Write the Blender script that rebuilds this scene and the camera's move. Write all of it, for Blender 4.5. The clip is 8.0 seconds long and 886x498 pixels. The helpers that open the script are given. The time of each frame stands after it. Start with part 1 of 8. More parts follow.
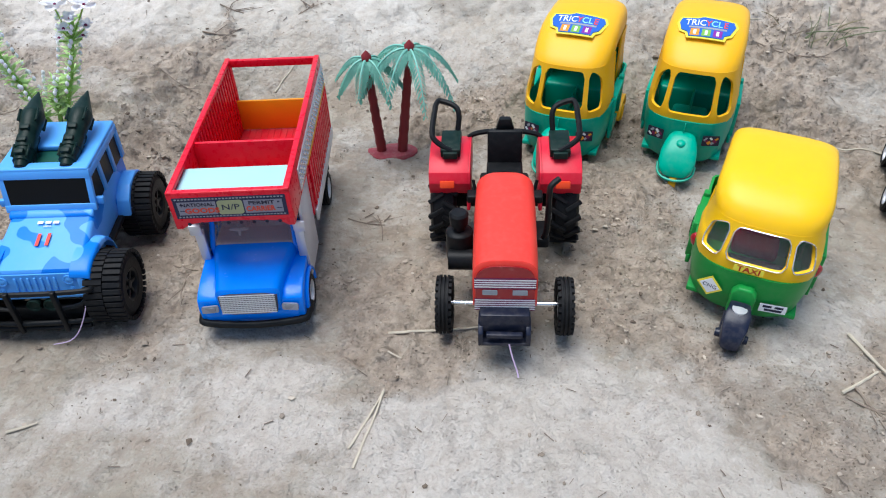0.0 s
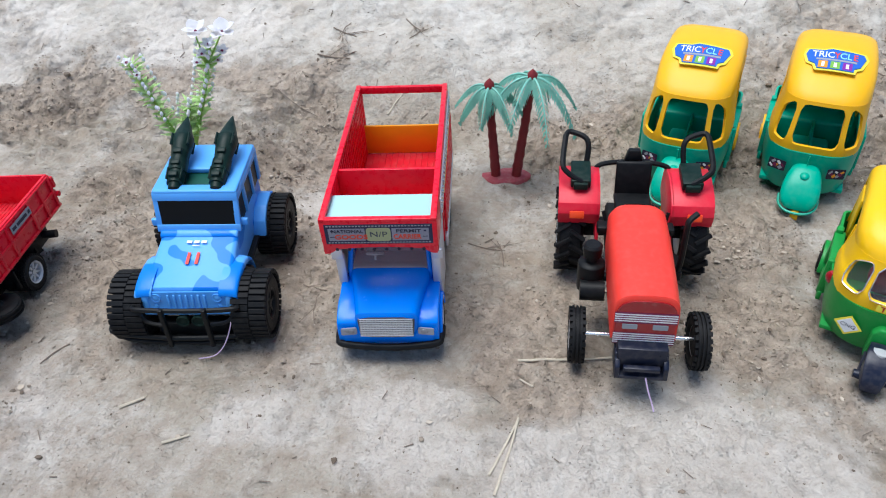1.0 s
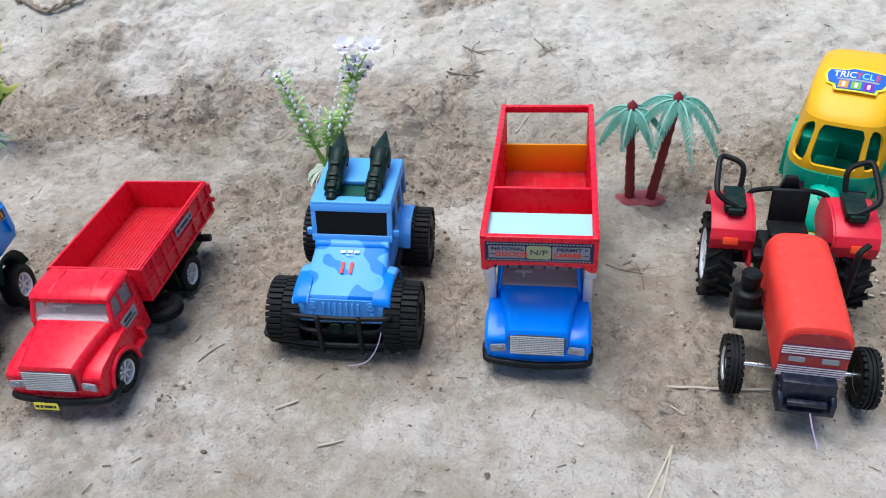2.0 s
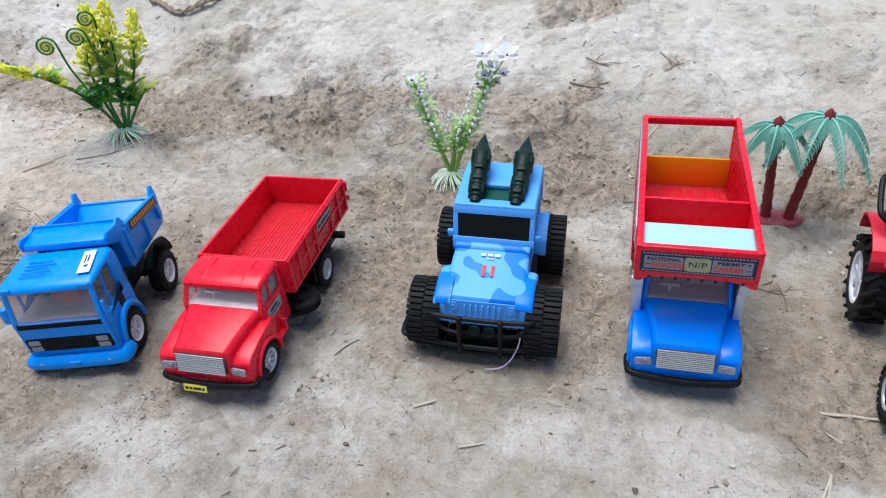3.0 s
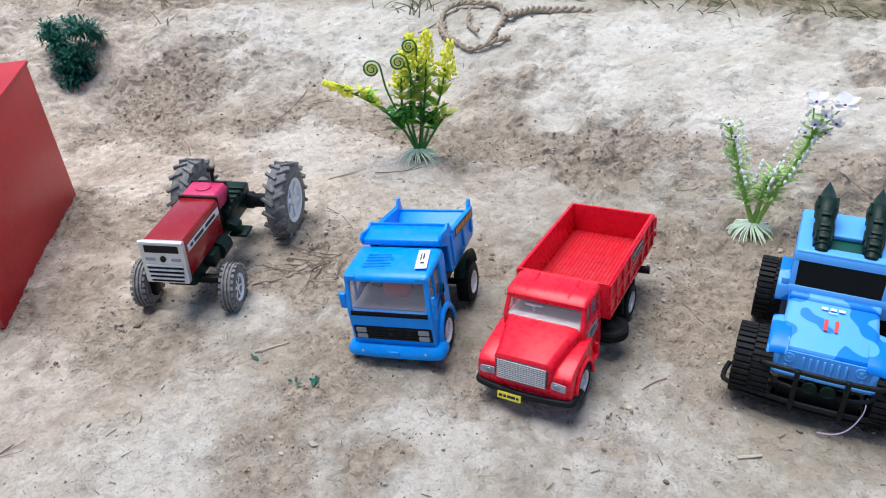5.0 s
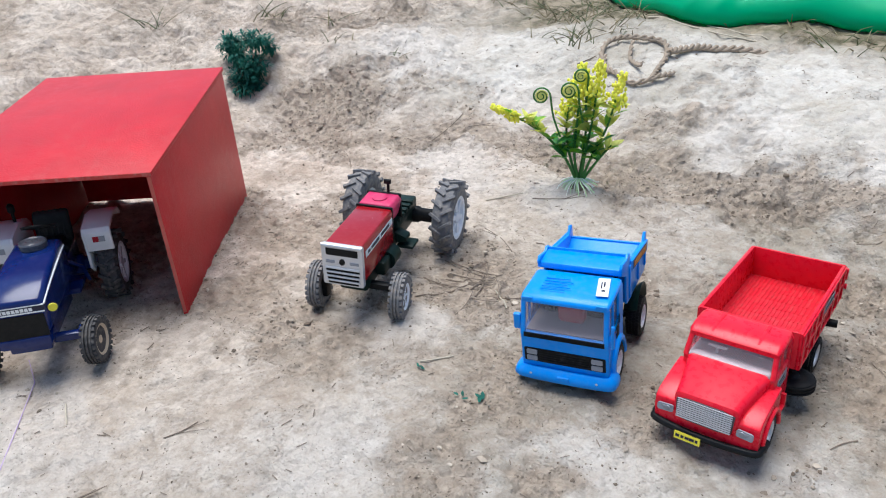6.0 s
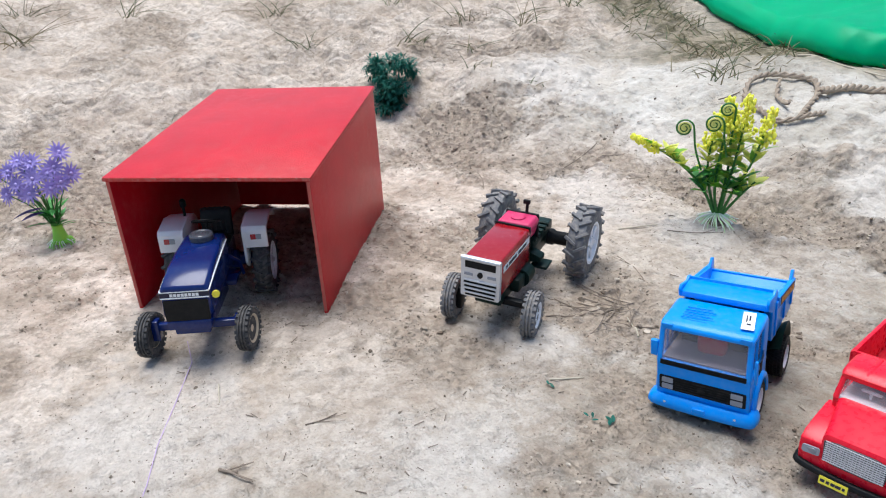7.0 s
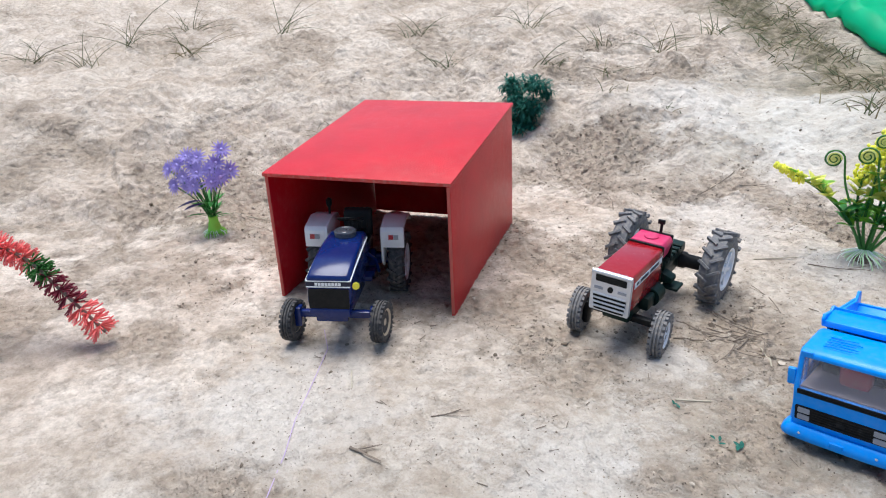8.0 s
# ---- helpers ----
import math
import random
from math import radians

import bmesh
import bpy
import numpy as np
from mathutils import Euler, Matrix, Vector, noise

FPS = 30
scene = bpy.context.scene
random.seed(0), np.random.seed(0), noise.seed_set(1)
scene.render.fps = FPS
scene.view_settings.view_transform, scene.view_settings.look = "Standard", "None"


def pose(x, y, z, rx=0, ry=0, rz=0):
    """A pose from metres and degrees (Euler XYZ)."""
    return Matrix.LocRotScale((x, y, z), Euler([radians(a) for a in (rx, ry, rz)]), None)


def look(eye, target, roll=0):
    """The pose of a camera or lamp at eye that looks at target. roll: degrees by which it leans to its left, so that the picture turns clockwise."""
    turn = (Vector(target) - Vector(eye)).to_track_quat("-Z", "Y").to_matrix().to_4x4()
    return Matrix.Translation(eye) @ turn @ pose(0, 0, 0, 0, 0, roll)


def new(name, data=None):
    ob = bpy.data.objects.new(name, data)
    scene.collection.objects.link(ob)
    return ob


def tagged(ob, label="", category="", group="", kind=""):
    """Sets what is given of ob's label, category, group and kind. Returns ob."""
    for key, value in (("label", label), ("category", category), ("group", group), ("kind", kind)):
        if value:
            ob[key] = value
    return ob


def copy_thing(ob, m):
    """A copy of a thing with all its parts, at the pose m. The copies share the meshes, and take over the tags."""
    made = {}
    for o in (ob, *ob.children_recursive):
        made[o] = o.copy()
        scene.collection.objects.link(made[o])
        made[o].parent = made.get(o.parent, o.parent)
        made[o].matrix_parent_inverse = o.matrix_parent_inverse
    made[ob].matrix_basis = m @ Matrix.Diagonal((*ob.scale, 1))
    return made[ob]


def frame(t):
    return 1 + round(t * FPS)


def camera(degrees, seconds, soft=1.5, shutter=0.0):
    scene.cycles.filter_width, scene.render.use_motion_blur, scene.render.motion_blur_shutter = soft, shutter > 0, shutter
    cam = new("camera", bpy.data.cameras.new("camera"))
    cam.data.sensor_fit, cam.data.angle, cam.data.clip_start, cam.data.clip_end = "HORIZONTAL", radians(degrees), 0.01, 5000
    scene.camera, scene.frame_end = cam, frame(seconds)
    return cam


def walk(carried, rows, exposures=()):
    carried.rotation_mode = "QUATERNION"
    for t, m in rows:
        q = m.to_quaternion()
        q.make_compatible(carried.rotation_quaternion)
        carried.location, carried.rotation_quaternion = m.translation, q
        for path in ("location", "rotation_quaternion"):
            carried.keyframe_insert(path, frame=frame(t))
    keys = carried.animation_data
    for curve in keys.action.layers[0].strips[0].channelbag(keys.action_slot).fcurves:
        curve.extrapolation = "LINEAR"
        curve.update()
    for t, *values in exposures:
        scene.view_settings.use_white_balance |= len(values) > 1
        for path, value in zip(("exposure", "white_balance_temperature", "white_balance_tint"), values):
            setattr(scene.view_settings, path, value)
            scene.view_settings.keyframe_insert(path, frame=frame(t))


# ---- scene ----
cam = camera(64.0, 8.0, 1.1)
PATH = [
    (0, (0.0123, 0.0334, 0.3498), (-0.0065, 0.4124, 0.0243), 0.89),
    (0.5, (-0.0138, 0.0340, 0.3581), (-0.0494, 0.4139, 0.0349), 0.08),
    (1, (-0.0434, 0.0301, 0.3648), (-0.0971, 0.4100, 0.0442), -0.71),
    (1.5, (-0.0734, 0.0244, 0.3697), (-0.1467, 0.4037, 0.0522), -1.44),
    (1.7, (-0.0824, 0.0221, 0.3703), (-0.1665, 0.4011, 0.0552), -1.91),
    (2.8, (-0.1454, 0.0038, 0.3633), (-0.2827, 0.3778, 0.0611), -3.16),
    (3, (-0.1528, -0.0004, 0.3639), (-0.2962, 0.3723, 0.0629), -3.13),
    (3.5, (-0.1735, -0.0103, 0.3631), (-0.3431, 0.3566, 0.0687), -3.73),
    (4, (-0.2006, -0.0262, 0.3537), (-0.4037, 0.3317, 0.0698), -4.20),
    (4.5, (-0.2229, -0.0415, 0.3486), (-0.4552, 0.3072, 0.0758), -4.58),
    (5, (-0.2418, -0.0586, 0.3498), (-0.5014, 0.2796, 0.0887), -4.56),
    (5.2, (-0.2550, -0.0650, 0.3504), (-0.5309, 0.2655, 0.0962), -4.52),
    (6.3, (-0.2867, -0.1113, 0.3500), (-0.6208, 0.1780, 0.1160), -3.26),
    (6.5, (-0.2877, -0.1170, 0.3510), (-0.6338, 0.1619, 0.1220), -3.25),
    (7, (-0.2868, -0.1330, 0.3490), (-0.6603, 0.1188, 0.1319), -3.21),
    (7.5, (-0.2835, -0.1474, 0.3477), (-0.6808, 0.0750, 0.1410), -2.94),
    (8, (-0.2759, -0.1619, 0.3442), (-0.6945, 0.0268, 0.1465), -2.75),
]
LIGHTNESS = [(0.0, 0.66, 6170, 8), (2.0, 0.61, 6130, 8), (5.0, 0.70, 6220, 8), (8.0, 0.80, 6280, 8)]
walk(cam, [(t, look(eye, target, roll)) for t, eye, target, roll in PATH], LIGHTNESS)

# ---- world and light: open shade under a bright sky ----
world = bpy.data.worlds.new("world")
scene.world = world
world.use_nodes = True
wn = world.node_tree
sky = wn.nodes.new("ShaderNodeTexSky")
sky.sky_type = "NISHITA"
sky.sun_disc = False
sky.sun_elevation = radians(77)
sky.sun_rotation = radians(280)
sky.air_density, sky.dust_density, sky.ozone_density = 1.0, 1.6, 1.0
bg = wn.nodes["Background"]
bg.inputs["Strength"].default_value = 0.095
wn.links.new(sky.outputs[0], bg.inputs["Color"])
sun_data = bpy.data.lights.new("sun", "SUN")
sun_data.energy, sun_data.angle, sun_data.color = 2.5, radians(42), (1.0, 0.988, 0.972)
sun = new("sun", sun_data)
sun.matrix_world = look((-1.05, 0.42, 3.0), (-0.4, 0.3, 0))


# ---- building helpers (all lengths in millimetres) ----
MM = 0.001


def finish(bm, name, material, smooth=40):
    for v in bm.verts:
        v.co *= MM
    bmesh.ops.recalc_face_normals(bm, faces=bm.faces)
    me = bpy.data.meshes.new(name)
    bm.to_mesh(me)
    bm.free()
    me.shade_smooth()
    me.set_sharp_from_angle(angle=radians(smooth))
    for m in material if isinstance(material, (list, tuple)) else [material]:
        me.materials.append(m)
    return me


STRETCH = [1.0, 1.0, 1.0]


def part(name, bm, material, parent, label="", smooth=40):
    for v in bm.verts:
        v.co = Vector((v.co.x * STRETCH[0], v.co.y * STRETCH[1], v.co.z * STRETCH[2]))
    ob = new(name, finish(bm, name, material, smooth))
    ob.parent = parent
    return tagged(ob, label)


def thing(name, label, category, x, y, z=0.0, rz=0.0, group="", rx=0.0, ry=0.0):
    ob = new(name)
    ob.empty_display_size = 0.02
    ob.matrix_world = pose(x, y, z, rx, ry, rz)
    return tagged(ob, label, category, group)


def B():
    return bmesh.new()


def add_box(bm, x0, x1, y0, y1, z0, z1, r=0.6, seg=2, m=None, mat=0):
    """A box with rounded edges."""
    sub = bmesh.new()
    bmesh.ops.create_cube(sub, size=1)
    for v in sub.verts:
        v.co = Vector(((x0, x1)[v.co.x > 0], (y0, y1)[v.co.y > 0], (z0, z1)[v.co.z > 0]))
    if r > 0:
        bmesh.ops.bevel(sub, geom=sub.edges[:], offset=min(r, 0.45 * min(abs(x1 - x0), abs(y1 - y0), abs(z1 - z0))), segments=seg, profile=0.5, affect="EDGES")
    return merge(bm, sub, m, mat)


def merge(bm, sub, m=None, mat=0):
    if m is not None:
        bmesh.ops.transform(sub, matrix=m, verts=sub.verts[:])
    for f in sub.faces:
        f.material_index = mat
    me = bpy.data.meshes.new("tmp")
    sub.to_mesh(me)
    sub.free()
    bm.from_mesh(me)
    bpy.data.meshes.remove(me)
    return bm


def add_prism(bm, outline, axis, a, b, r=0.5, seg=2, m=None, mat=0):
    """A closed outline of 2D points pushed along an axis ('x': points are y, z; 'y': x, z; 'z': x, y) from a to b."""
    def place(p, t):
        return {"x": (t, p[0], p[1]), "y": (p[0], t, p[1]), "z": (p[0], p[1], t)}[axis]
    sub = bmesh.new()
    lo = [sub.verts.new(place(p, a)) for p in outline]
    hi = [sub.verts.new(place(p, b)) for p in outline]
    sub.faces.new(lo)
    sub.faces.new(hi[::-1])
    n = len(outline)
    for i in range(n):
        sub.faces.new((lo[i], lo[(i + 1) % n], hi[(i + 1) % n], hi[i]))
    bmesh.ops.recalc_face_normals(sub, faces=sub.faces)
    if r > 0:
        sharp = [e for e in sub.edges if e.calc_face_angle(0) > 0.5]
        bmesh.ops.bevel(sub, geom=sharp, offset=r, segments=seg, profile=0.5, affect="EDGES", clamp_overlap=True)
    return merge(bm, sub, m, mat)


def add_loft(bm, rings, cap=True, m=None, mat=0, closed=True):
    """Skin over rings of equally many 3D points."""
    sub = bmesh.new()
    vs = [[sub.verts.new(p) for p in ring] for ring in rings]
    n = len(rings[0])
    for a, b in zip(vs, vs[1:]):
        for i in range(n if closed else n - 1):
            sub.faces.new((a[i], a[(i + 1) % n], b[(i + 1) % n], b[i]))
    if cap:
        sub.faces.new(vs[0])
        sub.faces.new(vs[-1][::-1])
    bmesh.ops.recalc_face_normals(sub, faces=sub.faces)
    return merge(bm, sub, m, mat)


def add_lathe(bm, profile, axis="x", n=28, centre=(0, 0, 0), m=None, mat=0, cap=True):
    """Turn (along, radius) points round an axis through centre."""
    cx, cy, cz = centre
    rings = []
    for a, r in profile:
        ring = []
        for i in range(n):
            c, s = math.cos(2 * math.pi * i / n) * r, math.sin(2 * math.pi * i / n) * r
            p = {"x": (a, c, s), "y": (c, a, s), "z": (c, s, a)}[axis]
            ring.append((cx + p[0], cy + p[1], cz + p[2]))
        rings.append(ring)
    return add_loft(bm, rings, cap, m, mat)


def add_tube(bm, path, r, n=8, m=None, mat=0, taper=None, flat=1.0):
    """A round rod along a path of points."""
    pts = [Vector(p) for p in path]
    rings, side = [], None
    for i, p in enumerate(pts):
        d = (pts[min(i + 1, len(pts) - 1)] - pts[max(i - 1, 0)]).normalized()
        if side is None:
            side = d.orthogonal().normalized()
        side = (side - d * side.dot(d)).normalized()
        up = d.cross(side)
        k = r if taper is None else r + (taper - r) * i / (len(pts) - 1)
        rings.append([p + side * (k * math.cos(2 * math.pi * j / n)) + up * (flat * k * math.sin(2 * math.pi * j / n)) for j in range(n)])
    return add_loft(bm, rings, True, m, mat)


def bend(path, steps=4):
    """A smooth path through points (Catmull-Rom)."""
    pts = [Vector(p) for p in path]
    pts = [2 * pts[0] - pts[1], *pts, 2 * pts[-1] - pts[-2]]
    out = []
    for a, b, c, d in zip(pts, pts[1:], pts[2:], pts[3:]):
        for i in range(steps):
            t = i / steps
            out.append(0.5 * (2 * b + (c - a) * t + (2 * a - 5 * b + 4 * c - d) * t * t + (3 * b - a - 3 * c + d) * t ** 3))
    return out + [pts[-2]]


def rounded(x0, x1, z0, z1, r, n=4):
    """A rounded rectangle's outline."""
    out = []
    for cx, cz, a0 in ((x1 - r, z1 - r, 0), (x0 + r, z1 - r, 90), (x0 + r, z0 + r, 180), (x1 - r, z0 + r, 270)):
        for i in range(n + 1):
            a = radians(a0 + 90 * i / n)
            out.append((cx + r * math.cos(a), cz + r * math.sin(a)))
    return out


def lerp(a, b, t):
    return a + (b - a) * t


# ---- materials ----
def material(name, colour, rough=0.4, metal=0.0, spread=0.08, scale=60.0, bump=0.0, bump_scale=400.0, dust=0.0, coat=0.0, trans=0.0, leafy=0.0):
    """A surface with slight blotches, fine relief and a film of dust."""
    m = bpy.data.materials.new(name)
    m.use_nodes = True
    nt = m.node_tree
    b = nt.nodes["Principled BSDF"]
    L, N = nt.links.new, nt.nodes.new
    co = N("ShaderNodeTexCoord")
    n1 = N("ShaderNodeTexNoise")
    n1.inputs["Scale"].default_value, n1.inputs["Detail"].default_value = scale, 5
    L(co.outputs["Object"], n1.inputs["Vector"])
    mix = N("ShaderNodeMix")
    mix.data_type = "RGBA"
    L(n1.outputs["Fac"], mix.inputs["Factor"])
    mix.inputs["A"].default_value = (*[min(1, c * (1 - spread)) for c in colour], 1)
    mix.inputs["B"].default_value = (*[min(1, c * (1 + spread) + spread * 0.01) for c in colour], 1)
    out = mix.outputs["Result"]
    n2 = N("ShaderNodeTexNoise")
    n2.inputs["Scale"].default_value, n2.inputs["Detail"].default_value = scale * 4, 8
    L(co.outputs["Object"], n2.inputs["Vector"])
    if dust > 0:
        ramp = N("ShaderNodeMapRange")
        ramp.inputs["From Min"].default_value, ramp.inputs["From Max"].default_value = 0.45, 0.75
        ramp.inputs["To Max"].default_value = dust
        L(n2.outputs["Fac"], ramp.inputs["Value"])
        dm = N("ShaderNodeMix")
        dm.data_type = "RGBA"
        L(ramp.outputs["Result"], dm.inputs["Factor"])
        L(out, dm.inputs["A"])
        dm.inputs["B"].default_value = (0.42, 0.36, 0.30, 1)
        out = dm.outputs["Result"]
    L(out, b.inputs["Base Color"])
    rr = N("ShaderNodeMapRange")
    rr.inputs["To Min"].default_value, rr.inputs["To Max"].default_value = max(0.02, rough - 0.08), min(1, rough + 0.14)
    L(n2.outputs["Fac"], rr.inputs["Value"])
    L(rr.outputs["Result"], b.inputs["Roughness"])
    b.inputs["Metallic"].default_value = metal
    b.inputs["Specular IOR Level"].default_value = 0.3
    if leafy:
        b.inputs["Subsurface Weight"].default_value = leafy
        b.inputs["Subsurface Radius"].default_value = (1, 1, 1)
        b.inputs["Subsurface Scale"].default_value = 0.004
    if coat:
        b.inputs["Coat Weight"].default_value, b.inputs["Coat Roughness"].default_value = coat, 0.15
    if trans:
        b.inputs["Transmission Weight"].default_value = trans
    if bump:
        n3 = N("ShaderNodeTexNoise")
        n3.inputs["Scale"].default_value, n3.inputs["Detail"].default_value = bump_scale, 6
        L(co.outputs["Object"], n3.inputs["Vector"])
        bp = N("ShaderNodeBump")
        bp.inputs["Strength"].default_value, bp.inputs["Distance"].default_value = bump, 0.001
        L(n3.outputs["Fac"], bp.inputs["Height"])
        L(bp.outputs["Normal"], b.inputs["Normal"])
    return m


def grid_shell(lines, skip=lambda i, j: False, thick=1.4):
    sub = bmesh.new()
    vs = [[sub.verts.new(p) for p in line] for line in lines]
    for i in range(len(vs) - 1):
        for j in range(len(vs[0]) - 1):
            if not skip(i, j):
                sub.faces.new((vs[i][j], vs[i][j + 1], vs[i + 1][j + 1], vs[i + 1][j]))
    bmesh.ops.delete(sub, geom=[v for v in sub.verts if not v.link_faces], context="VERTS")
    bmesh.ops.recalc_face_normals(sub, faces=sub.faces)
    bmesh.ops.solidify(sub, geom=sub.faces[:], thickness=thick)
    return sub


def clod_material():
    """Crumbs that differ from dark brown to tan."""
    m = material("clod", (0.2, 0.16, 0.12), 0.95, spread=0.4, scale=60, bump=0.5)
    nt = m.node_tree
    geo, ramp = nt.nodes.new("ShaderNodeNewGeometry"), nt.nodes.new("ShaderNodeValToRGB")
    for e, (at, c) in zip(ramp.color_ramp.elements, ((0.15, (0.15, 0.115, 0.085, 1)), (1.0, (0.54, 0.465, 0.375, 1)))):
        e.position, e.color = at, c
    nt.links.new(geo.outputs["Random Per Island"], ramp.inputs["Fac"])
    nt.links.new(ramp.outputs["Color"], nt.nodes["Principled BSDF"].inputs["Base Color"])
    return m



RED = material("red_plastic", (0.73, 0.006, 0.027), 0.26, spread=0.1, dust=0.03)
RED_DUSTY = material("red_plastic_dusty", (0.58, 0.007, 0.022), 0.42, spread=0.12, dust=0.12)
HOOD_RED = material("orange_red_plastic", (0.78, 0.045, 0.03), 0.42, spread=0.07, dust=0.06)
FENDER_RED = material("crimson_plastic", (0.66, 0.012, 0.035), 0.38, spread=0.08, dust=0.05)
DEEP_RED = material("deep_red_paint", (0.30, 0.004, 0.010), 0.2, spread=0.15, dust=0.03, coat=0.4)
PINK = material("pink_plastic", (0.58, 0.03, 0.12), 0.35, dust=0.1)
BLUE = material("blue_plastic", (0.0, 0.20, 0.86), 0.2, spread=0.08)
DUMP_BLUE = material("dusty_blue_plastic", (0.0, 0.26, 0.82), 0.3, spread=0.12, dust=0.07)
NAVY = material("navy_paint", (0.002, 0.014, 0.10), 0.18, spread=0.2, dust=0.015, coat=0.15)
YELLOW = material("yellow_plastic", (0.86, 0.50, 0.003), 0.36, spread=0.06, dust=0.04)
YELLOW_WARM = material("warm_yellow_plastic", (0.86, 0.45, 0.006), 0.38, spread=0.06, dust=0.06)
ORANGE = material("orange_plastic", (0.82, 0.33, 0.006), 0.4)
GREEN = material("green_plastic", (0.012, 0.27, 0.045), 0.35, dust=0.04)
TEAL = material("teal_green_plastic", (0.0, 0.37, 0.245), 0.33, dust=0.05)
BLACK = material("black_plastic", (0.006, 0.007, 0.008), 0.4, spread=0.3, dust=0.015)
DARK = material("dark_chassis", (0.010, 0.011, 0.012), 0.55, spread=0.3, dust=0.06)
GREENBLACK = material("dark_green_plastic", (0.004, 0.018, 0.014), 0.38, spread=0.3, dust=0.03)
RUBBER = material("rubber", (0.007, 0.0075, 0.0085), 0.55, spread=0.3, dust=0.025, bump=0.2)
RUBBER_SHED = material("greyed_rubber", (0.045, 0.045, 0.048), 0.75, spread=0.3, dust=0.25, bump=0.4)
RUBBER_DUSTY = material("dusty_rubber", (0.15, 0.15, 0.155), 0.8, spread=0.3, dust=0.6, bump=0.4)
CHROME = material("chrome", (0.80, 0.80, 0.82), 0.22, metal=1.0, dust=0.05)
SILVER = material("silver_paint", (0.60, 0.61, 0.64), 0.35, metal=0.5, dust=0.08)
WHITE = material("white_plastic", (0.78, 0.78, 0.79), 0.4, dust=0.06)
RIM_WHITE = material("pale_rim", (0.78, 0.81, 0.86), 0.42, dust=0.12)
RIM_TAN = material("muddy_rim", (0.52, 0.42, 0.30), 0.5, dust=0.3)
PALE_BLUE = material("pale_blue_card", (0.38, 0.62, 0.66), 0.55, spread=0.03)
INTERIOR = material("pale_interior", (0.42, 0.38, 0.40), 0.5)
SEAT_RED = material("seat_red", (0.42, 0.01, 0.03), 0.45)
LENS = material("clear_lens", (0.26, 0.28, 0.32), 0.12, coat=0.5)
LENS_RED = material("red_lens", (0.35, 0.01, 0.02), 0.15, coat=0.6)
LENS_ORANGE = material("orange_lens", (0.85, 0.07, 0.015), 0.3)
BADGE_GREEN = material("badge_green", (0.34, 0.36, 0.20), 0.5)
PANEL_GREY = material("sign_panel_grey", (0.24, 0.24, 0.30), 0.45, spread=0.08, dust=0.1)
FORK = material("fork_plastic", (0.007, 0.011, 0.028), 0.3, spread=0.3, dust=0.08)
PAPER = material("sticker_white", (0.76, 0.77, 0.78), 0.5, spread=0.05, dust=0.1)
INK = material("sticker_ink", (0.02, 0.02, 0.04), 0.5)
INK_BLUE = material("sticker_blue", (0.015, 0.02, 0.06), 0.45)
INK_BRIGHT = material("sticker_bright_blue", (0.02, 0.12, 0.50), 0.4)
INK_RED = material("sticker_red", (0.74, 0.06, 0.04), 0.45)
TAXI_RED = material("taxi_red", (0.40, 0.02, 0.01), 0.45)
SIGN_RED = material("sign_red", (0.62, 0.05, 0.015), 0.45)
INK_GREEN = material("sticker_green", (0.20, 0.42, 0.06), 0.45)
INK_GREY = material("sticker_grey", (0.30, 0.31, 0.34), 0.45)
INK_YELLOW = material("sticker_yellow", (0.80, 0.70, 0.06), 0.45)
INK_ORANGE = material("sticker_orange", (0.70, 0.28, 0.02), 0.45)
INK_PURPLE = material("sticker_purple", (0.22, 0.02, 0.30), 0.4)
INK_CYAN = material("sticker_cyan", (0.28, 0.68, 0.86), 0.4)
HATCH_GREEN = material("hatch_green", (0.006, 0.07, 0.05), 0.45, spread=0.2)
MAROON = material("sticker_maroon", (0.16, 0.01, 0.06), 0.4)
SCREEN = material("tinted_screen", (0.004, 0.005, 0.006), 0.3)
PALM_GREEN = material("palm_green", (0.22, 0.52, 0.42), 0.5, spread=0.3, scale=90)
PALM_TRUNK = material("palm_trunk", (0.22, 0.022, 0.026), 0.5, spread=0.25)
PALM_BASE = material("palm_base", (0.34, 0.06, 0.075), 0.6, spread=0.2, dust=0.25)
STEM = material("stem_green", (0.30, 0.52, 0.10), 0.45, spread=0.25)
DARK_STEM = material("dark_stem_green", (0.05, 0.19, 0.04), 0.45, spread=0.25)
LEAF = material("leaf_green", (0.10, 0.40, 0.09), 0.4, spread=0.35, scale=80)
LEAF_MID = material("leaf_mid_green", (0.30, 0.58, 0.08), 0.42, spread=0.3, scale=80)
LEAF_LIGHT = material("leaf_lime", (0.84, 0.90, 0.24), 0.45, spread=0.25, scale=80)
NEEDLE = material("needle_green", (0.66, 0.86, 0.42), 0.5, spread=0.2, scale=80)
ROOT = material("root_green", (0.60, 0.86, 0.46), 0.5, spread=0.25, scale=80)
ROOT_PALE = material("root_pale", (0.86, 0.92, 0.80), 0.5, spread=0.15, scale=80)
LIME = material("lime_base", (0.28, 0.70, 0.08), 0.45, spread=0.2)
PETAL_WHITE = material("petal_white", (0.95, 0.94, 0.96), 0.5, spread=0.03)
PETAL_YELLOW = material("petal_yellow", (0.95, 0.90, 0.10), 0.5, spread=0.1)
PETAL_PURPLE = material("petal_purple", (0.50, 0.42, 0.86), 0.5, spread=0.3, scale=90)
PETAL_DARK = material("petal_dark_purple", (0.055, 0.04, 0.16), 0.5, spread=0.3)
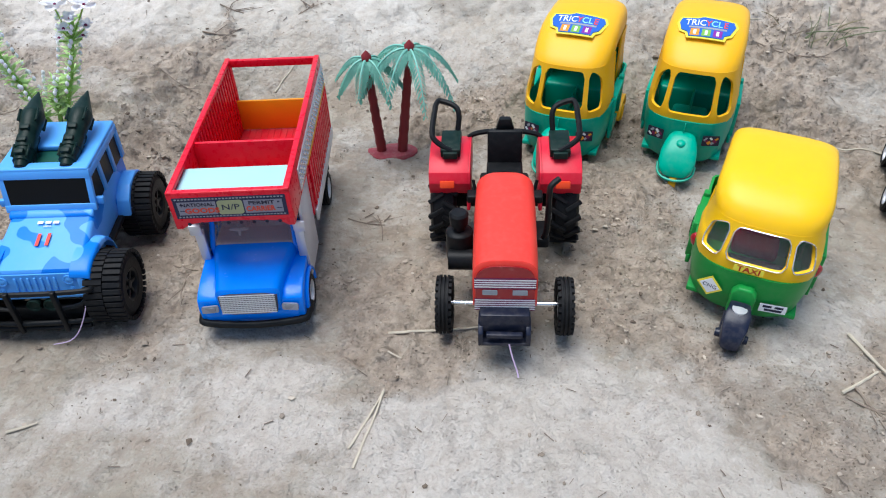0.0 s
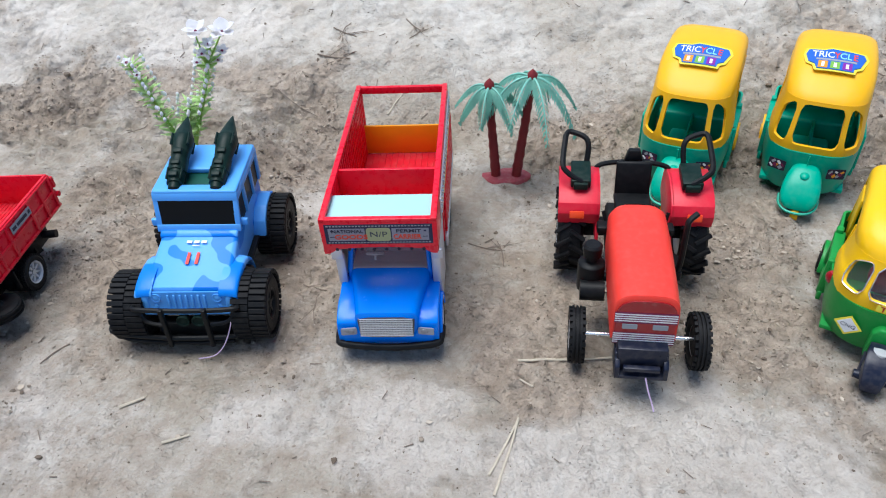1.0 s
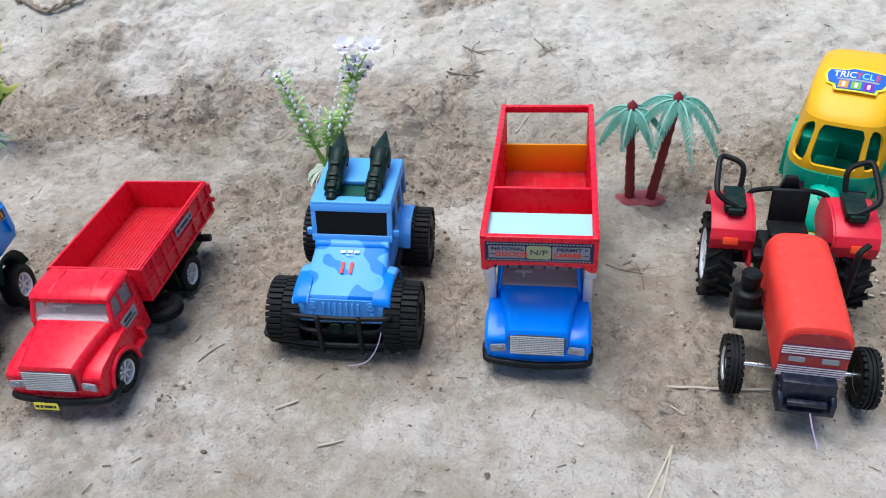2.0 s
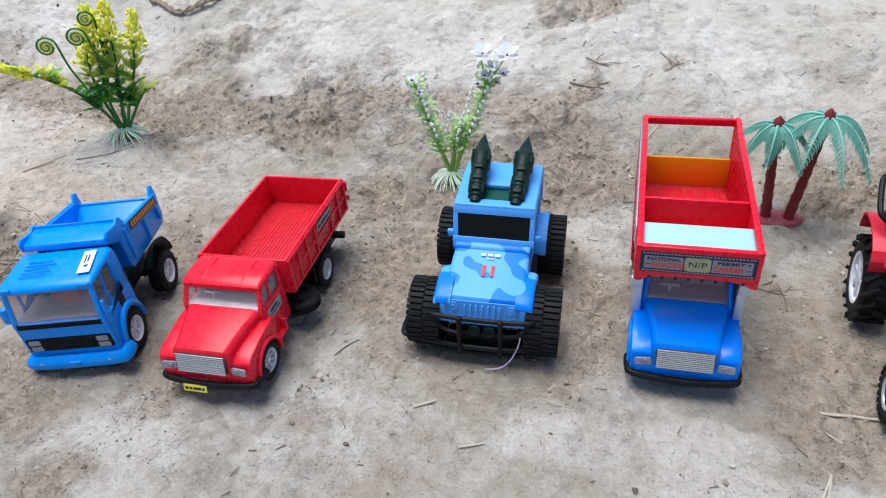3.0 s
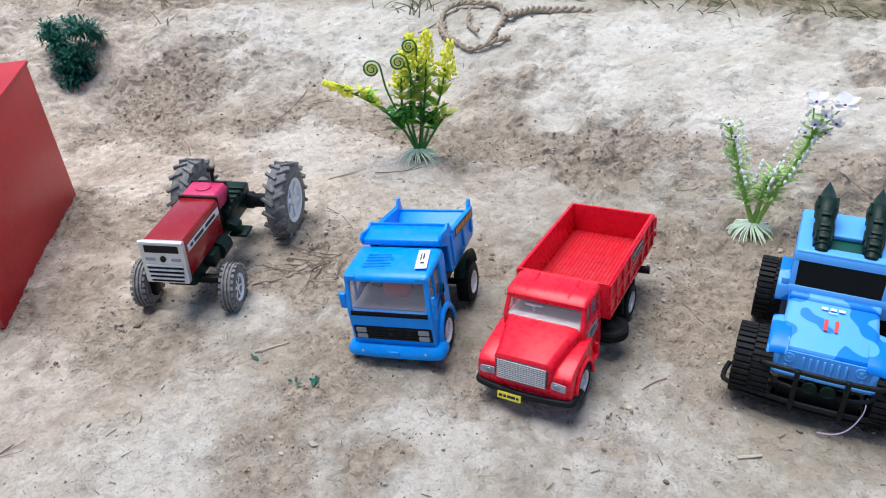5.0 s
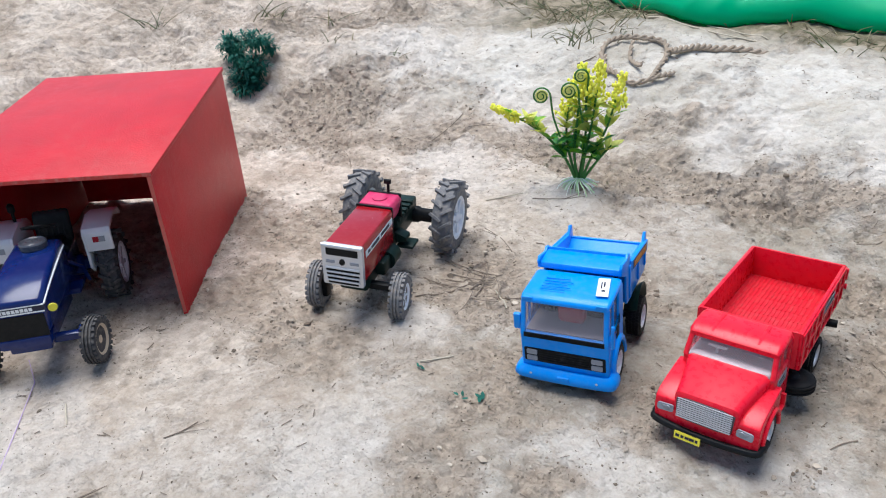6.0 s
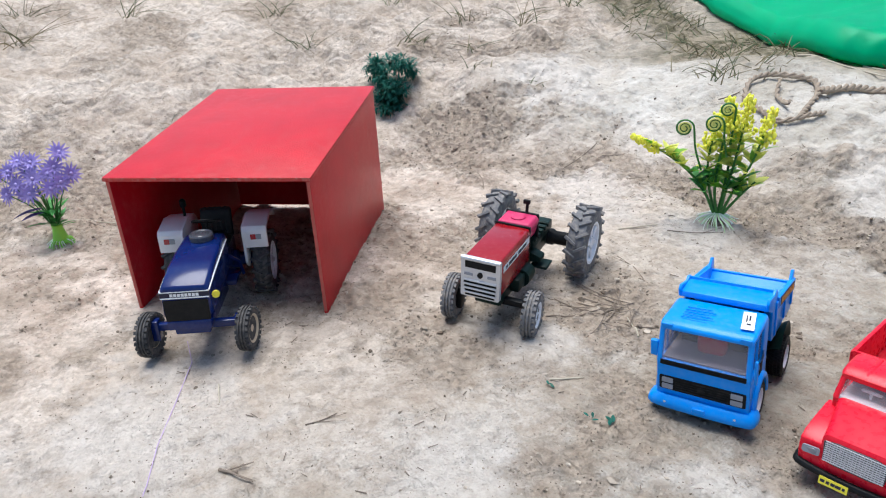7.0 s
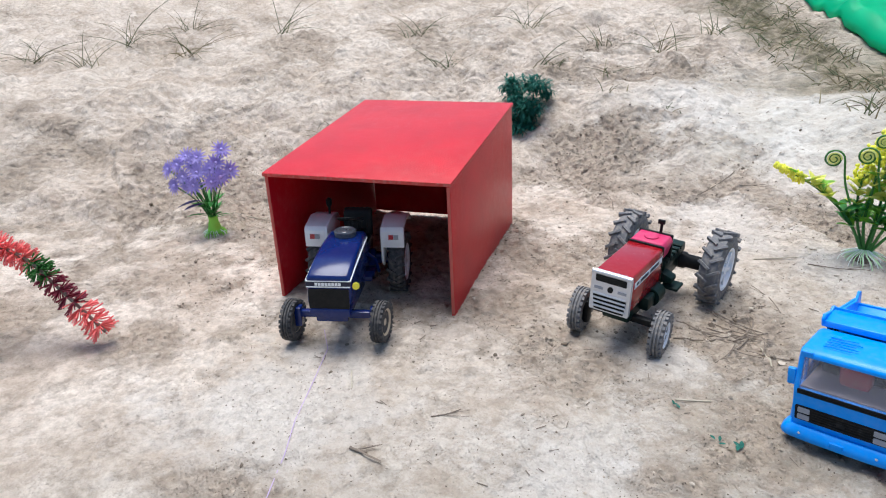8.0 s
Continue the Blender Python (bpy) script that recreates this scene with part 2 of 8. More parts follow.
PETAL_RED = material("petal_red", (0.92, 0.17, 0.16), 0.5, spread=0.25, scale=120)
PETAL_MAROON = material("petal_maroon", (0.20, 0.02, 0.04), 0.5, spread=0.3, scale=120)
BUSH_GREEN = material("moss_green", (0.025, 0.19, 0.14), 0.6, spread=0.4, scale=120)
STRAW = material("straw", (0.50, 0.44, 0.34), 0.7, spread=0.25, scale=150)
TWIG = material("twig", (0.22, 0.175, 0.135), 0.8, spread=0.35, scale=150)
GRASS = material("grass_blade", (0.12, 0.14, 0.07), 0.7, spread=0.4, scale=30)
DRY_GRASS = material("dry_grass_blade", (0.26, 0.22, 0.13), 0.8, spread=0.4, scale=30)
ROPE = material("rope", (0.33, 0.265, 0.20), 0.9, spread=0.35, scale=150, bump=0.6)
CLOTH = material("green_cloth", (0.0, 0.62, 0.29), 0.42, spread=0.12, scale=12)
THREAD = material("thread", (0.55, 0.42, 0.60), 0.7)
GARAGE_RED = material("garage_red_paint", (0.52, 0.005, 0.014), 0.36, spread=0.22, scale=30, dust=0.07, bump=0.35, bump_scale=500)
PLY = material("worn_board_edge", (0.50, 0.11, 0.085), 0.8, spread=0.3, scale=80)
CAP_GREY = material("grey_cap", (0.06, 0.065, 0.08), 0.25, coat=0.4)
DUMP_LINING = material("dusty_lining", (0.26, 0.235, 0.245), 0.6)
CLOD = clod_material()


def camo_material():
    """Light blue plastic printed with darker blue blotches."""
    m = material("blue_camouflage", (0.10, 0.38, 0.86), 0.33, spread=0.05, dust=0.03)
    nt = m.node_tree
    b = nt.nodes["Principled BSDF"]
    src = b.inputs["Base Color"].links[0].from_socket
    co = nt.nodes.new("ShaderNodeTexCoord")
    n = nt.nodes.new("ShaderNodeTexNoise")
    n.inputs["Scale"].default_value, n.inputs["Detail"].default_value = 44, 1.2
    r = nt.nodes.new("ShaderNodeMapRange")
    r.inputs["From Min"].default_value, r.inputs["From Max"].default_value = 0.510, 0.522
    mx = nt.nodes.new("ShaderNodeMix")
    mx.data_type = "RGBA"
    mx.inputs["B"].default_value = (0.005, 0.19, 0.70, 1)
    nt.links.new(co.outputs["Object"], n.inputs["Vector"])
    nt.links.new(n.outputs["Fac"], r.inputs["Value"])
    nt.links.new(r.outputs["Result"], mx.inputs["Factor"])
    nt.links.new(src, mx.inputs["A"])
    nt.links.new(mx.outputs["Result"], b.inputs["Base Color"])
    return m


# body blue darkened to imitate shading between the jeep's grille bars
GRILLE_SHADED = material("jeep_blue_shaded", (0.08, 0.32, 0.76), 0.4)
GRILLE_BACK = material("grille_backing", (0.07, 0.07, 0.08), 0.4, metal=0.5)
LAMP_GREY = material("lamp_grey", (0.22, 0.23, 0.26), 0.15, coat=0.5)
CAMO = camo_material()
for dull in (SCREEN, RUBBER, BLACK, GREENBLACK, DARK):
    dull.node_tree.nodes["Principled BSDF"].inputs["Specular IOR Level"].default_value = 0.14
JEEP_BLUE = material("jeep_blue", (0.10, 0.38, 0.86), 0.33, spread=0.05, dust=0.04)


def glass_material(name, tint, haze=0.0):
    m = bpy.data.materials.new(name)
    m.use_nodes = True
    b = m.node_tree.nodes["Principled BSDF"]
    b.inputs["Base Color"].default_value = (*tint, 1)
    b.inputs["Roughness"].default_value = 0.08
    b.inputs["IOR"].default_value = 1.2
    # haze: diffuse share that imitates a greyish reflection on the pane
    b.inputs["Transmission Weight"].default_value = 1.0 - haze
    return m


GLASS = glass_material("clear_glass", (0.90, 0.90, 0.93), 0.02)
GLASS_HAZED = glass_material("hazed_glass", (0.80, 0.77, 0.80), 0.08)


def pane(name, bm, mat, parent):
    ob = part(name, bm, mat, parent, "thin clear plastic pane")
    ob.visible_shadow = False
    return ob


def text(name, words, size, m, mat, parent, label="", squeeze=1.0, bold=0.0):
    """Flat lettering, centred on the pose m (millimetres)."""
    cu = bpy.data.curves.new("lettering", "FONT")
    cu.body, cu.size, cu.align_x, cu.align_y, cu.extrude = words, size, "CENTER", "CENTER", 0.06
    cu.resolution_u, cu.offset = 3, bold
    tmp = new("lettering", cu)
    me = bpy.data.meshes.new_from_object(tmp.evaluated_get(bpy.context.evaluated_depsgraph_get()))
    bpy.data.objects.remove(tmp)
    bpy.data.curves.remove(cu)
    me.transform(Matrix.Scale(MM, 4) @ Matrix.Diagonal((*STRETCH, 1)) @ m @ Matrix.Diagonal((squeeze, 1, 1, 1)))
    me.materials.clear()
    me.materials.append(mat)
    ob = new(name, me)
    ob.parent = parent
    return tagged(ob, label)


def front_face(x, y, z, tilt=0.0, turn=0.0):
    """A pose on a surface that looks to the front (-y); tilt leans it back."""
    return Matrix.Translation((x, y, z)) @ Euler((radians(90 - tilt), 0, radians(turn))).to_matrix().to_4x4()


def side_face(x, y, z):
    """A pose on a surface that looks to +x."""
    return Matrix.Translation((x, y, z)) @ Euler((radians(90), 0, radians(90))).to_matrix().to_4x4()


def top_face(x, y, z, turn=0.0, tilt=0.0):
    return Matrix.Translation((x, y, z)) @ Euler((radians(tilt), 0, radians(turn))).to_matrix().to_4x4()


def plate(bm, m, w, h, t=0.3, r=0.0):
    """A thin plate in the pose m, w by h."""
    if r:
        return add_prism(bm, rounded(-w / 2, w / 2, -h / 2, h / 2, r), "z", 0, t, 0, m=m)
    return add_box(bm, -w / 2, w / 2, -h / 2, h / 2, 0, t, 0, m=m)


# ---- wheels ----
WHEELS = {}


def wheel_kind(key, R, W, rim_r, tread, tyre_mat, rim_mat, spokes=8):
    """Shared meshes of a tyre and its rim; the outer side looks to +x."""
    bm = B()
    k = 1.6 if tread != "ribs" else 0.8
    rr = R - k
    add_lathe(bm, [(-W / 2 + 1.5, rim_r * 0.9), (-W / 2 + 0.3, rim_r + 0.4), (-W / 2, lerp(rim_r, rr, 0.6)), (-W / 2 + W * 0.12, rr - 0.5), (-W / 2 + W * 0.25, rr), (W / 2 - W * 0.25, rr), (W / 2 - W * 0.12, rr - 0.5), (W / 2, lerp(rim_r, rr, 0.6)), (W / 2 - 0.3, rim_r + 0.4), (W / 2 - 1.5, rim_r * 0.97)], "x", 36, cap=False)
    carcass, bm = bm, B()
    if tread == "paddle":
        n = 34
        for i in range(n):
            for s in (-1, 1):
                a = 2 * math.pi * (i + 0.25 * s) / n
                m = Matrix.Rotation(a, 4, "X") @ Matrix.Translation((0, 0, rr))
                add_box(bm, 0.3 * s, s * (W / 2 + 0.3), -0.36 * 2 * math.pi * R / n, 0.36 * 2 * math.pi * R / n, -1.2, k, 0.25, 1, m)
    elif tread == "chevron":
        n = 17
        for i in range(n):
            for s in (-1, 1):
                a = 2 * math.pi * (i + 0.25 * s) / n
                m = Matrix.Rotation(a, 4, "X") @ Matrix.Translation((s * W * 0.26, 0, rr)) @ Matrix.Rotation(radians(32 * s), 4, "Z")
                add_box(bm, -W * 0.33, W * 0.33, -1.5, 1.5, -2.2, k + 0.5, 0.4, 1, m)
    elif tread == "ribs":
        n = 40
        for row in (-0.32, -0.11, 0.11, 0.32):
            for i in range(n):
                a = 2 * math.pi * (i + (0.5 if row in (-0.11, 0.32) else 0)) / n
                m = Matrix.Rotation(a, 4, "X") @ Matrix.Translation((row * W, 0, rr))
                add_box(bm, -W * 0.085, W * 0.085, -0.32 * 2 * math.pi * R / n, 0.32 * 2 * math.pi * R / n, -0.8, k, 0, 1, m)
    elif tread == "bands":
        for x in (-0.25, 0.0, 0.25):
            add_lathe(bm, [(x * W - W * 0.07, rr - 1), (x * W - W * 0.06, R - 0.2), (x * W + W * 0.06, R - 0.2), (x * W + W * 0.07, rr - 1)], "x", 36)
        n = 24
        for i in range(n):
            for s in (-1, 1):
                m = Matrix.Rotation(2 * math.pi * (i + 0.2 * s) / n, 4, "X") @ Matrix.Translation((s * W * 0.42, 0, rr - 0.4))
                add_box(bm, -W * 0.1, W * 0.1, -0.28 * 2 * math.pi * R / n, 0.28 * 2 * math.pi * R / n, -1, 1.2, 0, 1, m)
    lugs = finish(bm, "tread", tyre_mat, 35) if bm.faces else None
    tyre = finish(carcass, "tyre", tyre_mat, 35)
    bm = B()
    q = W / 2
    add_lathe(bm, [(-q + 1.2, rim_r - 0.2), (-q + 2.5, rim_r * 0.8), (-q + 3, rim_r * 0.3), (q - 4.6, rim_r * 0.3), (q - 4.4, rim_r * 0.34), (q - 4.0, rim_r * 0.8), (q - 1.0, rim_r * 0.88), (q - 0.4, rim_r), (q - 0.9, rim_r + 0.3), (q - 1.6, rim_r)], "x", 30, cap=False)
    add_lathe(bm, [(q - 4, rim_r * 0.28), (q - 1.8, rim_r * 0.26), (q - 1.6, rim_r * 0.18), (q - 1.6, 0.1)], "x", 16)
    for i in range(spokes):
        m = Matrix.Rotation(2 * math.pi * i / spokes, 4, "X") @ Matrix.Translation((q - 2.9, 0, rim_r * 0.56))
        add_box(bm, -1.0, 0.9, -rim_r * 0.11, rim_r * 0.11, -rim_r * 0.26, rim_r * 0.3, 0.3, 1, m)
    if spokes >= 7:
        for i in range(spokes):
            m = Matrix.Rotation(2 * math.pi * (i + 0.5) / spokes, 4, "X") @ Matrix.Translation((q - 3.9, 0, rim_r * 0.58))
            add_box(bm, -0.5, 0.4, -rim_r * 0.12, rim_r * 0.12, -rim_r * 0.13, rim_r * 0.14, 0.2, 1, m, 1)
    rim = finish(bm, "rim", [rim_mat, DARK], 35)
    WHEELS[key] = (tyre, rim, lugs)


def wheel(parent, key, x, y, z, steer=0.0, label="", rim_label=""):
    """A tyre with its rim; the outer side points away from the thing's middle."""
    tyre, rim, lugs = WHEELS[key]
    t = new("tyre", tyre)
    t.parent = parent
    t.matrix_basis = Matrix.Translation((x * STRETCH[0] * MM, y * STRETCH[1] * MM, z * MM)) @ Matrix.Rotation(radians(steer + (180 if x < 0 else 0)), 4, "Z") @ Matrix.Rotation(random.uniform(0, 0.3), 4, "X")
    tagged(t, label)
    r = new("rim", rim)
    r.parent = t
    tagged(r, rim_label)
    if lugs:
        g = new("tread", lugs)
        g.parent = t
        tagged(g, kind="stuff")
    return t


wheel_kind("truck", 14, 9.5, 8.4, "ribs", RUBBER, SILVER)
wheel_kind("dump", 16.5, 12, 9.4, "ribs", RUBBER, RIM_WHITE, 7)
wheel_kind("monster", 24, 22, 11, "paddle", RUBBER, BLACK, 6)
wheel_kind("tractor_rear", 31, 19, 19, "chevron", RUBBER, RIM_WHITE)
wheel_kind("tractor_front", 19.4, 10, 11, "bands", RUBBER, SILVER, 6)
wheel_kind("old_rear", 37, 20, 22, "chevron", RUBBER_DUSTY, RIM_WHITE, 6)
wheel_kind("old_front", 21.5, 12, 12, "bands", RUBBER_DUSTY, RIM_WHITE, 6)
wheel_kind("shed_rear", 32, 17, 20, "chevron", RUBBER_SHED, RIM_WHITE, 6)
wheel_kind("shed_front", 20.5, 11, 13, "bands", RUBBER_SHED, RIM_TAN, 6)
wheel_kind("rickshaw_dark", 9, 8, 4.5, "ribs", RUBBER, BLACK, 5)
wheel_kind("rickshaw_yellow", 10, 7, 6, "none", YELLOW_WARM, YELLOW_WARM, 5)


# ---- ground: one sheet, flat yard with an earth bank round it ----
def lattice_noise(x, y, seed):
    """Smooth value noise on a unit lattice."""
    xi, yi = np.floor(x).astype(np.int64), np.floor(y).astype(np.int64)
    fx, fy = x - xi, y - yi
    fx, fy = fx * fx * (3 - 2 * fx), fy * fy * (3 - 2 * fy)

    def h(i, j):
        k = (i * 374761393 + j * 668265263 + seed * 974634777) & 0xFFFFFFFF
        k = ((k ^ (k >> 13)) * 1274126177) & 0xFFFFFFFF
        return ((k ^ (k >> 16)) & 0xFFFF) / 65535.0
    return (h(xi, yi) * (1 - fx) + h(xi + 1, yi) * fx) * (1 - fy) + (h(xi, yi + 1) * (1 - fx) + h(xi + 1, yi + 1) * fx) * fy


def fbm(x, y, size, octaves, seed, gain=0.5):
    out, amp, total, f = 0.0, 1.0, 0.0, 1.0 / size
    for o in range(octaves):
        out = out + amp * lattice_noise(x * f + 17.3 * o, y * f - 9.1 * o, seed + o)
        total, amp, f = total + amp, amp * gain, f * 2.03
    return out / total - 0.5


FOOT = [(9.0, 0.66), (0.6, 0.66), (0.0, 0.64), (-0.5, 0.635), (-0.8, 0.60), (-1.0, 0.53), (-1.17, 0.43), (-1.28, 0.25), (-1.34, 0.0), (-1.38, -0.25), (-1.42, -0.6), (-1.6, -9.0)]


# broken rim of the trodden crust, behind which the soil drops into a crumbly trough
LEDGE = [(-0.20, 0.665), (-0.30, 0.66), (-0.443, 0.655), (-0.556, 0.607), (-0.662, 0.54), (-0.735, 0.526), (-0.84, 0.568), (-0.936, 0.577), (-1.009, 0.511), (-1.055, 0.44), (-1.134, 0.426), (-1.22, 0.30)]
# drying crack down the left-hand bank
CRACK = [(-1.52, -0.18), (-1.46, -0.188), (-1.417, -0.184), (-1.37, -0.192), (-1.334, -0.188), (-1.28, -0.194), (-1.22, -0.190)]


def outside(x, y, line):
    """Distance behind a line such as the foot of the bank (minus: in the yard)."""
    best = np.full(np.shape(x), 1e9)
    side = np.full(np.shape(x), -1.0)
    for (ax, ay), (bx, by) in zip(line, line[1:]):
        dx, dy = bx - ax, by - ay
        t = np.clip(((x - ax) * dx + (y - ay) * dy) / (dx * dx + dy * dy), 0, 1)
        d = np.hypot(x - ax - t * dx, y - ay - t * dy)
        s = np.sign(dx * (y - ay) - dy * (x - ax))
        near = d < best
        best, side = np.where(near, d, best), np.where(near, -s, side)
    return best * side


# loose, darker soil (+) and pale trodden crust (-): x, y, radius, weight
# (+) at the first two PITS browns their floor, imitating shade in the hollow
# (+) between the toys darkens and roughens the yard there
PATCHES = [(-0.02, 0.32, 0.035, 1.2), (-0.045, 0.34, 0.03, 0.8), (0.20, 0.28, 0.03, 1.1), (0.168, 0.30, 0.022, 0.9), (0.235, 0.262, 0.03, 0.8), (0.05, 0.27, 0.05, -1.4), (0.09, 0.252, 0.05, -1.4), (-0.005, 0.262, 0.04, -1.2), (0.074, 0.324, 0.03, -0.9), (0.13, 0.235, 0.05, -1.0), (-0.19, 0.51, 0.05, -0.9), (-0.09, 0.285, 0.06, -0.7), (-0.67, 0.235, 0.05, -1.0), (-0.72, 0.15, 0.05, 0.9), (-0.52, 0.37, 0.05, 0.8), (-0.53, 0.26, 0.04, 0.6), (-0.81, 0.71, 0.04, 0.6), (-0.96, 0.70, 0.05, 0.4), (-1.13, 0.53, 0.04, 0.8), (-0.78, 0.59, 0.035, 1.0), (-0.86, 0.50, 0.09, -1.0), (-0.95, 0.53, 0.05, -1.0), (-0.70, 0.60, 0.06, 0.8), (-0.29, 0.62, 0.06, 1.0), (-0.10, 0.52, 0.05, -0.5), (0.29, 0.60, 0.08, 0.9), (-0.78, -0.09, 0.1, -0.8), (-0.64, 0.29, 0.05, 0.8), (-1.36, 0.01, 0.08, 0.6), (-0.60, 0.06, 0.10, -0.5), (-0.40, 0.25, 0.09, 0.3),  (-0.14, 0.27, 0.07, -0.6), (-0.30, 0.60, 0.08, 0.4), (-0.55, 0.56, 0.10, 0.3), (-0.83, 0.47, 0.06, 0.3), (-1.08, 0.45, 0.05, 0.5), (-1.02, 0.54, 0.05, 0.6), (-0.68, 0.32, 0.06, 0.6), (-0.64, 0.18, 0.08, 0.2), (-0.80, 0.42, 0.08, -0.7), (-0.90, -0.14, 0.16, -0.9), (-0.72, 0.0, 0.12, -0.5), (-0.42, 0.72, 0.14, -0.6), (-0.05, 0.78, 0.15, -0.7), (0.33, 0.68, 0.12, 0.7), (0.30, 0.33, 0.05, 0.8), (-0.95, 0.72, 0.14, -0.7), (-1.35, 0.25, 0.15, -0.4), (-0.25, 0.34, 0.06, 0.3), (-0.62, 0.36, 0.07, 0.7), (-0.34, 0.38, 0.06, 0.7), (-0.20, 0.37, 0.05, 0.7), (-0.46, 0.44, 0.06, 0.6), (-0.58, 0.26, 0.06, 0.6), (-0.83, 0.17, 0.05, 0.5), (-0.15, 0.50, 0.05, 0.5), (0.02, 0.50, 0.05, 0.5), (-0.45, 0.21, 0.07, -0.5), (-0.30, 0.26, 0.05, -0.5), (-0.80, -0.06, 0.09, -0.5), (-0.292, 0.828, 0.036, 2.6), (-0.258, 0.838, 0.022, 2.2), (-0.25, 0.745, 0.02, 1.2), (-0.248, 0.710, 0.018, 1.1), (-0.175, 0.762, 0.02, 1.1)]


# bleached crust: x, y, radius
PALE = [(0.05, 0.272, 0.055), (0.09, 0.25, 0.065), (-0.005, 0.262, 0.045), (0.15, 0.235, 0.06), (0.075, 0.325, 0.025), (0.245, 0.37, 0.04), (-0.86, 0.50, 0.07), (-0.95, 0.53, 0.05), (-0.67, 0.235, 0.035), (-0.19, 0.51, 0.045), (-0.78, -0.09, 0.10), (-0.42, 0.73, 0.10), (-0.10, 0.285, 0.05), (-0.60, 0.08, 0.06), (-0.62, 0.72, 0.07), (-1.15, 0.68, 0.10), (-0.95, 0.05, 0.05), (-0.72, 0.5, 0.04), (0.02, 0.45, 0.03), (-0.46, 0.20, 0.05), (-0.36, 0.26, 0.04), (-0.20, 0.29, 0.03)]

# hollows (-) and humps (+) of the slope: x, y, radius, height
PITS = [(-0.310, 0.822, 0.028, -0.026), (-0.268, 0.834, 0.028, -0.026), (-0.95, 0.735, 0.03, -0.018), (-0.91, 0.72, 0.025, 0.014), (-1.09, 0.56, 0.04, -0.014), (-1.05, 0.60, 0.03, 0.012), (-1.19, 0.53, 0.035, -0.012), (-1.42, 0.28, 0.05, 0.02), (-1.50, 0.40, 0.06, -0.02), (-1.45, 0.10, 0.05, -0.016), (-1.55, -0.10, 0.06, 0.02), (-1.62, 0.18, 0.05, -0.02), (-0.60, 0.70, 0.03, -0.01), (-0.15, 0.74, 0.04, 0.010), (0.10, 0.76, 0.04, -0.010), (-1.25, 0.62, 0.05, 0.018), (-1.33, 0.70, 0.05, -0.02), (-0.78, 0.68, 0.04, -0.012)]


def ground_height(x, y):
    """Height of the soil, and how loose, sandy and far up the bank it is."""
    x, y = np.asarray(x, float), np.asarray(y, float)
    d = outside(x, y, FOOT) + 0.05 * fbm(x, y, 0.25, 3, 5)
    rise = np.clip(d, 0, None)
    left = np.clip((-1.05 - x) / 0.25, 0, 1)
    bank = 0.42 * np.minimum(rise, 0.18) + 0.20 * np.clip(rise - 0.18, 0, 0.14) + (0.02 + 0.12 * left) * np.clip(rise - 0.32, 0, 1.0) + 0.02 * np.clip(rise - 1.32, 0, 30)
    lift = np.clip(d / 0.15, 0, 1)
    loose = fbm(x, y, 0.13, 5, 31, 0.6) * 4.2 + 0.30
    open_yard = np.clip((-0.26 - x) / 0.15, 0, 1) * (1 - lift)
    loose = loose + open_yard * (0.16 + 2.4 * fbm(x, y, 0.04, 3, 181, 0.6))
    for px, py, r, w in PATCHES:
        loose = loose + w * np.exp(-((x - px) ** 2 + (y - py) ** 2) / (r * r))
    edge = np.clip(fbm(x, y, 0.10, 4, 111, 0.6) * 4 + 0.55, 0, 1)
    loose = loose + 0.55 * edge * np.exp(-((d + 0.015) / 0.028) ** 2) + 0.5 * edge * np.exp(-((d - 0.10) / 0.05) ** 2)
    weeds = np.clip((rise - 0.30) / 0.05, 0, 1) * (1 - left)
    strip = (y - 0.975) + 0.445 * (x + 0.86) + 0.09
    weeds = np.maximum(weeds, np.clip(1.3 - np.abs(strip) / (0.10 + 0.15 * fbm(x, y, 0.15, 3, 121)), 0, 1) * np.clip((-0.8 - x) / 0.2, 0, 1))
    back = np.clip((y - 0.46) / 0.08, 0, 1) * np.clip((0.5 - d) / 0.2, 0, 1)
    loose = np.clip(loose - 0.62 * lift * (1 - 0.4 * left), 0, 1)
    sand = np.clip((-0.50 - x) / 0.4, 0, 1) * (1 - 0.2 * lift)
    z = bank + lift * (0.04 * fbm(x, y, 0.22, 4, 11) + (0.015 + 0.022 * left) * fbm(x, y, 0.05, 4, 12, 0.55))
    z = z + 0.006 * fbm(x, y, 0.18, 2, 21)
    # small lumps where loose, thin flakes on the crust
    lumps = np.abs(fbm(x, y, 0.020, 4, 41, 0.62)) * 2
    clods = np.clip(fbm(x, y, 0.034, 3, 61, 0.5) * 2.2 + 0.15, 0, 1)
    z = z + (0.0020 + (0.0085 + 0.008 * back) * loose) * (lumps - 0.25) + 0.013 * back * (0.25 + 0.75 * loose) * clods
    # worn hollows in the slope
    ragged = 1 + 1.2 * fbm(x, y, 0.03, 2, 71)
    for px, py, r, h in PITS:
        q = ((x - px) ** 2 + (y - py) ** 2) / (r * r)
        z = z + h * (np.exp(-q) - 0.5 * np.exp(-q / 3.0)) * ragged
    # a thin broken step where the crust ends below the bank
    z = z + 0.005 * np.clip((fbm(x, y, 0.09, 4, 81, 0.55) + 0.05) * 14, 0, 1) * np.clip(1 - np.abs(d + 0.02) / 0.10, 0, 1)
    flake = fbm(x, y, 0.06, 4, 51, 0.55)
    z = z + 0.0016 * np.clip(flake * 18, -0.5, 0.5) * (1 - loose)
    z = z + 0.0035 * np.clip(back + left + 0.35, 0, 1) * (np.abs(fbm(x, y, 0.028, 4, 101, 0.6)) * 2 - 0.2)
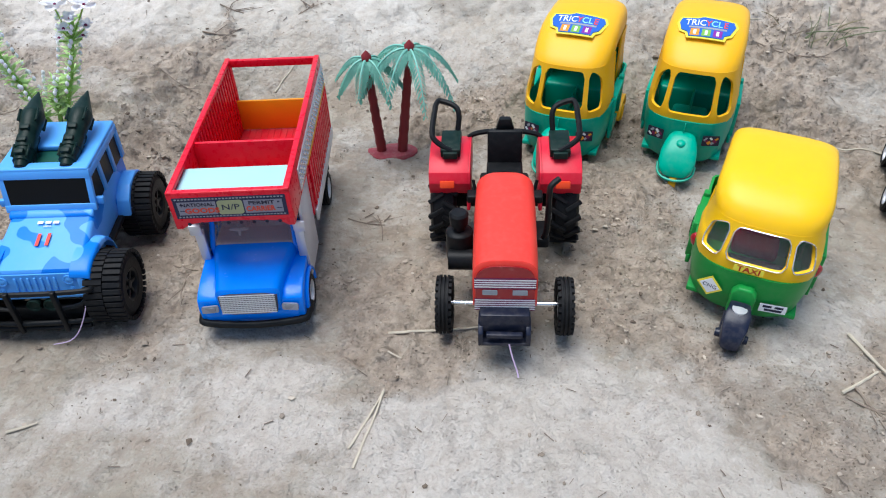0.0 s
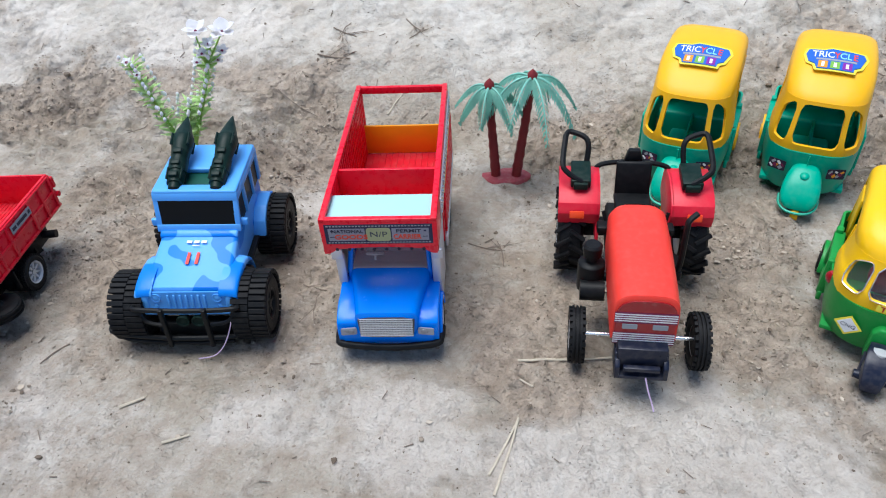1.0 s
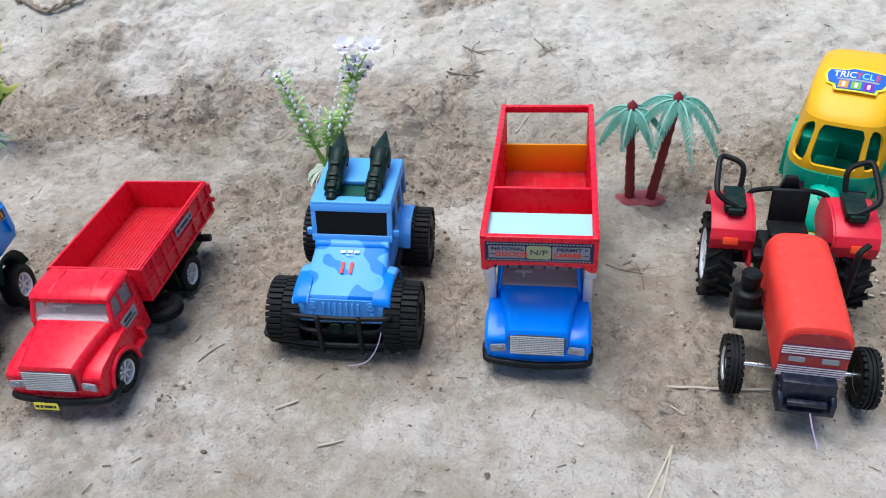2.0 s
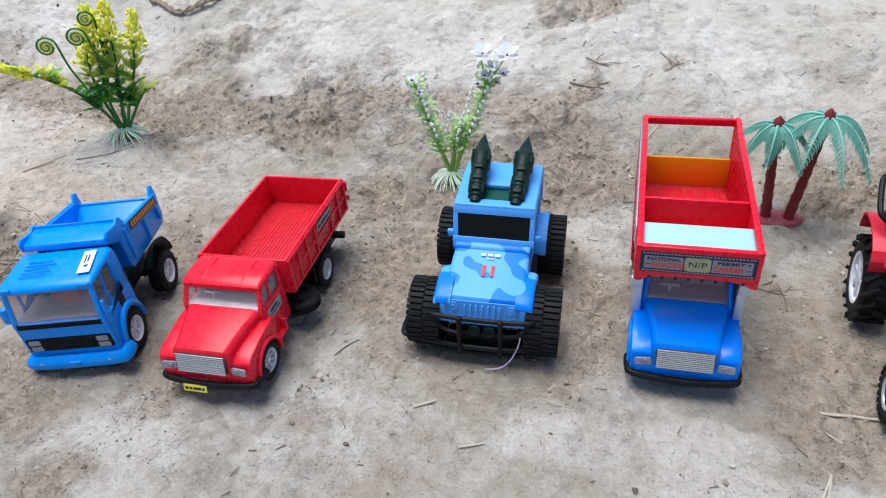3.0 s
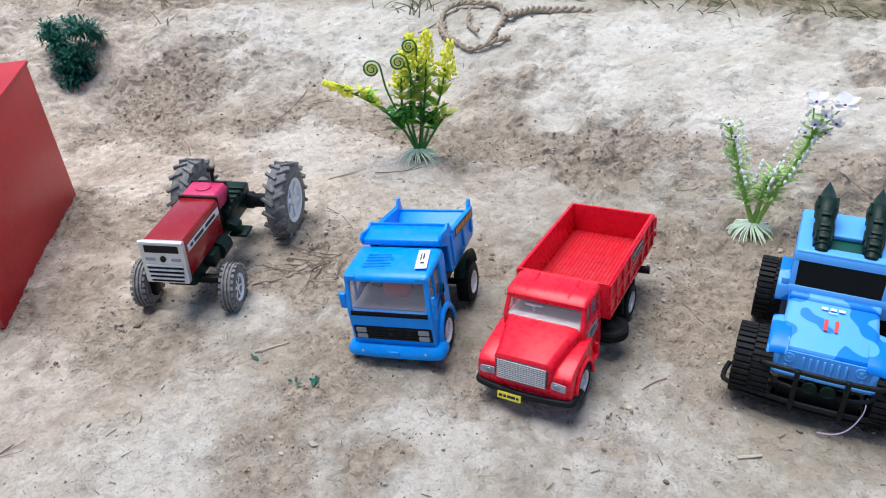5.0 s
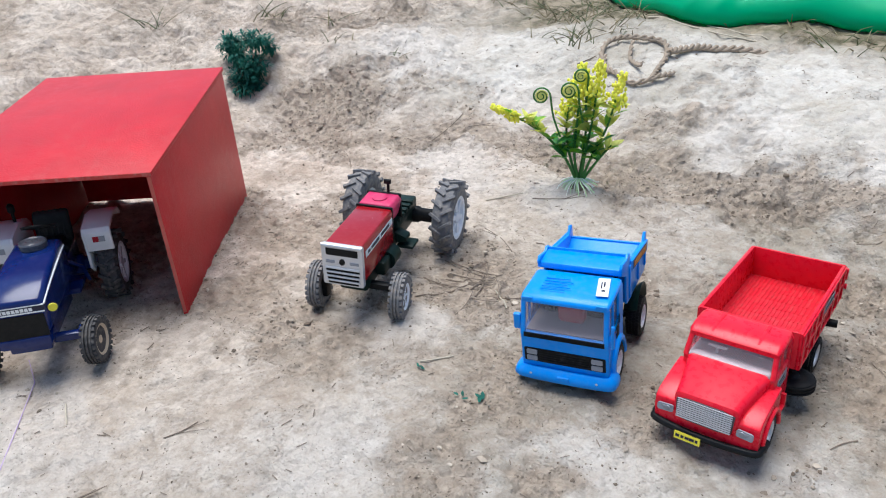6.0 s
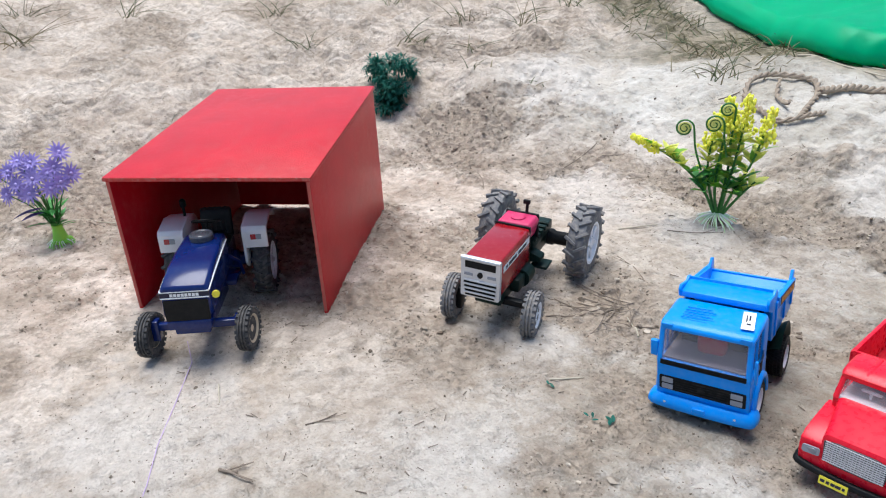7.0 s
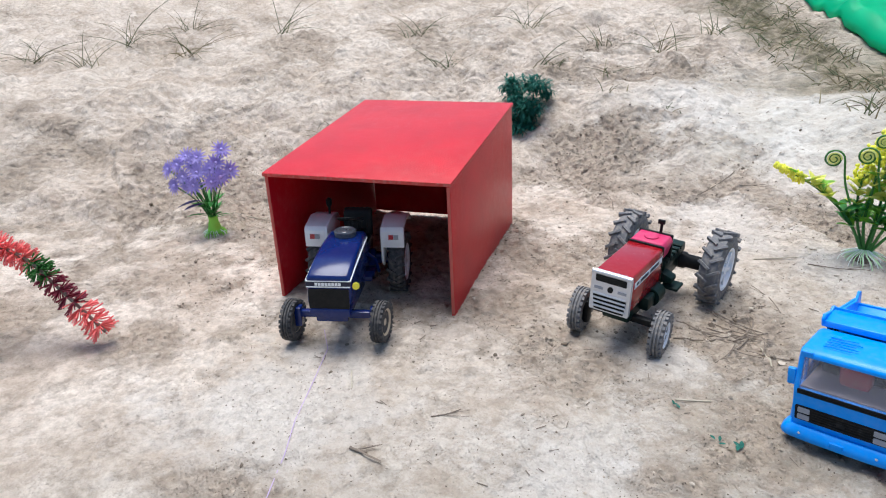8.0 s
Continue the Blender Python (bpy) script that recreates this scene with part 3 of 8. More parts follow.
    # terraces worn into the crust
    level = fbm(x + 0.03 * fbm(x, y, 0.07, 3, 131), y, 0.24, 5, 141, 0.55) * 9
    tread = np.floor(level) + np.clip((level - np.floor(level) - 0.72) / 0.28, 0, 1)
    z = z + 0.0026 * tread * (0.22 + 0.78 * np.clip(back + left, 0, 1))
    rim = outside(x, y, LEDGE) + 0.035 * fbm(x, y, 0.06, 4, 151, 0.6)
    span = np.clip((-0.22 - x) / 0.12, 0, 1) * np.clip((x + 1.22) / 0.08, 0, 1)
    z = z + span * 0.0075 * np.where(rim < 0, np.exp(np.minimum(rim, 0) / 0.05), np.clip(1 - rim / 0.004, 0, 1) * 1.5 - 0.5) * np.clip(1.2 - np.abs(rim) / 0.12, 0, 1)
    trough = span * np.exp(-((rim - 0.022) / 0.026) ** 2)
    loose = np.clip(loose + 1.1 * trough - 0.7 * span * np.exp(-((rim + 0.05) / 0.04) ** 2), 0, 1)
    crack = np.abs(outside(x, y, CRACK) + 0.012 * fbm(x, y, 0.03, 3, 161))
    z = z - 0.007 * np.exp(-(crack / 0.0035) ** 2)
    z = z + 0.012 * left * np.clip(fbm(x, y, 0.09, 4, 171, 0.6) * 5 - 0.3, 0, 1)
    clay = lift * (1 - left)
    return z, loose, d, sand, weeds, clay


def axis(lo, hi, step, far):
    fine = np.arange(lo, hi + step / 2, step)
    out, s = [], step
    while sum(out) < far:
        s *= 1.045
        out.append(s)
    grow = np.cumsum(out)
    return np.concatenate([lo - grow[::-1], fine, hi + grow])


def make_ground(soil):
    xs, ys = axis(-1.62, 0.40, 0.0026, 60), axis(-0.16, 0.92, 0.0026, 60)
    X, Y = np.meshgrid(xs, ys)
    Z, loose, d, sand, weeds, clay = ground_height(X, Y)
    nx, ny = len(xs), len(ys)
    me = bpy.data.meshes.new("ground")
    me.vertices.add(nx * ny)
    me.vertices.foreach_set("co", np.stack([X, Y, Z], -1).ravel())
    i = np.arange(nx * ny).reshape(ny, nx)
    quads = np.stack([i[:-1, :-1], i[:-1, 1:], i[1:, 1:], i[1:, :-1]], -1).reshape(-1, 4)
    me.loops.add(quads.size)
    me.loops.foreach_set("vertex_index", quads.ravel())
    me.polygons.add(len(quads))
    me.polygons.foreach_set("loop_start", np.arange(len(quads)) * 4)
    for key, values in (("loose", loose), ("sand", sand), ("weeds", weeds), ("clay", clay), ("pale", sum(np.exp(-((X - px) ** 2 + (Y - py) ** 2) / (r * r)) for px, py, r in PALE))):
        me.attributes.new(key, "FLOAT", "POINT").data.foreach_set("value", np.asarray(values, np.float32).ravel())
    me.update()
    me.validate()
    me.shade_smooth()
    me.materials.append(soil)
    return tagged(new("ground", me), "pale beige dry earth yard with loose crumbs and a low bank", "ground", kind="structure")


def soil_material():
    m = bpy.data.materials.new("soil")
    m.use_nodes = True
    nt = m.node_tree
    b = nt.nodes["Principled BSDF"]
    L, N = nt.links.new, nt.nodes.new
    geo = N("ShaderNodeNewGeometry")
    at = N("ShaderNodeAttribute")
    at.attribute_name = "loose"

    def tex(scale, detail=6, rough=0.6):
        n = N("ShaderNodeTexNoise")
        n.inputs["Scale"].default_value, n.inputs["Detail"].default_value, n.inputs["Roughness"].default_value = scale, detail, rough
        L(geo.outputs["Position"], n.inputs["Vector"])
        return n.outputs["Fac"]

    def span(v, a, b_, lo=0.0, hi=1.0):
        r = N("ShaderNodeMapRange")
        for k, x in (("From Min", a), ("From Max", b_), ("To Min", lo), ("To Max", hi)):
            r.inputs[k].default_value = x
        L(v, r.inputs["Value"])
        return r.outputs["Result"]

    def mix(f, a, b_):
        x = N("ShaderNodeMix")
        x.data_type = "RGBA"
        L(f, x.inputs["Factor"])
        for k, v in (("A", a), ("B", b_)):
            if isinstance(v, tuple):
                x.inputs[k].default_value = (*v, 1)
            else:
                L(v, x.inputs[k])
        return x.outputs["Result"]

    def attr(key):
        a = N("ShaderNodeAttribute")
        a.attribute_name = key
        return a.outputs["Fac"]

    def cells(scale, feature="F1"):
        v = N("ShaderNodeTexVoronoi")
        v.feature = feature
        v.inputs["Scale"].default_value = scale
        wob = N("ShaderNodeTexNoise")
        wob.inputs["Scale"].default_value, wob.inputs["Detail"].default_value = scale * 1.2, 3
        L(geo.outputs["Position"], wob.inputs["Vector"])
        ad = N("ShaderNodeVectorMath")
        ad.operation = "MULTIPLY_ADD"
        L(wob.outputs["Color"], ad.inputs[0])
        ad.inputs[1].default_value = (0.6 / scale,) * 3
        L(geo.outputs["Position"], ad.inputs[2])
        L(ad.outputs["Vector"], v.inputs["Vector"])
        return v

    def times(a, b_):
        x = N("ShaderNodeMath")
        x.operation = "MULTIPLY"
        for k, v in enumerate((a, b_)):
            if isinstance(v, float):
                x.inputs[k].default_value = v
            else:
                L(v, x.inputs[k])
        return x.outputs["Value"]

    crust = mix(span(tex(7, 10, 0.66), 0.40, 0.62), (0.389, 0.343, 0.270), (0.574, 0.535, 0.473))
    crust = mix(span(tex(15, 10, 0.68), 0.46, 0.64, 0, 0.7), crust, (0.351, 0.283, 0.210))
    crust = mix(span(tex(42, 8, 0.66), 0.52, 0.70, 0, 0.5), crust, (0.629, 0.584, 0.521))
    sandy = mix(span(tex(11, 8, 0.62), 0.38, 0.62), (0.581, 0.464, 0.367), (0.835, 0.719, 0.610))
    sandy = mix(span(tex(46, 8, 0.68), 0.50, 0.68, 0, 0.5), sandy, (0.466, 0.354, 0.271))
    crust = mix(times(attr("sand"), 0.9), crust, sandy)
    slope = mix(span(tex(9, 9, 0.62), 0.36, 0.62), (0.45, 0.412, 0.345), (0.60, 0.567, 0.508))
    slope = mix(span(tex(26, 7, 0.6), 0.52, 0.72, 0, 0.45), slope, (0.40, 0.335, 0.265))
    crust = mix(attr("clay"), crust, slope)
    crust = mix(times(span(tex(75, 7, 0.7), 0.44, 0.60, 0, 0.5), span(attr("clay"), 0.1, 0.8, 1.0, 0.35)), crust, (0.339, 0.269, 0.206))
    loose = mix(span(tex(90, 6, 0.66), 0.34, 0.66), (0.224, 0.172, 0.127), (0.484, 0.394, 0.305))
    bleach = N("ShaderNodeMath")
    bleach.operation = "ADD"
    L(attr("pale"), bleach.inputs[0])
    L(span(tex(24, 10, 0.66), 0.3, 0.7, -0.75, 0.25), bleach.inputs[1])
    crust = mix(span(bleach.outputs["Value"], 0.0, 0.5, 0, 0.52), crust, (0.684, 0.632, 0.571))
    crust = mix(span(tex(130, 7, 0.62), 0.46, 0.66, 0, 0.30), crust, (0.315, 0.249, 0.192))
    ragged = N("ShaderNodeMath")
    ragged.operation = "ADD"
    L(at.outputs["Fac"], ragged.inputs[0])
    L(span(tex(34, 10, 0.70), 0.3, 0.7, -0.5, 0.5), ragged.inputs[1])
    c = mix(span(ragged.outputs["Value"], 0.20, 0.90, 0.0, 0.74), crust, loose)
    c = mix(attr("weeds"), c, mix(span(tex(40, 6), 0.4, 0.6), (0.13, 0.115, 0.07), (0.30, 0.25, 0.18)))
    # dark crumbs and pale grit, thicker where the soil is loose
    v1, v2 = cells(380), cells(520)
    many = times(span(tex(14, 4), 0.42, 0.62, 0.10, 1.0), span(ragged.outputs["Value"], -0.1, 0.7, 0.32, 1.0))
    crumb = times(span(v1.outputs["Distance"], 0.14, 0.34, 1.0, 0.0), span(v1.outputs["Color"], 0.55, 0.60, 0.0, 1.0))
    c = mix(times(times(crumb, many), 0.8), c, (0.181, 0.133, 0.096))
    grit = times(span(v2.outputs["Distance"], 0.14, 0.30, 1.0, 0.0), span(v2.outputs["Color"], 0.82, 0.85, 0.0, 1.0))
    c = mix(times(grit, 0.4), c, (0.678, 0.615, 0.537))
    c = mix(span(tex(520, 4, 0.6), 0.50, 0.74, 0, 0.12), c, (0.290, 0.220, 0.169))
    L(c, b.inputs["Base Color"])
    b.inputs["Roughness"].default_value = 0.93
    b.inputs["Specular IOR Level"].default_value = 0.2
    bp0 = N("ShaderNodeBump")
    bp0.inputs["Strength"].default_value, bp0.inputs["Distance"].default_value = 1.0, 0.013
    L(times(tex(52, 7, 0.58), span(attr("clay"), 0.2, 0.9, 1.0, 0.45)), bp0.inputs["Height"])
    bp3 = N("ShaderNodeBump")
    bp3.inputs["Strength"].default_value, bp3.inputs["Distance"].default_value = 0.8, 0.007
    lump = cells(95, "SMOOTH_F1")
    L(times(span(lump.outputs["Distance"], 0.0, 0.7, 1.0, 0.0), span(ragged.outputs["Value"], 0.1, 0.8, 0.04, 1.0)), bp3.inputs["Height"])
    L(bp3.outputs["Normal"], bp0.inputs["Normal"])
    bp = N("ShaderNodeBump")
    L(bp0.outputs["Normal"], bp.inputs["Normal"])
    bp.inputs["Strength"].default_value, bp.inputs["Distance"].default_value = 0.9, 0.0017
    L(times(tex(300, 10, 0.75), span(attr("clay"), 0.2, 0.9, 1.0, 0.4)), bp.inputs["Height"])
    bp2 = N("ShaderNodeBump")
    bp2.inputs["Strength"].default_value, bp2.inputs["Distance"].default_value = 0.8, 0.0016
    L(times(crumb, many), bp2.inputs["Height"])
    L(bp.outputs["Normal"], bp2.inputs["Normal"])
    L(bp2.outputs["Normal"], b.inputs["Normal"])
    return m


SOIL = soil_material()
ground = make_ground(SOIL)

# heights kept on a grid, to seat small things quickly
SEAT_X, SEAT_Y = np.arange(-2.6, 0.9, 0.004), np.arange(-0.6, 1.9, 0.004)
SEAT_Z = ground_height(*np.meshgrid(SEAT_X, SEAT_Y))[0]


def seat_on_ground(x, y):
    u, v = (x - SEAT_X[0]) / 0.004, (y - SEAT_Y[0]) / 0.004
    i, j = min(max(int(u), 0), len(SEAT_X) - 2), min(max(int(v), 0), len(SEAT_Y) - 2)
    u, v = min(max(u - i, 0), 1), min(max(v - j, 0), 1)
    a, b = SEAT_Z[j, i] * (1 - u) + SEAT_Z[j, i + 1] * u, SEAT_Z[j + 1, i] * (1 - u) + SEAT_Z[j + 1, i + 1] * u
    return float(a * (1 - v) + b * v)



# ---- toy lorries ----
def arch(yc, zc, r, a0=0, a1=180, n=10):
    return [(yc + r * math.cos(radians(lerp(a0, a1, i / n))), zc + r * math.sin(radians(lerp(a0, a1, i / n)))) for i in range(n + 1)]


def lorry_nose(t, paint, plate_on):
    """Bonnet, wings, grille, lamps and bumper of a long-nosed lorry; the front is at y = -98."""
    rings = []
    for y, hw, z0, z1 in ((-95.5, 19, 24, 38.5), (-94, 20.5, 22, 40.5), (-86, 21.5, 20, 42), (-72, 24, 20, 44.5), (-58, 27, 20, 46.5), (-54, 27.5, 20, 46.8)):
        ring = rounded(-hw, hw, z0, z1, 4.2, 4)
        rings.append([(x, y - 1.6 * (1 - (x / hw) ** 2), z + 1.6 * (1 - (x / hw) ** 2) * (z > lerp(z0, z1, 0.6))) for x, z in ring])
    bm = B()
    add_loft(bm, rings)
    bonnet = part("bonnet", bm, paint, t)
    for s in (-1, 1):
        bm = B()
        outline = [(-94, 15), (-95, 24), (-93.5, 31), (-88, 34.5), (-74, 37), (-58, 39), (-52, 39), (-52, 14), *arch(-70, 13, 16.5, 0, 180)]
        add_prism(bm, outline, "x", s * 18, s * 33.5, 1.6, 3)
        fl = [(-70 + 17.2 * math.cos(radians(a)), 13 + 17.2 * math.sin(radians(a))) for a in range(-5, 186, 12)]
        add_tube(bm, [(s * 34, y, z) for y, z in fl], 1.6, 8)
        part("front_wing", bm, paint, t)
        bm = B()
        plate(bm, front_face(s * 25.5, -95.6, 26, 6, -6 * s), 10.5, 5.2, 1.2, 1.4)
        lamp = part("headlight", bm, LENS, t, "clear rectangular headlight")
        bm = B()
        add_lathe(bm, [(-0.2, 2.1), (0.35, 1.9), (0.6, 0.1)], "y", 14, m=Matrix.Translation((s * 24, -96.9, 26.2)) @ Matrix.Scale(-1, 4, (0, 1, 0)))
        add_box(bm, s * 27.5 - 1.8, s * 27.5 + 1.8, -97.0, -96.4, 24.3, 27.6, 0.3)
        part("lamp_glass", bm, LAMP_GREY, lamp)
    # grille with a fine raised mesh
    bm = B()
    gm = front_face(0, -97.2, 31.3, 10)
    add_prism(bm, [(-17.5, -7.2), (-10, -8.2), (10, -8.2), (17.5, -7.2), (18.6, 5.5), (11, 7.2), (-11, 7.2), (-18.6, 5.5)], "z", -2, 0.5, 0.3, 1, m=gm)
    grille = part("grille", bm, GRILLE_BACK, bonnet, "bright chrome mesh grille")
    bm = B()
    for i in range(10):
        v = -6.7 + i * 1.42
        add_box(bm, -17.4, 17.4, v - 0.42, v + 0.42, 0.4, 1.1, 0.25, 2, gm)
    for i in range(18):
        u = -16.3 + i * 1.92
        add_box(bm, u - 0.14, u + 0.14, -7.2, 6.4, 0.4, 0.9, 0, 1, gm)
    tagged(part("grille_mesh", bm, SILVER, grille), kind="stuff")
    bm = B()
    path = bend([(-35, -80, 14), (-34.5, -90, 14), (-30, -96, 13.8), (0, -98.8, 13.6), (30, -96, 13.8), (34.5, -90, 14), (35, -80, 14)], 5)
    add_tube(bm, path, 2.5, 10, flat=0.9)
    bumper = part("bumper", bm, BLACK, t, "black rounded bumper")
    bm = B()
    add_box(bm, -30, 30, -95, -80, 11, 22, 1)
    part("front_apron", bm, paint, t)
    bm = B()
    add_box(bm, -15, 15, -90, 92, 13, 20, 1)
    for y in (-70, 38, 50):
        add_box(bm, -26, 26, y - 2, y + 2, 12.5, 16, 0.6)
    for y in (-30, 10):
        add_box(bm, -17, 17, y, y + 14, 9, 16, 1)
    part("chassis", bm, DARK, t)
    if plate_on:
        bm = B()
        plate(bm, front_face(-8, -101.2, 11.4, 12), 17, 5.2, 0.6)
        np_ = part("number_plate", bm, INK_YELLOW, bumper, "yellow plate with dark illegible marks")
        for i, w in enumerate((2.6, 2, 2.6, 3.2, 1.6)):
            bm = B()
            plate(bm, front_face(-14.2 + i * 3.1, -101.85, 11.5, 12), w, 1.9, 0.15)
            part("plate_mark", bm, INK, np_)


def steering_wheel(parent, x, y, z, r, mat, tilt=35):
    bm = B()
    m = Matrix.Translation((x, y, z)) @ Matrix.Rotation(radians(-tilt), 4, "X")
    ring = [(r * math.cos(2 * math.pi * i / 18), r * math.sin(2 * math.pi * i / 18), 0) for i in range(19)]
    add_tube(bm, ring, 0.9, 6, m)
    for a in (90, 210, 330):
        add_tube(bm, [(0, 0, -0.5), (r * math.cos(radians(a)), r * math.sin(radians(a)), 0)], 0.8, 6, m)
    add_tube(bm, [(0, 0, 0), (0, 3, -10)], 1.0, 6, m)
    return part("steering_wheel", bm, mat, parent)


def lorry_cab(t, paint, roofed, hw=30):
    """Cab with real window openings; from the bonnet back to y = -22."""
    bm = B()
    add_prism(bm, [(-58, 16), (-58, 44), (-56, 46), (-24, 46), (-22, 44), (-22, 16)], "x", -hw, hw, 1.4, 3)
    add_box(bm, -hw, hw, -26, -22, 44, 61, 1.0)
    cab = part("cab", bm, paint, t)
    for s in (-1, 1):
        bm = B()
        add_tube(bm, [(s * (hw - 1.6), -57, 45), (s * (hw - 3), -49, 61)], 1.9, 8)
        part("windscreen_pillar", bm, paint, cab)
        bm = B()
        add_tube(bm, [(s * (hw - 1.4), -41.5, 45), (s * (hw - 2.4), -40.5, 61)], 1.3, 8)
        part("door_pillar", bm, paint, cab)
        bm = B()
        add_box(bm, s * hw - s * 2.6, s * hw, -28, -22, 44, 61, 0.8)
        part("rear_pillar", bm, paint, cab)
    if roofed:
        rings = []
        for y, w, z in ((-52.5, hw - 3, 58.5), (-52, hw - 1.5, 61.5), (-49, hw - 0.5, 63.8), (-40, hw, 65), (-27, hw, 65), (-22.5, hw - 0.8, 64), (-22, hw - 2, 61)):
            ring = rounded(-w, w, 58.5, z, min(3.2, (z - 58.5) / 2 - 0.01 if z > 58.6 else 0.02) if z > 58.6 else 0.01, 4)
            rings.append([(x, y, zz + 1.3 * (1 - (x / w) ** 2) * (zz > lerp(58.5, z, 0.5))) for x, zz in ring])
        bm = B()
        add_loft(bm, rings[1:])
        for x in (-15, 15):
            add_tube(bm, bend([(x, -49, 62.2), (x, -38, 63.9), (x, -26, 64.2)], 3), 2.2, 10, flat=0.8)
        part("cab_roof", bm, paint, cab)
    bm = B()
    add_prism(bm, [(-57.6, 45.5), (-57, 45.5), (-49.6, 60.5), (-50.2, 60.5)], "x", -hw + 3, hw - 3, 0)
    pane("windscreen", bm, GLASS_HAZED, cab)
    bm = B()
    add_box(bm, -hw + 3.2, hw - 3.2, -55, -27, 46.2, 47.0, 0.2)
    add_box(bm, -hw + 3.2, hw - 3.2, -27.2, -26.2, 46, 60.6, 0.2)
    part("cab_lining", bm, INTERIOR, cab)
    for s in (-1, 1):
        bm = B()
        add_prism(bm, [(-55, 45.5), (-27, 45.5), (-27, 60), (-49, 60)], "x", s * (hw - 2.2), s * (hw - 1.7), 0)
        pane("side_window", bm, GLASS_HAZED, cab)
    bm = B()
    add_box(bm, -hw + 4, hw - 4, -38, -28, 40, 52, 2, 3)
    add_box(bm, -hw + 4, hw - 4, -31, -27, 45, 59, 2, 3)
    add_box(bm, -hw + 3, hw - 3, -57, -50, 42, 48, 2, 3)
    part("seat_and_dash", bm, INTERIOR, cab)
    steering_wheel(cab, -11, -46, 51, 5.5, WHITE)
    return cab


def sticker_plate(name, parent, m, w, h, ground_mat, bars, bar_mat, label):
    """A sticker whose writing cannot be read: a plate with plain bars (x, y, w, h)."""
    bm = B()
    plate(bm, m, w, h, 0.25)
    st = part(name, bm, ground_mat, parent, label)
    for x, y, bw, bh in bars:
        bm = B()
        plate(bm, m @ Matrix.Translation((x, y, 0.25)), bw, bh, 0.12)
        part("mark", bm, bar_mat, st)
    return st


def goods_lorry(x, y, rz):
    t = thing("goods_lorry", "toy goods lorry with blue nose and open red slatted box", "toy truck", x, y, 0, rz)
    lorry_nose(t, BLUE, False)
    cab = lorry_cab(t, BLUE, False, 29)
    # silver cab sides with a corner post and a mirror
    for s in (-1, 1):
        bm = B()
        add_prism(bm, [(-60, 20), (-60, 44), (-55, 80), (-22, 80), (-22, 18), (-50, 18)], "x", s * 33, s * 35, 0.6)
        panel = part("cab_side_panel", bm, SILVER, t, "silver side panel of the cab")
        bm = B()
        add_box(bm, min(s * 29, s * 35), max(s * 29, s * 35), -61.5, -58, 38, 62, 0.8)
        part("corner_post", bm, SILVER, panel)
        bm = B()
        add_box(bm, min(s * 29, s * 37), max(s * 29, s * 37), -63.5, -60.5, 60, 68, 1.2)
        part("mirror", bm, SILVER, panel)
    # load box
    y0, y1, z1, hw, w = -81.0, 97.0, 106.0, 36.0, 2.4
    bm = B()
    add_box(bm, -hw + w, hw - w, -22, y1 - 1, 44, 47, 0.5)
    box_floor = part("box_floor", bm, RED_DUSTY, t)
    for i in range(12):
        gx = -27.5 + 5 * i
        bm = B()
        add_box(bm, gx - 0.5, gx + 0.5, -20, y1 - 6, 46.8, 47.6, 0.2, 1)
        part("floor_rib", bm, RED_DUSTY, box_floor)
    for s in (-1, 1):
        bm = B()
        add_prism(bm, [(y0 + 1, 80), (y0 + 1, z1), (y1, z1), (y1, 42), (-22, 42), (-22, 78), (-54, 80)], "x", s * (hw - w), s * hw, 0.6)
        side = part("box_side", bm, RED, t)
        xi, xo = s * (hw - w), s * hw
        for i in range(19):
            yy = lerp(-18, y1 - 4, i / 18)
            bm = B()
            add_box(bm, min(xi, xi - s * 1.2), max(xi, xi - s * 1.2), yy - 1.2, yy + 1.2, 48, z1 - 4, 0.4, 1)
            part("inner_rib", bm, RED, side)
        for i in range(15):
            yy = lerp(-14, y1 - 5, i / 14)
            bm = B()
            add_box(bm, min(xo, xo + s * 1.6), max(xo, xo + s * 1.6), yy - 1.7, yy + 1.7, 46, 82, 0.5, 1)
            part("slat", bm, RED, side)
        bm = B()
        add_box(bm, min(xo, xo + s * 0.9), max(xo, xo + s * 0.9), -52, y1 - 2, 84, 100, 0.3)
        band = part("silver_band", bm, SILVER, side, "silver band with studs")
        bm = B()
        for i in range(26):
            yy = lerp(-49, y1 - 5, i / 25)
            for zz in (88, 92, 96):
                add_lathe(bm, [(0, 1.5), (0.5, 1.2), (0.7, 0.1)], "x", 8, m=Matrix.Translation((xo + s * 0.9, yy, zz)) @ Matrix.Scale(s, 4, (1, 0, 0)))
        tagged(part("stud_pattern", bm, CHROME, band), kind="stuff")
        bm = B()
        add_box(bm, min(xo, xo + s * 1.2), max(xo, xo + s * 1.2), -20, y1 - 2, 82.2, 83.8, 0.2)
        part("orange_strip", bm, ORANGE, side)
        bm = B()
        add_box(bm, min(xo, xo + s * 1.8), max(xo, xo + s * 1.8), -20, y1, 36, 45, 0.5)
        part("silver_skirt", bm, SILVER, side)
    bm = B()
    # top frame
    add_box(bm, -hw, hw, y0, y0 + 4, z1 - 3.5, z1, 0.8)
    add_box(bm, -hw + 0.4, hw - 0.4, y1 - 4, y1 - 0.4, z1 - 6, z1 - 0.2, 0.8)
    for s in (-1, 1):
        add_box(bm, min(s * hw, s * (hw - 4)), max(s * hw, s * (hw - 4)), y0, y1, z1 - 2.6, z1 + 0.4, 0.8)
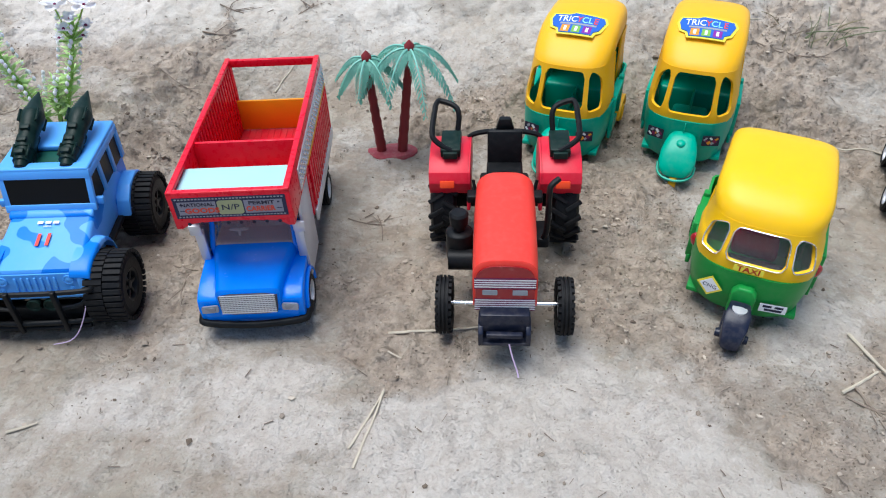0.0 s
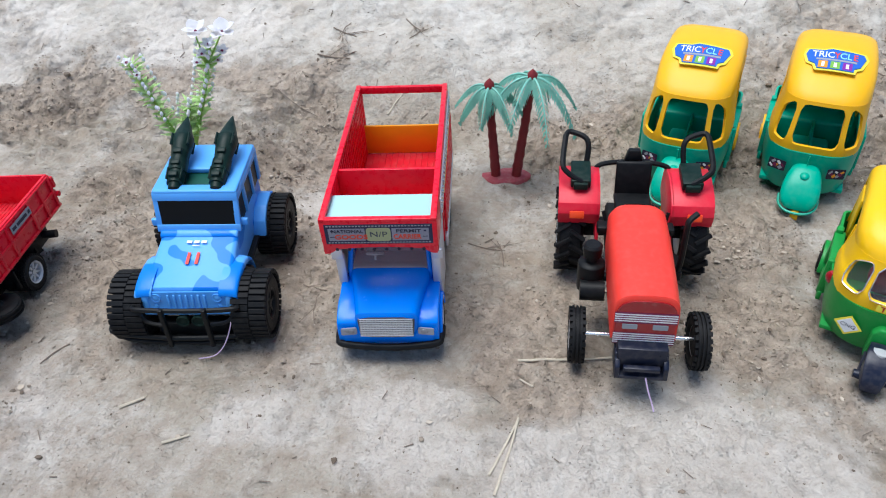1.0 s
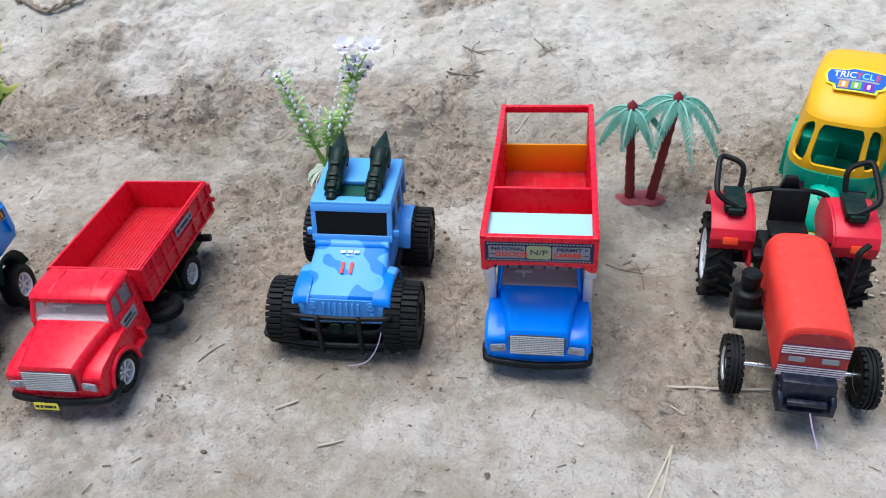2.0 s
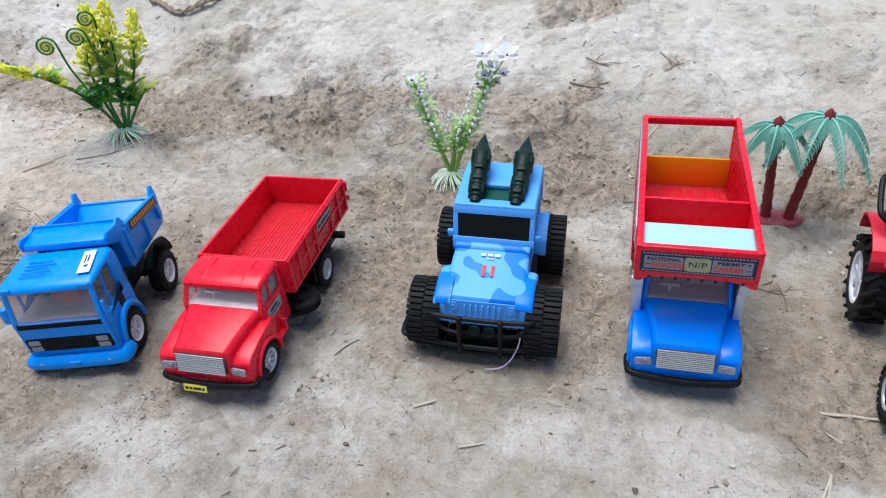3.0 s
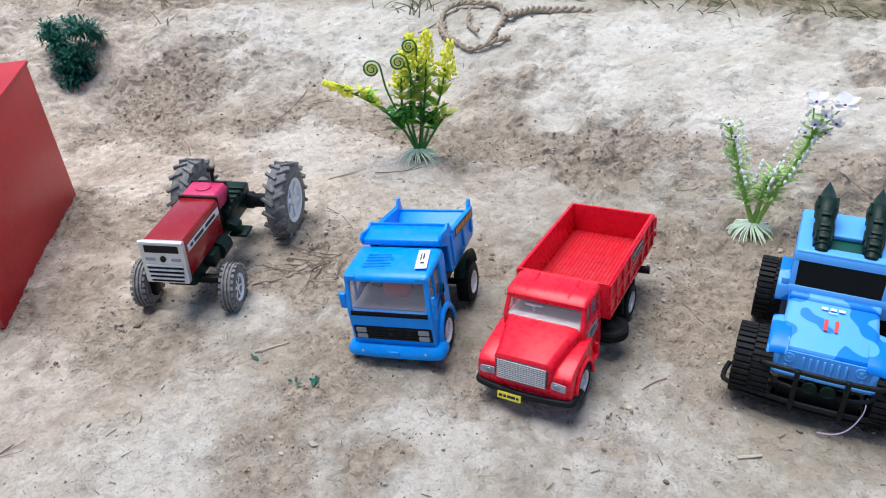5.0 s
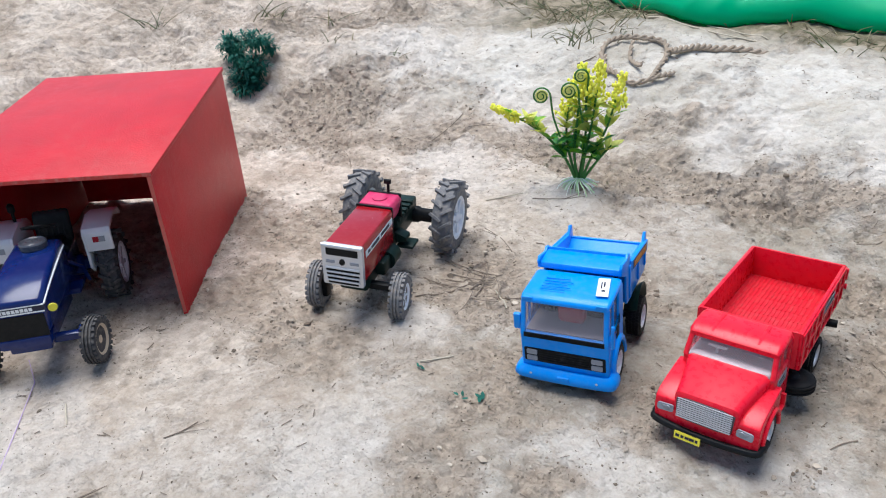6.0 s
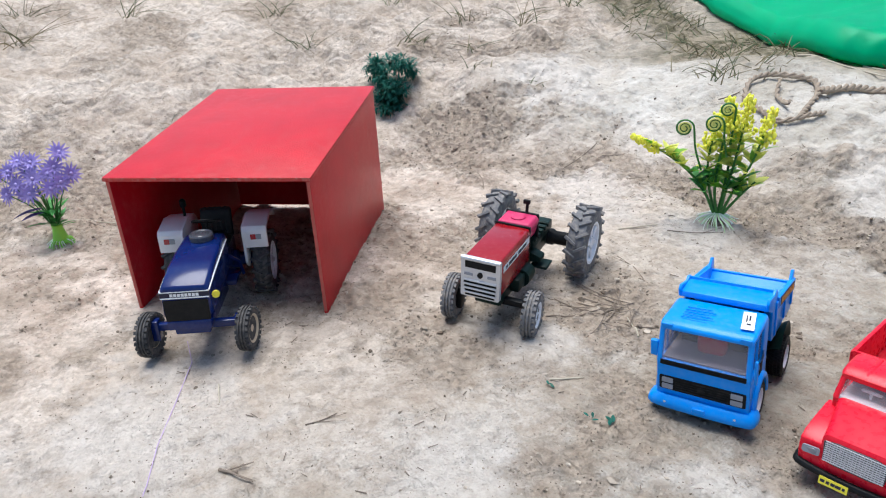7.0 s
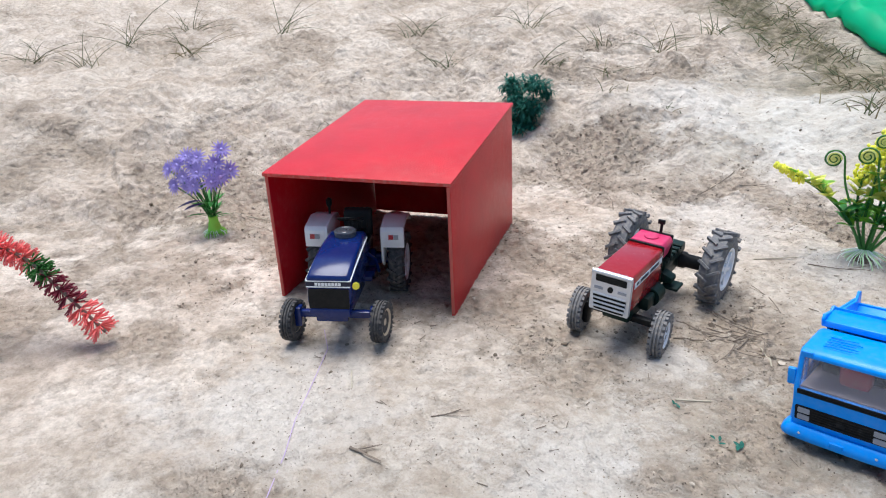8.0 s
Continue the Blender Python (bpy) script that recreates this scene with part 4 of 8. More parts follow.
        add_box(bm, min(s * hw, s * (hw - 4)), max(s * hw, s * (hw - 4)), y1 - 4, y1 - 0.2, 44, z1 - 2, 0.8)
    part("top_frame", bm, RED, t)
    bm = B()
    add_box(bm, -hw + w, hw - w, -24, -21.5, 47, z1 - 1.5, 0.5)
    part("partition", bm, RED, t)
    bm = B()
    add_box(bm, -hw + w + 1, hw - w - 1, y0 + 4, -48, 98.5, 100.5, 0.3)
    add_box(bm, -hw + w, hw - w, -50, -22, 80, 82, 0.3)
    part("front_deck", bm, RED, t)
    bm = B()
    add_box(bm, -hw + w + 0.6, hw - w - 0.6, y0 + 4.2, -48.5, 100.7, 101.6, 0.3)
    part("deck_card", bm, PALE_BLUE, t, "pale blue card glued on the front deck")
    bm = B()
    add_box(bm, -hw + w + 0.2, hw - w - 0.2, y1 - 6.5, y1 - 4.2, 47.5, 73, 0.6)
    part("tailgate", bm, ORANGE, t, "orange tailgate")
    # header board over the windscreen
    bm = B()
    low = [(hw - 0.5, 79.5), (hw - 4, 79.5)] + [(lerp(hw - 4, -hw + 4, i / 12), 82.5 + 2.0 * math.sin(math.pi * i / 12)) for i in range(1, 12)] + [(-hw + 4, 79.5), (-hw + 0.5, 79.5)]
    add_prism(bm, [(-hw, 104), (hw, 104)] + low, "y", y0, y0 + 2.4, 0.5)
    head = part("header_board", bm, RED, t)
    for i in range(8):
        bm = B()
        bx = lerp(-27, 27, i / 7)
        add_lathe(bm, [(0, 1.2), (0.6, 0.9), (0.7, 0.1)], "y", 8, m=Matrix.Translation((bx, y0, 81.4 if abs(bx) > 28 else 83.2)) @ Matrix.Scale(-1, 4, (0, 1, 0)))
        part("bolt_head", bm, INK, head)
    m = front_face(0, y0, 95.0) @ Matrix.Diagonal((1, 0.80, 1, 1))
    bm = B()
    plate(bm, m, 66, 18.5, 0.3)
    sign = part("sign", bm, INK_BLUE, head, "dark blue sign with lettered white panels")
    for sx in (-1, 1):
        bm = B()
        plate(bm, m @ Matrix.Translation((sx * 19.5, -0.2, 0.3)), 22.5, 11.5, 0.15)
        pan = part("sign_panel", bm, PANEL_GREY, sign)
        bm = B()
        plate(bm, m @ Matrix.Translation((sx * 28.5, -2.2, 0.45)), 3.2, 0.6, 0.1)
        plate(bm, m @ Matrix.Translation((sx * 28.5, 3.2, 0.45)), 1.4, 1.4, 0.1)
        part("marks", bm, INK_BLUE, pan)
    for sy in (-1, 1):
        bm = B()
        for i in range(32):
            plate(bm, m @ Matrix.Translation((-31 + 2 * i, sy * 7.8, 0.3)), 1.2, 1.0, 0.12)
        tagged(part("sign_border", bm, INK_GREY, sign), kind="stuff")
    bm = B()
    plate(bm, m @ Matrix.Translation((0, -0.2, 0.3)), 15, 12.5, 0.15, 2)
    badge = part("badge", bm, BADGE_GREEN, sign)
    text("lettering", "N/P", 7, m @ Matrix.Translation((0, -0.2, 0.55)), INK_BLUE, badge)
    text("lettering", "NATIONAL", 4.3, m @ Matrix.Translation((-19, 3.0, 0.6)), INK, sign, squeeze=0.9, bold=0.1)
    text("lettering", "PERMIT", 4.3, m @ Matrix.Translation((18.5, 3.0, 0.6)), INK, sign, squeeze=1.1, bold=0.1)
    text("lettering", "GOODS", 6.0, m @ Matrix.Translation((-17, -2.4, 0.6)), SIGN_RED, sign, squeeze=0.95, bold=0.16)
    text("lettering", "CARRIER", 6.0, m @ Matrix.Translation((17.5, -2.4, 0.6)), SIGN_RED, sign, squeeze=0.72, bold=0.16)
    for s in (-1, 1):
        wheel(t, "truck", s * 30.5, -70, 14)
        wheel(t, "truck", s * 31, 52, 14)
        wheel(t, "truck", s * 20.5, 52, 14)
    for s in (-1, 1):
        bm = B()
        add_tube(bm, [(s * 30, y, z) for y, z in arch(52, 14, 17.5, 10, 170)], 6, 8, flat=0.15)
        part("mudguard", bm, BLACK, t)
    return t


def tipper_lorry(x, y, rz):
    t = thing("red_lorry", "red toy lorry with an empty open dropside bed", "toy truck", x, y, 0, rz)
    lorry_nose(t, RED, True)
    cab = lorry_cab(t, RED, True)
    for s in (-1, 1):
        m = side_face(30.2, -42, 38) if s > 0 else Matrix.Rotation(math.pi, 4, "Z") @ side_face(30.2, 42, 38)
        sticker_plate("door_sticker", cab, m, 20, 8.5, INK_GREY, [(-1, 1.5, 11, 2.2), (0, -1.6, 15, 1.1)], INK, "grey door sticker with dark illegible writing")
    for s in (-1, 1):
        bm = B()
        add_box(bm, s * 31 - 3, s * 31 + 3, -52, -40, 15, 18, 0.6)
        add_box(bm, s * 31 - 3, s * 31 + 3, -40.4, -37.5, 15, 26, 0.6)
        part("cab_step", bm, RED, t)
    y0, y1, z0, z1, hw = -19.0, 100.0, 33.0, 62.0, 34.5
    bm = B()
    add_box(bm, -hw + 1, hw - 1, y0 + 1, y1 - 1, z0, z0 + 4, 0.6)
    for i in range(20):
        gx = -28.5 + 3 * i
        for j in range(9):
            add_box(bm, gx - 0.6, gx + 0.6, y0 + 4 + j * 12.8, y0 + 15.5 + j * 12.8, z0 + 3.8, z0 + 4.5, 0.15, 1)
    bed = part("bed_floor", bm, RED_DUSTY, t, "scuffed ribbed red bed floor")
    for s in (-1, 1):
        bm = B()
        xo = s * hw
        lo, hi = min(xo, xo - s * 2.2), max(xo, xo - s * 2.2)
        add_box(bm, lo, hi, y0, y1, z0, z1, 0.6)
        for yy in (y0 + 2, y0 + 17, y0 + 33, y0 + 50, y0 + 82, y0 + 100, y1 - 3):
            add_box(bm, min(xo, xo + s * 1.4), max(xo, xo + s * 1.4), yy - 1.6, yy + 1.6, z0 + 1, z1 - 1.5, 0.5)
        for zz in (z0 + 1.5, z0 + 14, z1 - 2.2):
            add_box(bm, min(xo, xo + s * 1.1), max(xo, xo + s * 1.1), y0, y1, zz - 1.2, zz + 1.2, 0.4)
        side = part("bed_side", bm, RED, t)
        m = side_face(hw + 1.2, 49, z1 - 8) if s > 0 else Matrix.Rotation(math.pi, 4, "Z") @ side_face(hw + 1.2, -49, z1 - 8)
        sticker_plate("bed_sticker", side, m, 28, 6.2, INK_GREY, [(-10, 0, 5, 2.4), (1, 0, 14, 2.4), (11.5, 0, 3, 2.4)], INK, "grey sticker with dark illegible writing")
    bm = B()
    add_box(bm, -hw + 2, hw - 2, y0, y0 + 2.2, z0, z1, 0.6)
    part("headboard", bm, RED, t)
    bm = B()
    add_box(bm, -hw + 2, hw - 2, y1 - 2.2, y1, z0, z1, 0.6)
    for s in (-1, 1):
        add_box(bm, s * hw - 2.5, s * hw + 2.5, y1 - 1.5, y1 + 2, z1 - 12, z1 - 3, 0.8)
        add_lathe(bm, [(-3, 2.2), (3, 2.2)], "x", 10, (s * hw, y1, z1 - 18))
    part("tailgate", bm, RED, t)
    for s in (-1, 1):
        wheel(t, "truck", s * 29.5, -70, 14)
        wheel(t, "truck", s * 31, 38, 14)
        wheel(t, "truck", s * 20.5, 38, 14)
        bm = B()
        add_tube(bm, [(s * 26, yy, zz) for yy, zz in arch(38, 14, 17.5, 5, 175)], 8, 8, flat=0.12)
        add_box(bm, s * 26 - 8, s * 26 + 8, 18, 20, 14, 30, 0.5)
        part("mudguard", bm, BLACK, t)
    bm = B()
    add_tube(bm, [(24, 70, 25), (40, 72, 25)], 3.2, 10)
    add_box(bm, 12, 30, 55, 78, 18, 30, 1)
    part("rear_tank", bm, BLACK, t)
    bm = B()
    add_lathe(bm, [(-4.5, 6.5), (-4.8, 8), (-4.8, 11), (-3.6, 13.5), (-1.2, 14.2), (1.2, 14.2), (3.6, 13.5), (4.8, 11), (4.8, 8), (4.5, 6.5)], "z", 30, (30, -5, 15))
    for zz in (-2.4, 0, 2.4):
        add_lathe(bm, [(zz - 0.6, 13.2), (zz - 0.5, 14.8), (zz + 0.5, 14.8), (zz + 0.6, 13.2)], "z", 30, (30, -5, 15))
    spare = part("spare_tyre", bm, RUBBER, t, "black spare tyre slung flat under the bed")
    bm = B()
    add_lathe(bm, [(0, 6.4), (4.2, 6.2), (4.8, 4), (6.5, 3), (7, 0.1)], "z", 16, (30, -5, 15))
    part("spare_hub", bm, DARK, spare)
    return t


def dump_truck(x, y, rz):
    t = thing("dump_truck", "small blue toy dump truck with tipping body", "toy truck", x, y, 0, rz)
    hw = 29.0
    bm = B()
    add_prism(bm, [(-56, 12), (-57, 40), (-56, 41.5), (-12, 41.5), (-10, 40), (-10, 14), *arch(-30, 13, 17, 0, 180, 10)], "x", -hw, hw, 1.4, 3)
    add_box(bm, -hw, hw, -14, -10, 40, 65, 1.2)
    cab = part("cab", bm, DUMP_BLUE, t)
    for s in (-1, 1):
        bm = B()
        add_tube(bm, [(s * (hw - 1.6), -56, 40), (s * (hw - 2.2), -50.5, 63)], 1.9, 8)
        part("windscreen_pillar", bm, DUMP_BLUE, cab)
        bm = B()
        add_tube(bm, [(s * (hw - 1.4), -40, 41), (s * (hw - 1.6), -37, 63)], 1.2, 8)
        part("door_pillar", bm, DUMP_BLUE, cab)
        bm = B()
        add_prism(bm, [(-24, 41), (-24, 64), (-10, 64), (-10, 41)], "x", s * (hw - 2), s * hw, 0.5)
        part("rear_quarter", bm, DUMP_BLUE, cab)
        bm = B()
        add_prism(bm, [(-50, 38), (-28, 38), (-22, 47), (-22, 41), (-50, 41)], "x", s * (hw - 2), s * (hw + 0.3), 0.3)
        part("door_sill", bm, DUMP_BLUE, cab)
    bm = B()
    rings = []
    for yy, w, z in ((-53, hw - 1.5, 64), (-51.5, hw - 0.6, 65.4), (-47, hw, 66.6), (-14, hw, 67.4), (-10.5, hw - 0.6, 66.6), (-9.5, hw - 1.5, 65)):
        ring = rounded(-w, w, 62.2, z, (z - 62.2) * 0.48, 3)
        rings.append([(a, yy, b + 1.0 * (1 - (a / w) ** 2) * (b > lerp(62.2, z, 0.5))) for a, b in ring])
    add_loft(bm, rings)
    for s in (-1, 1):
        add_box(bm, s * 24 - 3.5, s * 24 + 3.5, -53.5, -51, 63.5, 66, 0.5)
    roof = part("cab_roof", bm, DUMP_BLUE, cab)
    sticker_plate("roof_sticker", roof, top_face(20.5, -30, 68.2, -82), 27, 7.6, PAPER, [(-4, 0.6, 8, 1.0), (-3, -1.2, 10, 0.8), (5.5, 0.3, 2.4, 2.4)], INK, "white arrow sticker with dark marks")
    for i in range(5):
        bm = B()
        add_tube(bm, [(-18, -42 + 4.2 * i, 67.9), (-2 + 3 * (i % 2), -42 + 4.2 * i, 68.3)], 0.35, 6)
        part("roof_letter_bar", bm, DUMP_BLUE, roof)
    bm = B()
    add_prism(bm, [(-56.9, 41.5), (-56.2, 41.5), (-51.4, 62), (-52.1, 62)], "x", -hw + 2.4, hw - 2.4, 0)
    pane("windscreen", bm, GLASS_HAZED, cab)
    for s in (-1, 1):
        bm = B()
        add_prism(bm, [(-54, 42), (-24, 42), (-24, 62), (-49.5, 62)], "x", s * (hw - 2), s * (hw - 1.5), 0)
        pane("side_window", bm, GLASS_HAZED, cab)
        bm = B()
        add_box(bm, s * (hw + 2.2) - 1, s * (hw + 2.2) + 1, -56, -53, 38, 54, 0.8) if s > 0 else add_box(bm, -hw - 5, -hw, -55, -51, 42, 53, 1)
        part("mirror", bm, DUMP_BLUE, cab)
        bm = B()
        add_box(bm, s * hw - 0.4, s * hw + 0.5, -33, -25, 33, 42, 0.4)
        part("door_vent", bm, DARK, cab)
        bm = B()
        fl = arch(-30, 14, 18, 0, 180, 12)
        add_tube(bm, [(s * (hw + 0.5), a, b) for a, b in fl], 2.4, 8)
        part("wheel_arch", bm, DUMP_BLUE, cab)
    bm = B()
    add_box(bm, -22, 22, -24, -15, 36, 55, 2, 3)
    part("bench_seat", bm, DARK, cab)
    bm = B()
    add_box(bm, -26, 26, -53, -15, 41.7, 42.6, 0.2)
    add_box(bm, -26, 26, -15.2, -14.2, 42, 63, 0.2)
    part("cab_lining", bm, DUMP_LINING, cab)
    bm = B()
    add_prism(bm, rounded(-9, 9, 40, 58, 6), "y", -36, -26, 2, 3)
    part("driver_seat", bm, SEAT_RED, cab, "red driver seat")
    bm = B()
    plate(bm, front_face(0, -57.2, 40.4, 6), 53, 3.2, 0.6)
    for v in (-1, 0, 1):
        plate(bm, front_face(0, -57.8, 40.4 + 1.0 * v, 6), 49, 0.4, 0.5)
    part("vent_strip", bm, BLACK, cab)
    bm = B()
    plate(bm, front_face(0, -56.4, 25.5, -2), 54, 10, 0.7, 1.0)
    grille = part("grille", bm, BLACK, cab, "black grille between twin headlights")
    for i in range(5):
        bm = B()
        plate(bm, front_face(0, -57.2, 22.3 + 1.7 * i, -2), 33, 0.6, 0.5)
        part("grille_bar", bm, DARK, grille)
    bm = B()
    plate(bm, front_face(0, -57.6, 25.5, -2), 4.5, 2.4, 0.5, 0.8)
    part("grille_badge", bm, DARK, grille)
    for s in (-1, 1):
        for dz in (-2.3, 2.2):
            bm = B()
            plate(bm, front_face(s * 21.6, -57.2, 25.5 + dz, -2), 7.2, 3.4, 0.8, 0.6)
            part("headlight", bm, LENS, grille)
    bm = B()
    path = bend([(-31, -46, 13), (-31, -55, 13), (-27, -59, 13), (0, -60, 13), (27, -59, 13), (31, -55, 13), (31, -46, 13)], 4)
    add_tube(bm, path, 4.6, 10, flat=0.62)
    add_box(bm, -4, 4, -64, -59, 11.2, 14.8, 0.6)
    bump = part("bumper", bm, DUMP_BLUE, t)
    for s in (-1, 1):
        bm = B()
        add_lathe(bm, [(0, 0.9), (0.4, 0.6), (0.5, 0.1)], "y", 10, m=Matrix.Translation((s * 22, -62.4, 13.8)) @ Matrix.Scale(-1, 4, (0, 1, 0)))
        part("bumper_bolt", bm, SILVER, bump)
    bm = B()
    add_box(bm, -14, 14, -50, 62, 14, 21, 1)
    add_box(bm, -22, 22, -8, 6, 16, 40, 2)
    add_box(bm, -26, 26, -30.8, -27.2, 12, 15.5, 0.5)
    add_box(bm, -26, 26, 40, 44, 12, 16, 0.5)
    for s in (-1, 1):
        add_tube(bm, bend([(s * 20, -6, 44), (s * 22, 0, 60), (s * 22, 6, 68)], 3), 1.6, 6)
    part("chassis", bm, DARK, t)
    # tipping body: high hooded front, side walls running down to the tail
    bm = B()
    add_prism(bm, [(8, 41), (76, 37), (76, 40), (10, 44)], "x", -24, 24, 0.6)
    tip = part("tipping_body", bm, DUMP_BLUE, t, smooth=25)
    bm = B()
    add_prism(bm, [(6, 41), (9, 41), (14, 74), (11.5, 74.6)], "x", -27, 27, 0.5)
    part("front_wall", bm, DUMP_BLUE, tip)
    bm = B()
    add_prism(bm, [(74, 38), (76.5, 38), (77, 57), (74.6, 57.4)], "x", -27, 27, 0.6)
    part("tailgate", bm, DUMP_BLUE, tip)
    bm = B()
    add_prism(bm, [(-10.5, 68.0), (-9.5, 71.8), (13, 73.0), (13, 70.8), (-7, 69.4), (-8.5, 67.4)], "x", -28, 28, 0.6)
    part("cab_hood", bm, DUMP_BLUE, tip)
    bm = B()
    add_prism(bm, [(22, 43.0), (60, 44), (77, 55), (77, 57.5), (58, 47), (22, 45.5)], "x", -26.8, 26.8, 0.5)
    add_box(bm, -1, 1, 24, 60, 45, 50.5, 0.4)
    part("bed_slope", bm, DUMP_BLUE, tip)
    for s in (-1, 1):
        bm = B()
        side = [(4, 46), (7, 40), (74, 37), (79, 42), (81, 58), (80, 65), (76, 66), (70, 60.5), (20, 67.5), (15.5, 74), (11, 75), (7, 73.0), (-8, 75.6), (-11, 73), (-10, 68.0), (4, 62)]
        add_prism(bm, side, "x", s * 26.6, s * 28.6, 0.5)
        wall = part("side_wall", bm, DUMP_BLUE, tip)
        bm = B()
        add_prism(bm, [(16, 60.5), (76, 52.0), (78, 60), (74, 60.6), (16, 68.4)], "x", s * 28.4, s * 30.2, 0.6)
        part("body_rail", bm, DUMP_BLUE, wall)
        for yy in (14, 46, 72):
            bm = B()
            top = 66 - 0.18 * (yy - 14)
            add_prism(bm, [(yy - 2, 42), (yy + 2, 42), (yy + 2, top), (yy - 2, top)], "x", s * 28.2, s * 29.8, 0.5)
            part("body_rib", bm, DUMP_BLUE, wall)
        m = side_face(30.25, 46, 60.5) @ Matrix.Rotation(radians(-8), 4, "Z")
        if s < 0:
            m = Matrix.Rotation(math.pi, 4, "Z") @ side_face(30.25, -46, 60.5) @ Matrix.Rotation(radians(8), 4, "Z")
        sticker_plate("warning_sticker", tip, m, 52, 5.8, INK, [(-22 + 4.4 * i, 0, 2.7, 4.0) for i in range(11)], INK_ORANGE, "black sticker with worn yellow marks")
    for s in (-1, 1):
        wheel(t, "dump", s * 25.5, -30, 16.5)
        wheel(t, "dump", s * 28.5, 42, 16.5)
        bm = B()
        add_tube(bm, [(s * 27, a, b) for a, b in arch(42, 16, 19, 10, 150)], 7, 8, flat=0.15)
        part("mudguard", bm, GREENBLACK, t)
    return t


STRETCH[:] = 1, 0.98, 1.01
goods_lorry(-0.1326, 0.4376, 5.2).rotation_euler.y = radians(-2.3)
STRETCH[:] = 1, 0.955, 1
red_lorry = tipper_lorry(-0.4285, 0.3395, 5.9)
red_lorry.matrix_world = pose(-0.4285, 0.3395, 0.002, -1, -2.8, 5.9)
STRETCH[:] = 1.12, 0.92, 1.16
dump = dump_truck(-0.5398, 0.292, 19.3)
dump.matrix_world = pose(-0.5398, 0.292, 0.0, 0, -4, 19.3)
STRETCH[:] = 1, 1, 1


# ---- toy off-road car ----
def jeep(x, y, rz):
    t = thing("monster_jeep", "light blue camouflage toy jeep on huge black tyres", "toy jeep", x, y, 0, rz)
    bm = B()
    add_box(bm, -17, 17, -52, 54, 22, 32, 2)
    for yy in (-44, 46):
        add_tube(bm, [(-40, yy, 24), (40, yy, 24)], 3.2, 8)
        add_lathe(bm, [(-6, 4), (0, 7), (6, 4)], "x", 12, (0, yy, 24))
        for s in (-1, 1):
            add_tube(bm, [(s * 14, yy * 0.8, 30), (s * 27, yy, 24)], 1.8, 6)
    part("chassis", bm, BLACK, t)
    # tub and bonnet
    bm = B()
    rings = []
    for yy, hw, z0, z1 in ((-54, 29, 32, 45.2), (-52.4, 30, 31, 48), (-40, 28.6, 31, 50.8), (-22, 27.4, 31, 54.8), (-8, 26.8, 31, 58.5)):
        ring = rounded(-hw, hw, z0, z1, 3.2, 4)
        rings.append([(a, yy - 1.5 * (1 - (a / hw) ** 2), b + 1.2 * (1 - (a / hw) ** 2) * (b > lerp(z0, z1, 0.6))) for a, b in ring])
    add_loft(bm, rings)
    bonnet = part("bonnet", bm, CAMO, t)
    bm = B()
    add_prism(bm, [(-12, 30), (-12, 59), (-9, 61), (58, 61), (60, 59), (60, 30), *arch(46, 25, 22, 20, 160, 8), (20, 30)], "x", -27, 27, 1.6, 3)
    body = part("body", bm, CAMO, t)
    # cabin, a little wider than the bonnet: windscreen frame, roof with an opening, pillars
    STRETCH[0] = 1.12
    bm = B()
    add_prism(bm, [(-7.5, 60), (-4.5, 60), (2.5, 86), (-0.5, 86)], "x", -26, -22.5, 0.6)
    add_prism(bm, [(-7.5, 60), (-4.5, 60), (2.5, 86), (-0.5, 86)], "x", 22.5, 26, 0.6)
    add_prism(bm, [(-8, 59.5), (-4.5, 59.5), (-3.6, 64.5), (-6.6, 64.5)], "x", -26, 26, 0.5)
    add_prism(bm, [(-2.2, 81.5), (0.8, 81.5), (2.5, 87), (-0.5, 87)], "x", -26, 26, 0.5)
    part("windscreen_frame", bm, JEEP_BLUE, body)
    bm = B()
    add_prism(bm, [(-6.2, 64), (-5.2, 64), (-0.4, 82.5), (-1.4, 82.5)], "x", -23, 23, 0)
    part("windscreen", bm, SCREEN, body, "opaque black windscreen")
    for s in (-1, 1):
        bm = B()
        xo = s * 26.4
        for a, b in ((14, 18.5), (36, 40), (55, 60)):
            add_prism(bm, [(a, 60), (b, 60), (b - 0.4, 84), (a, 84)], "x", s * 23.5, s * 26.2, 0.5)
        add_box(bm, min(s * 23.5, s * 26.2), max(s * 23.5, s * 26.2), 0, 60, 80.5, 86, 0.8)
        part("side_frame", bm, JEEP_BLUE, body)
        for a, b in ((-2, 14), (18.5, 36), (40, 55)):
            bm = B()
            add_prism(bm, [(a if a > 0 else -4, 60.5), (b, 60.5), (b, 81), (a if a > 0 else 1.5, 81)], "x", s * 24, s * 24.8, 0)
            part("side_window", bm, SCREEN, body)
    bm = B()
    add_box(bm, -23.5, 23.5, 56, 59.5, 60, 85, 0.8)
    part("rear_panel", bm, JEEP_BLUE, body)
    bm = B()
    add_box(bm, -25.8, 25.8, -0.5, 8, 84.5, 88.5, 1.2, 3)
    add_box(bm, -25.8, 25.8, 27, 60, 84.5, 88.5, 1.2, 3)
    for s in (-1, 1):
        add_box(bm, min(s * 25.8, s * 17), max(s * 25.8, s * 17), 2, 58, 84.5, 88.6, 1.2, 3)
    part("roof", bm, JEEP_BLUE, body)
    bm = B()
    add_box(bm, -18, 18, 6, 30, 82, 84.5, 0.4)
    part("roof_hatch", bm, HATCH_GREEN, body, "dark green hatch floor")
    STRETCH[0] = 1.0
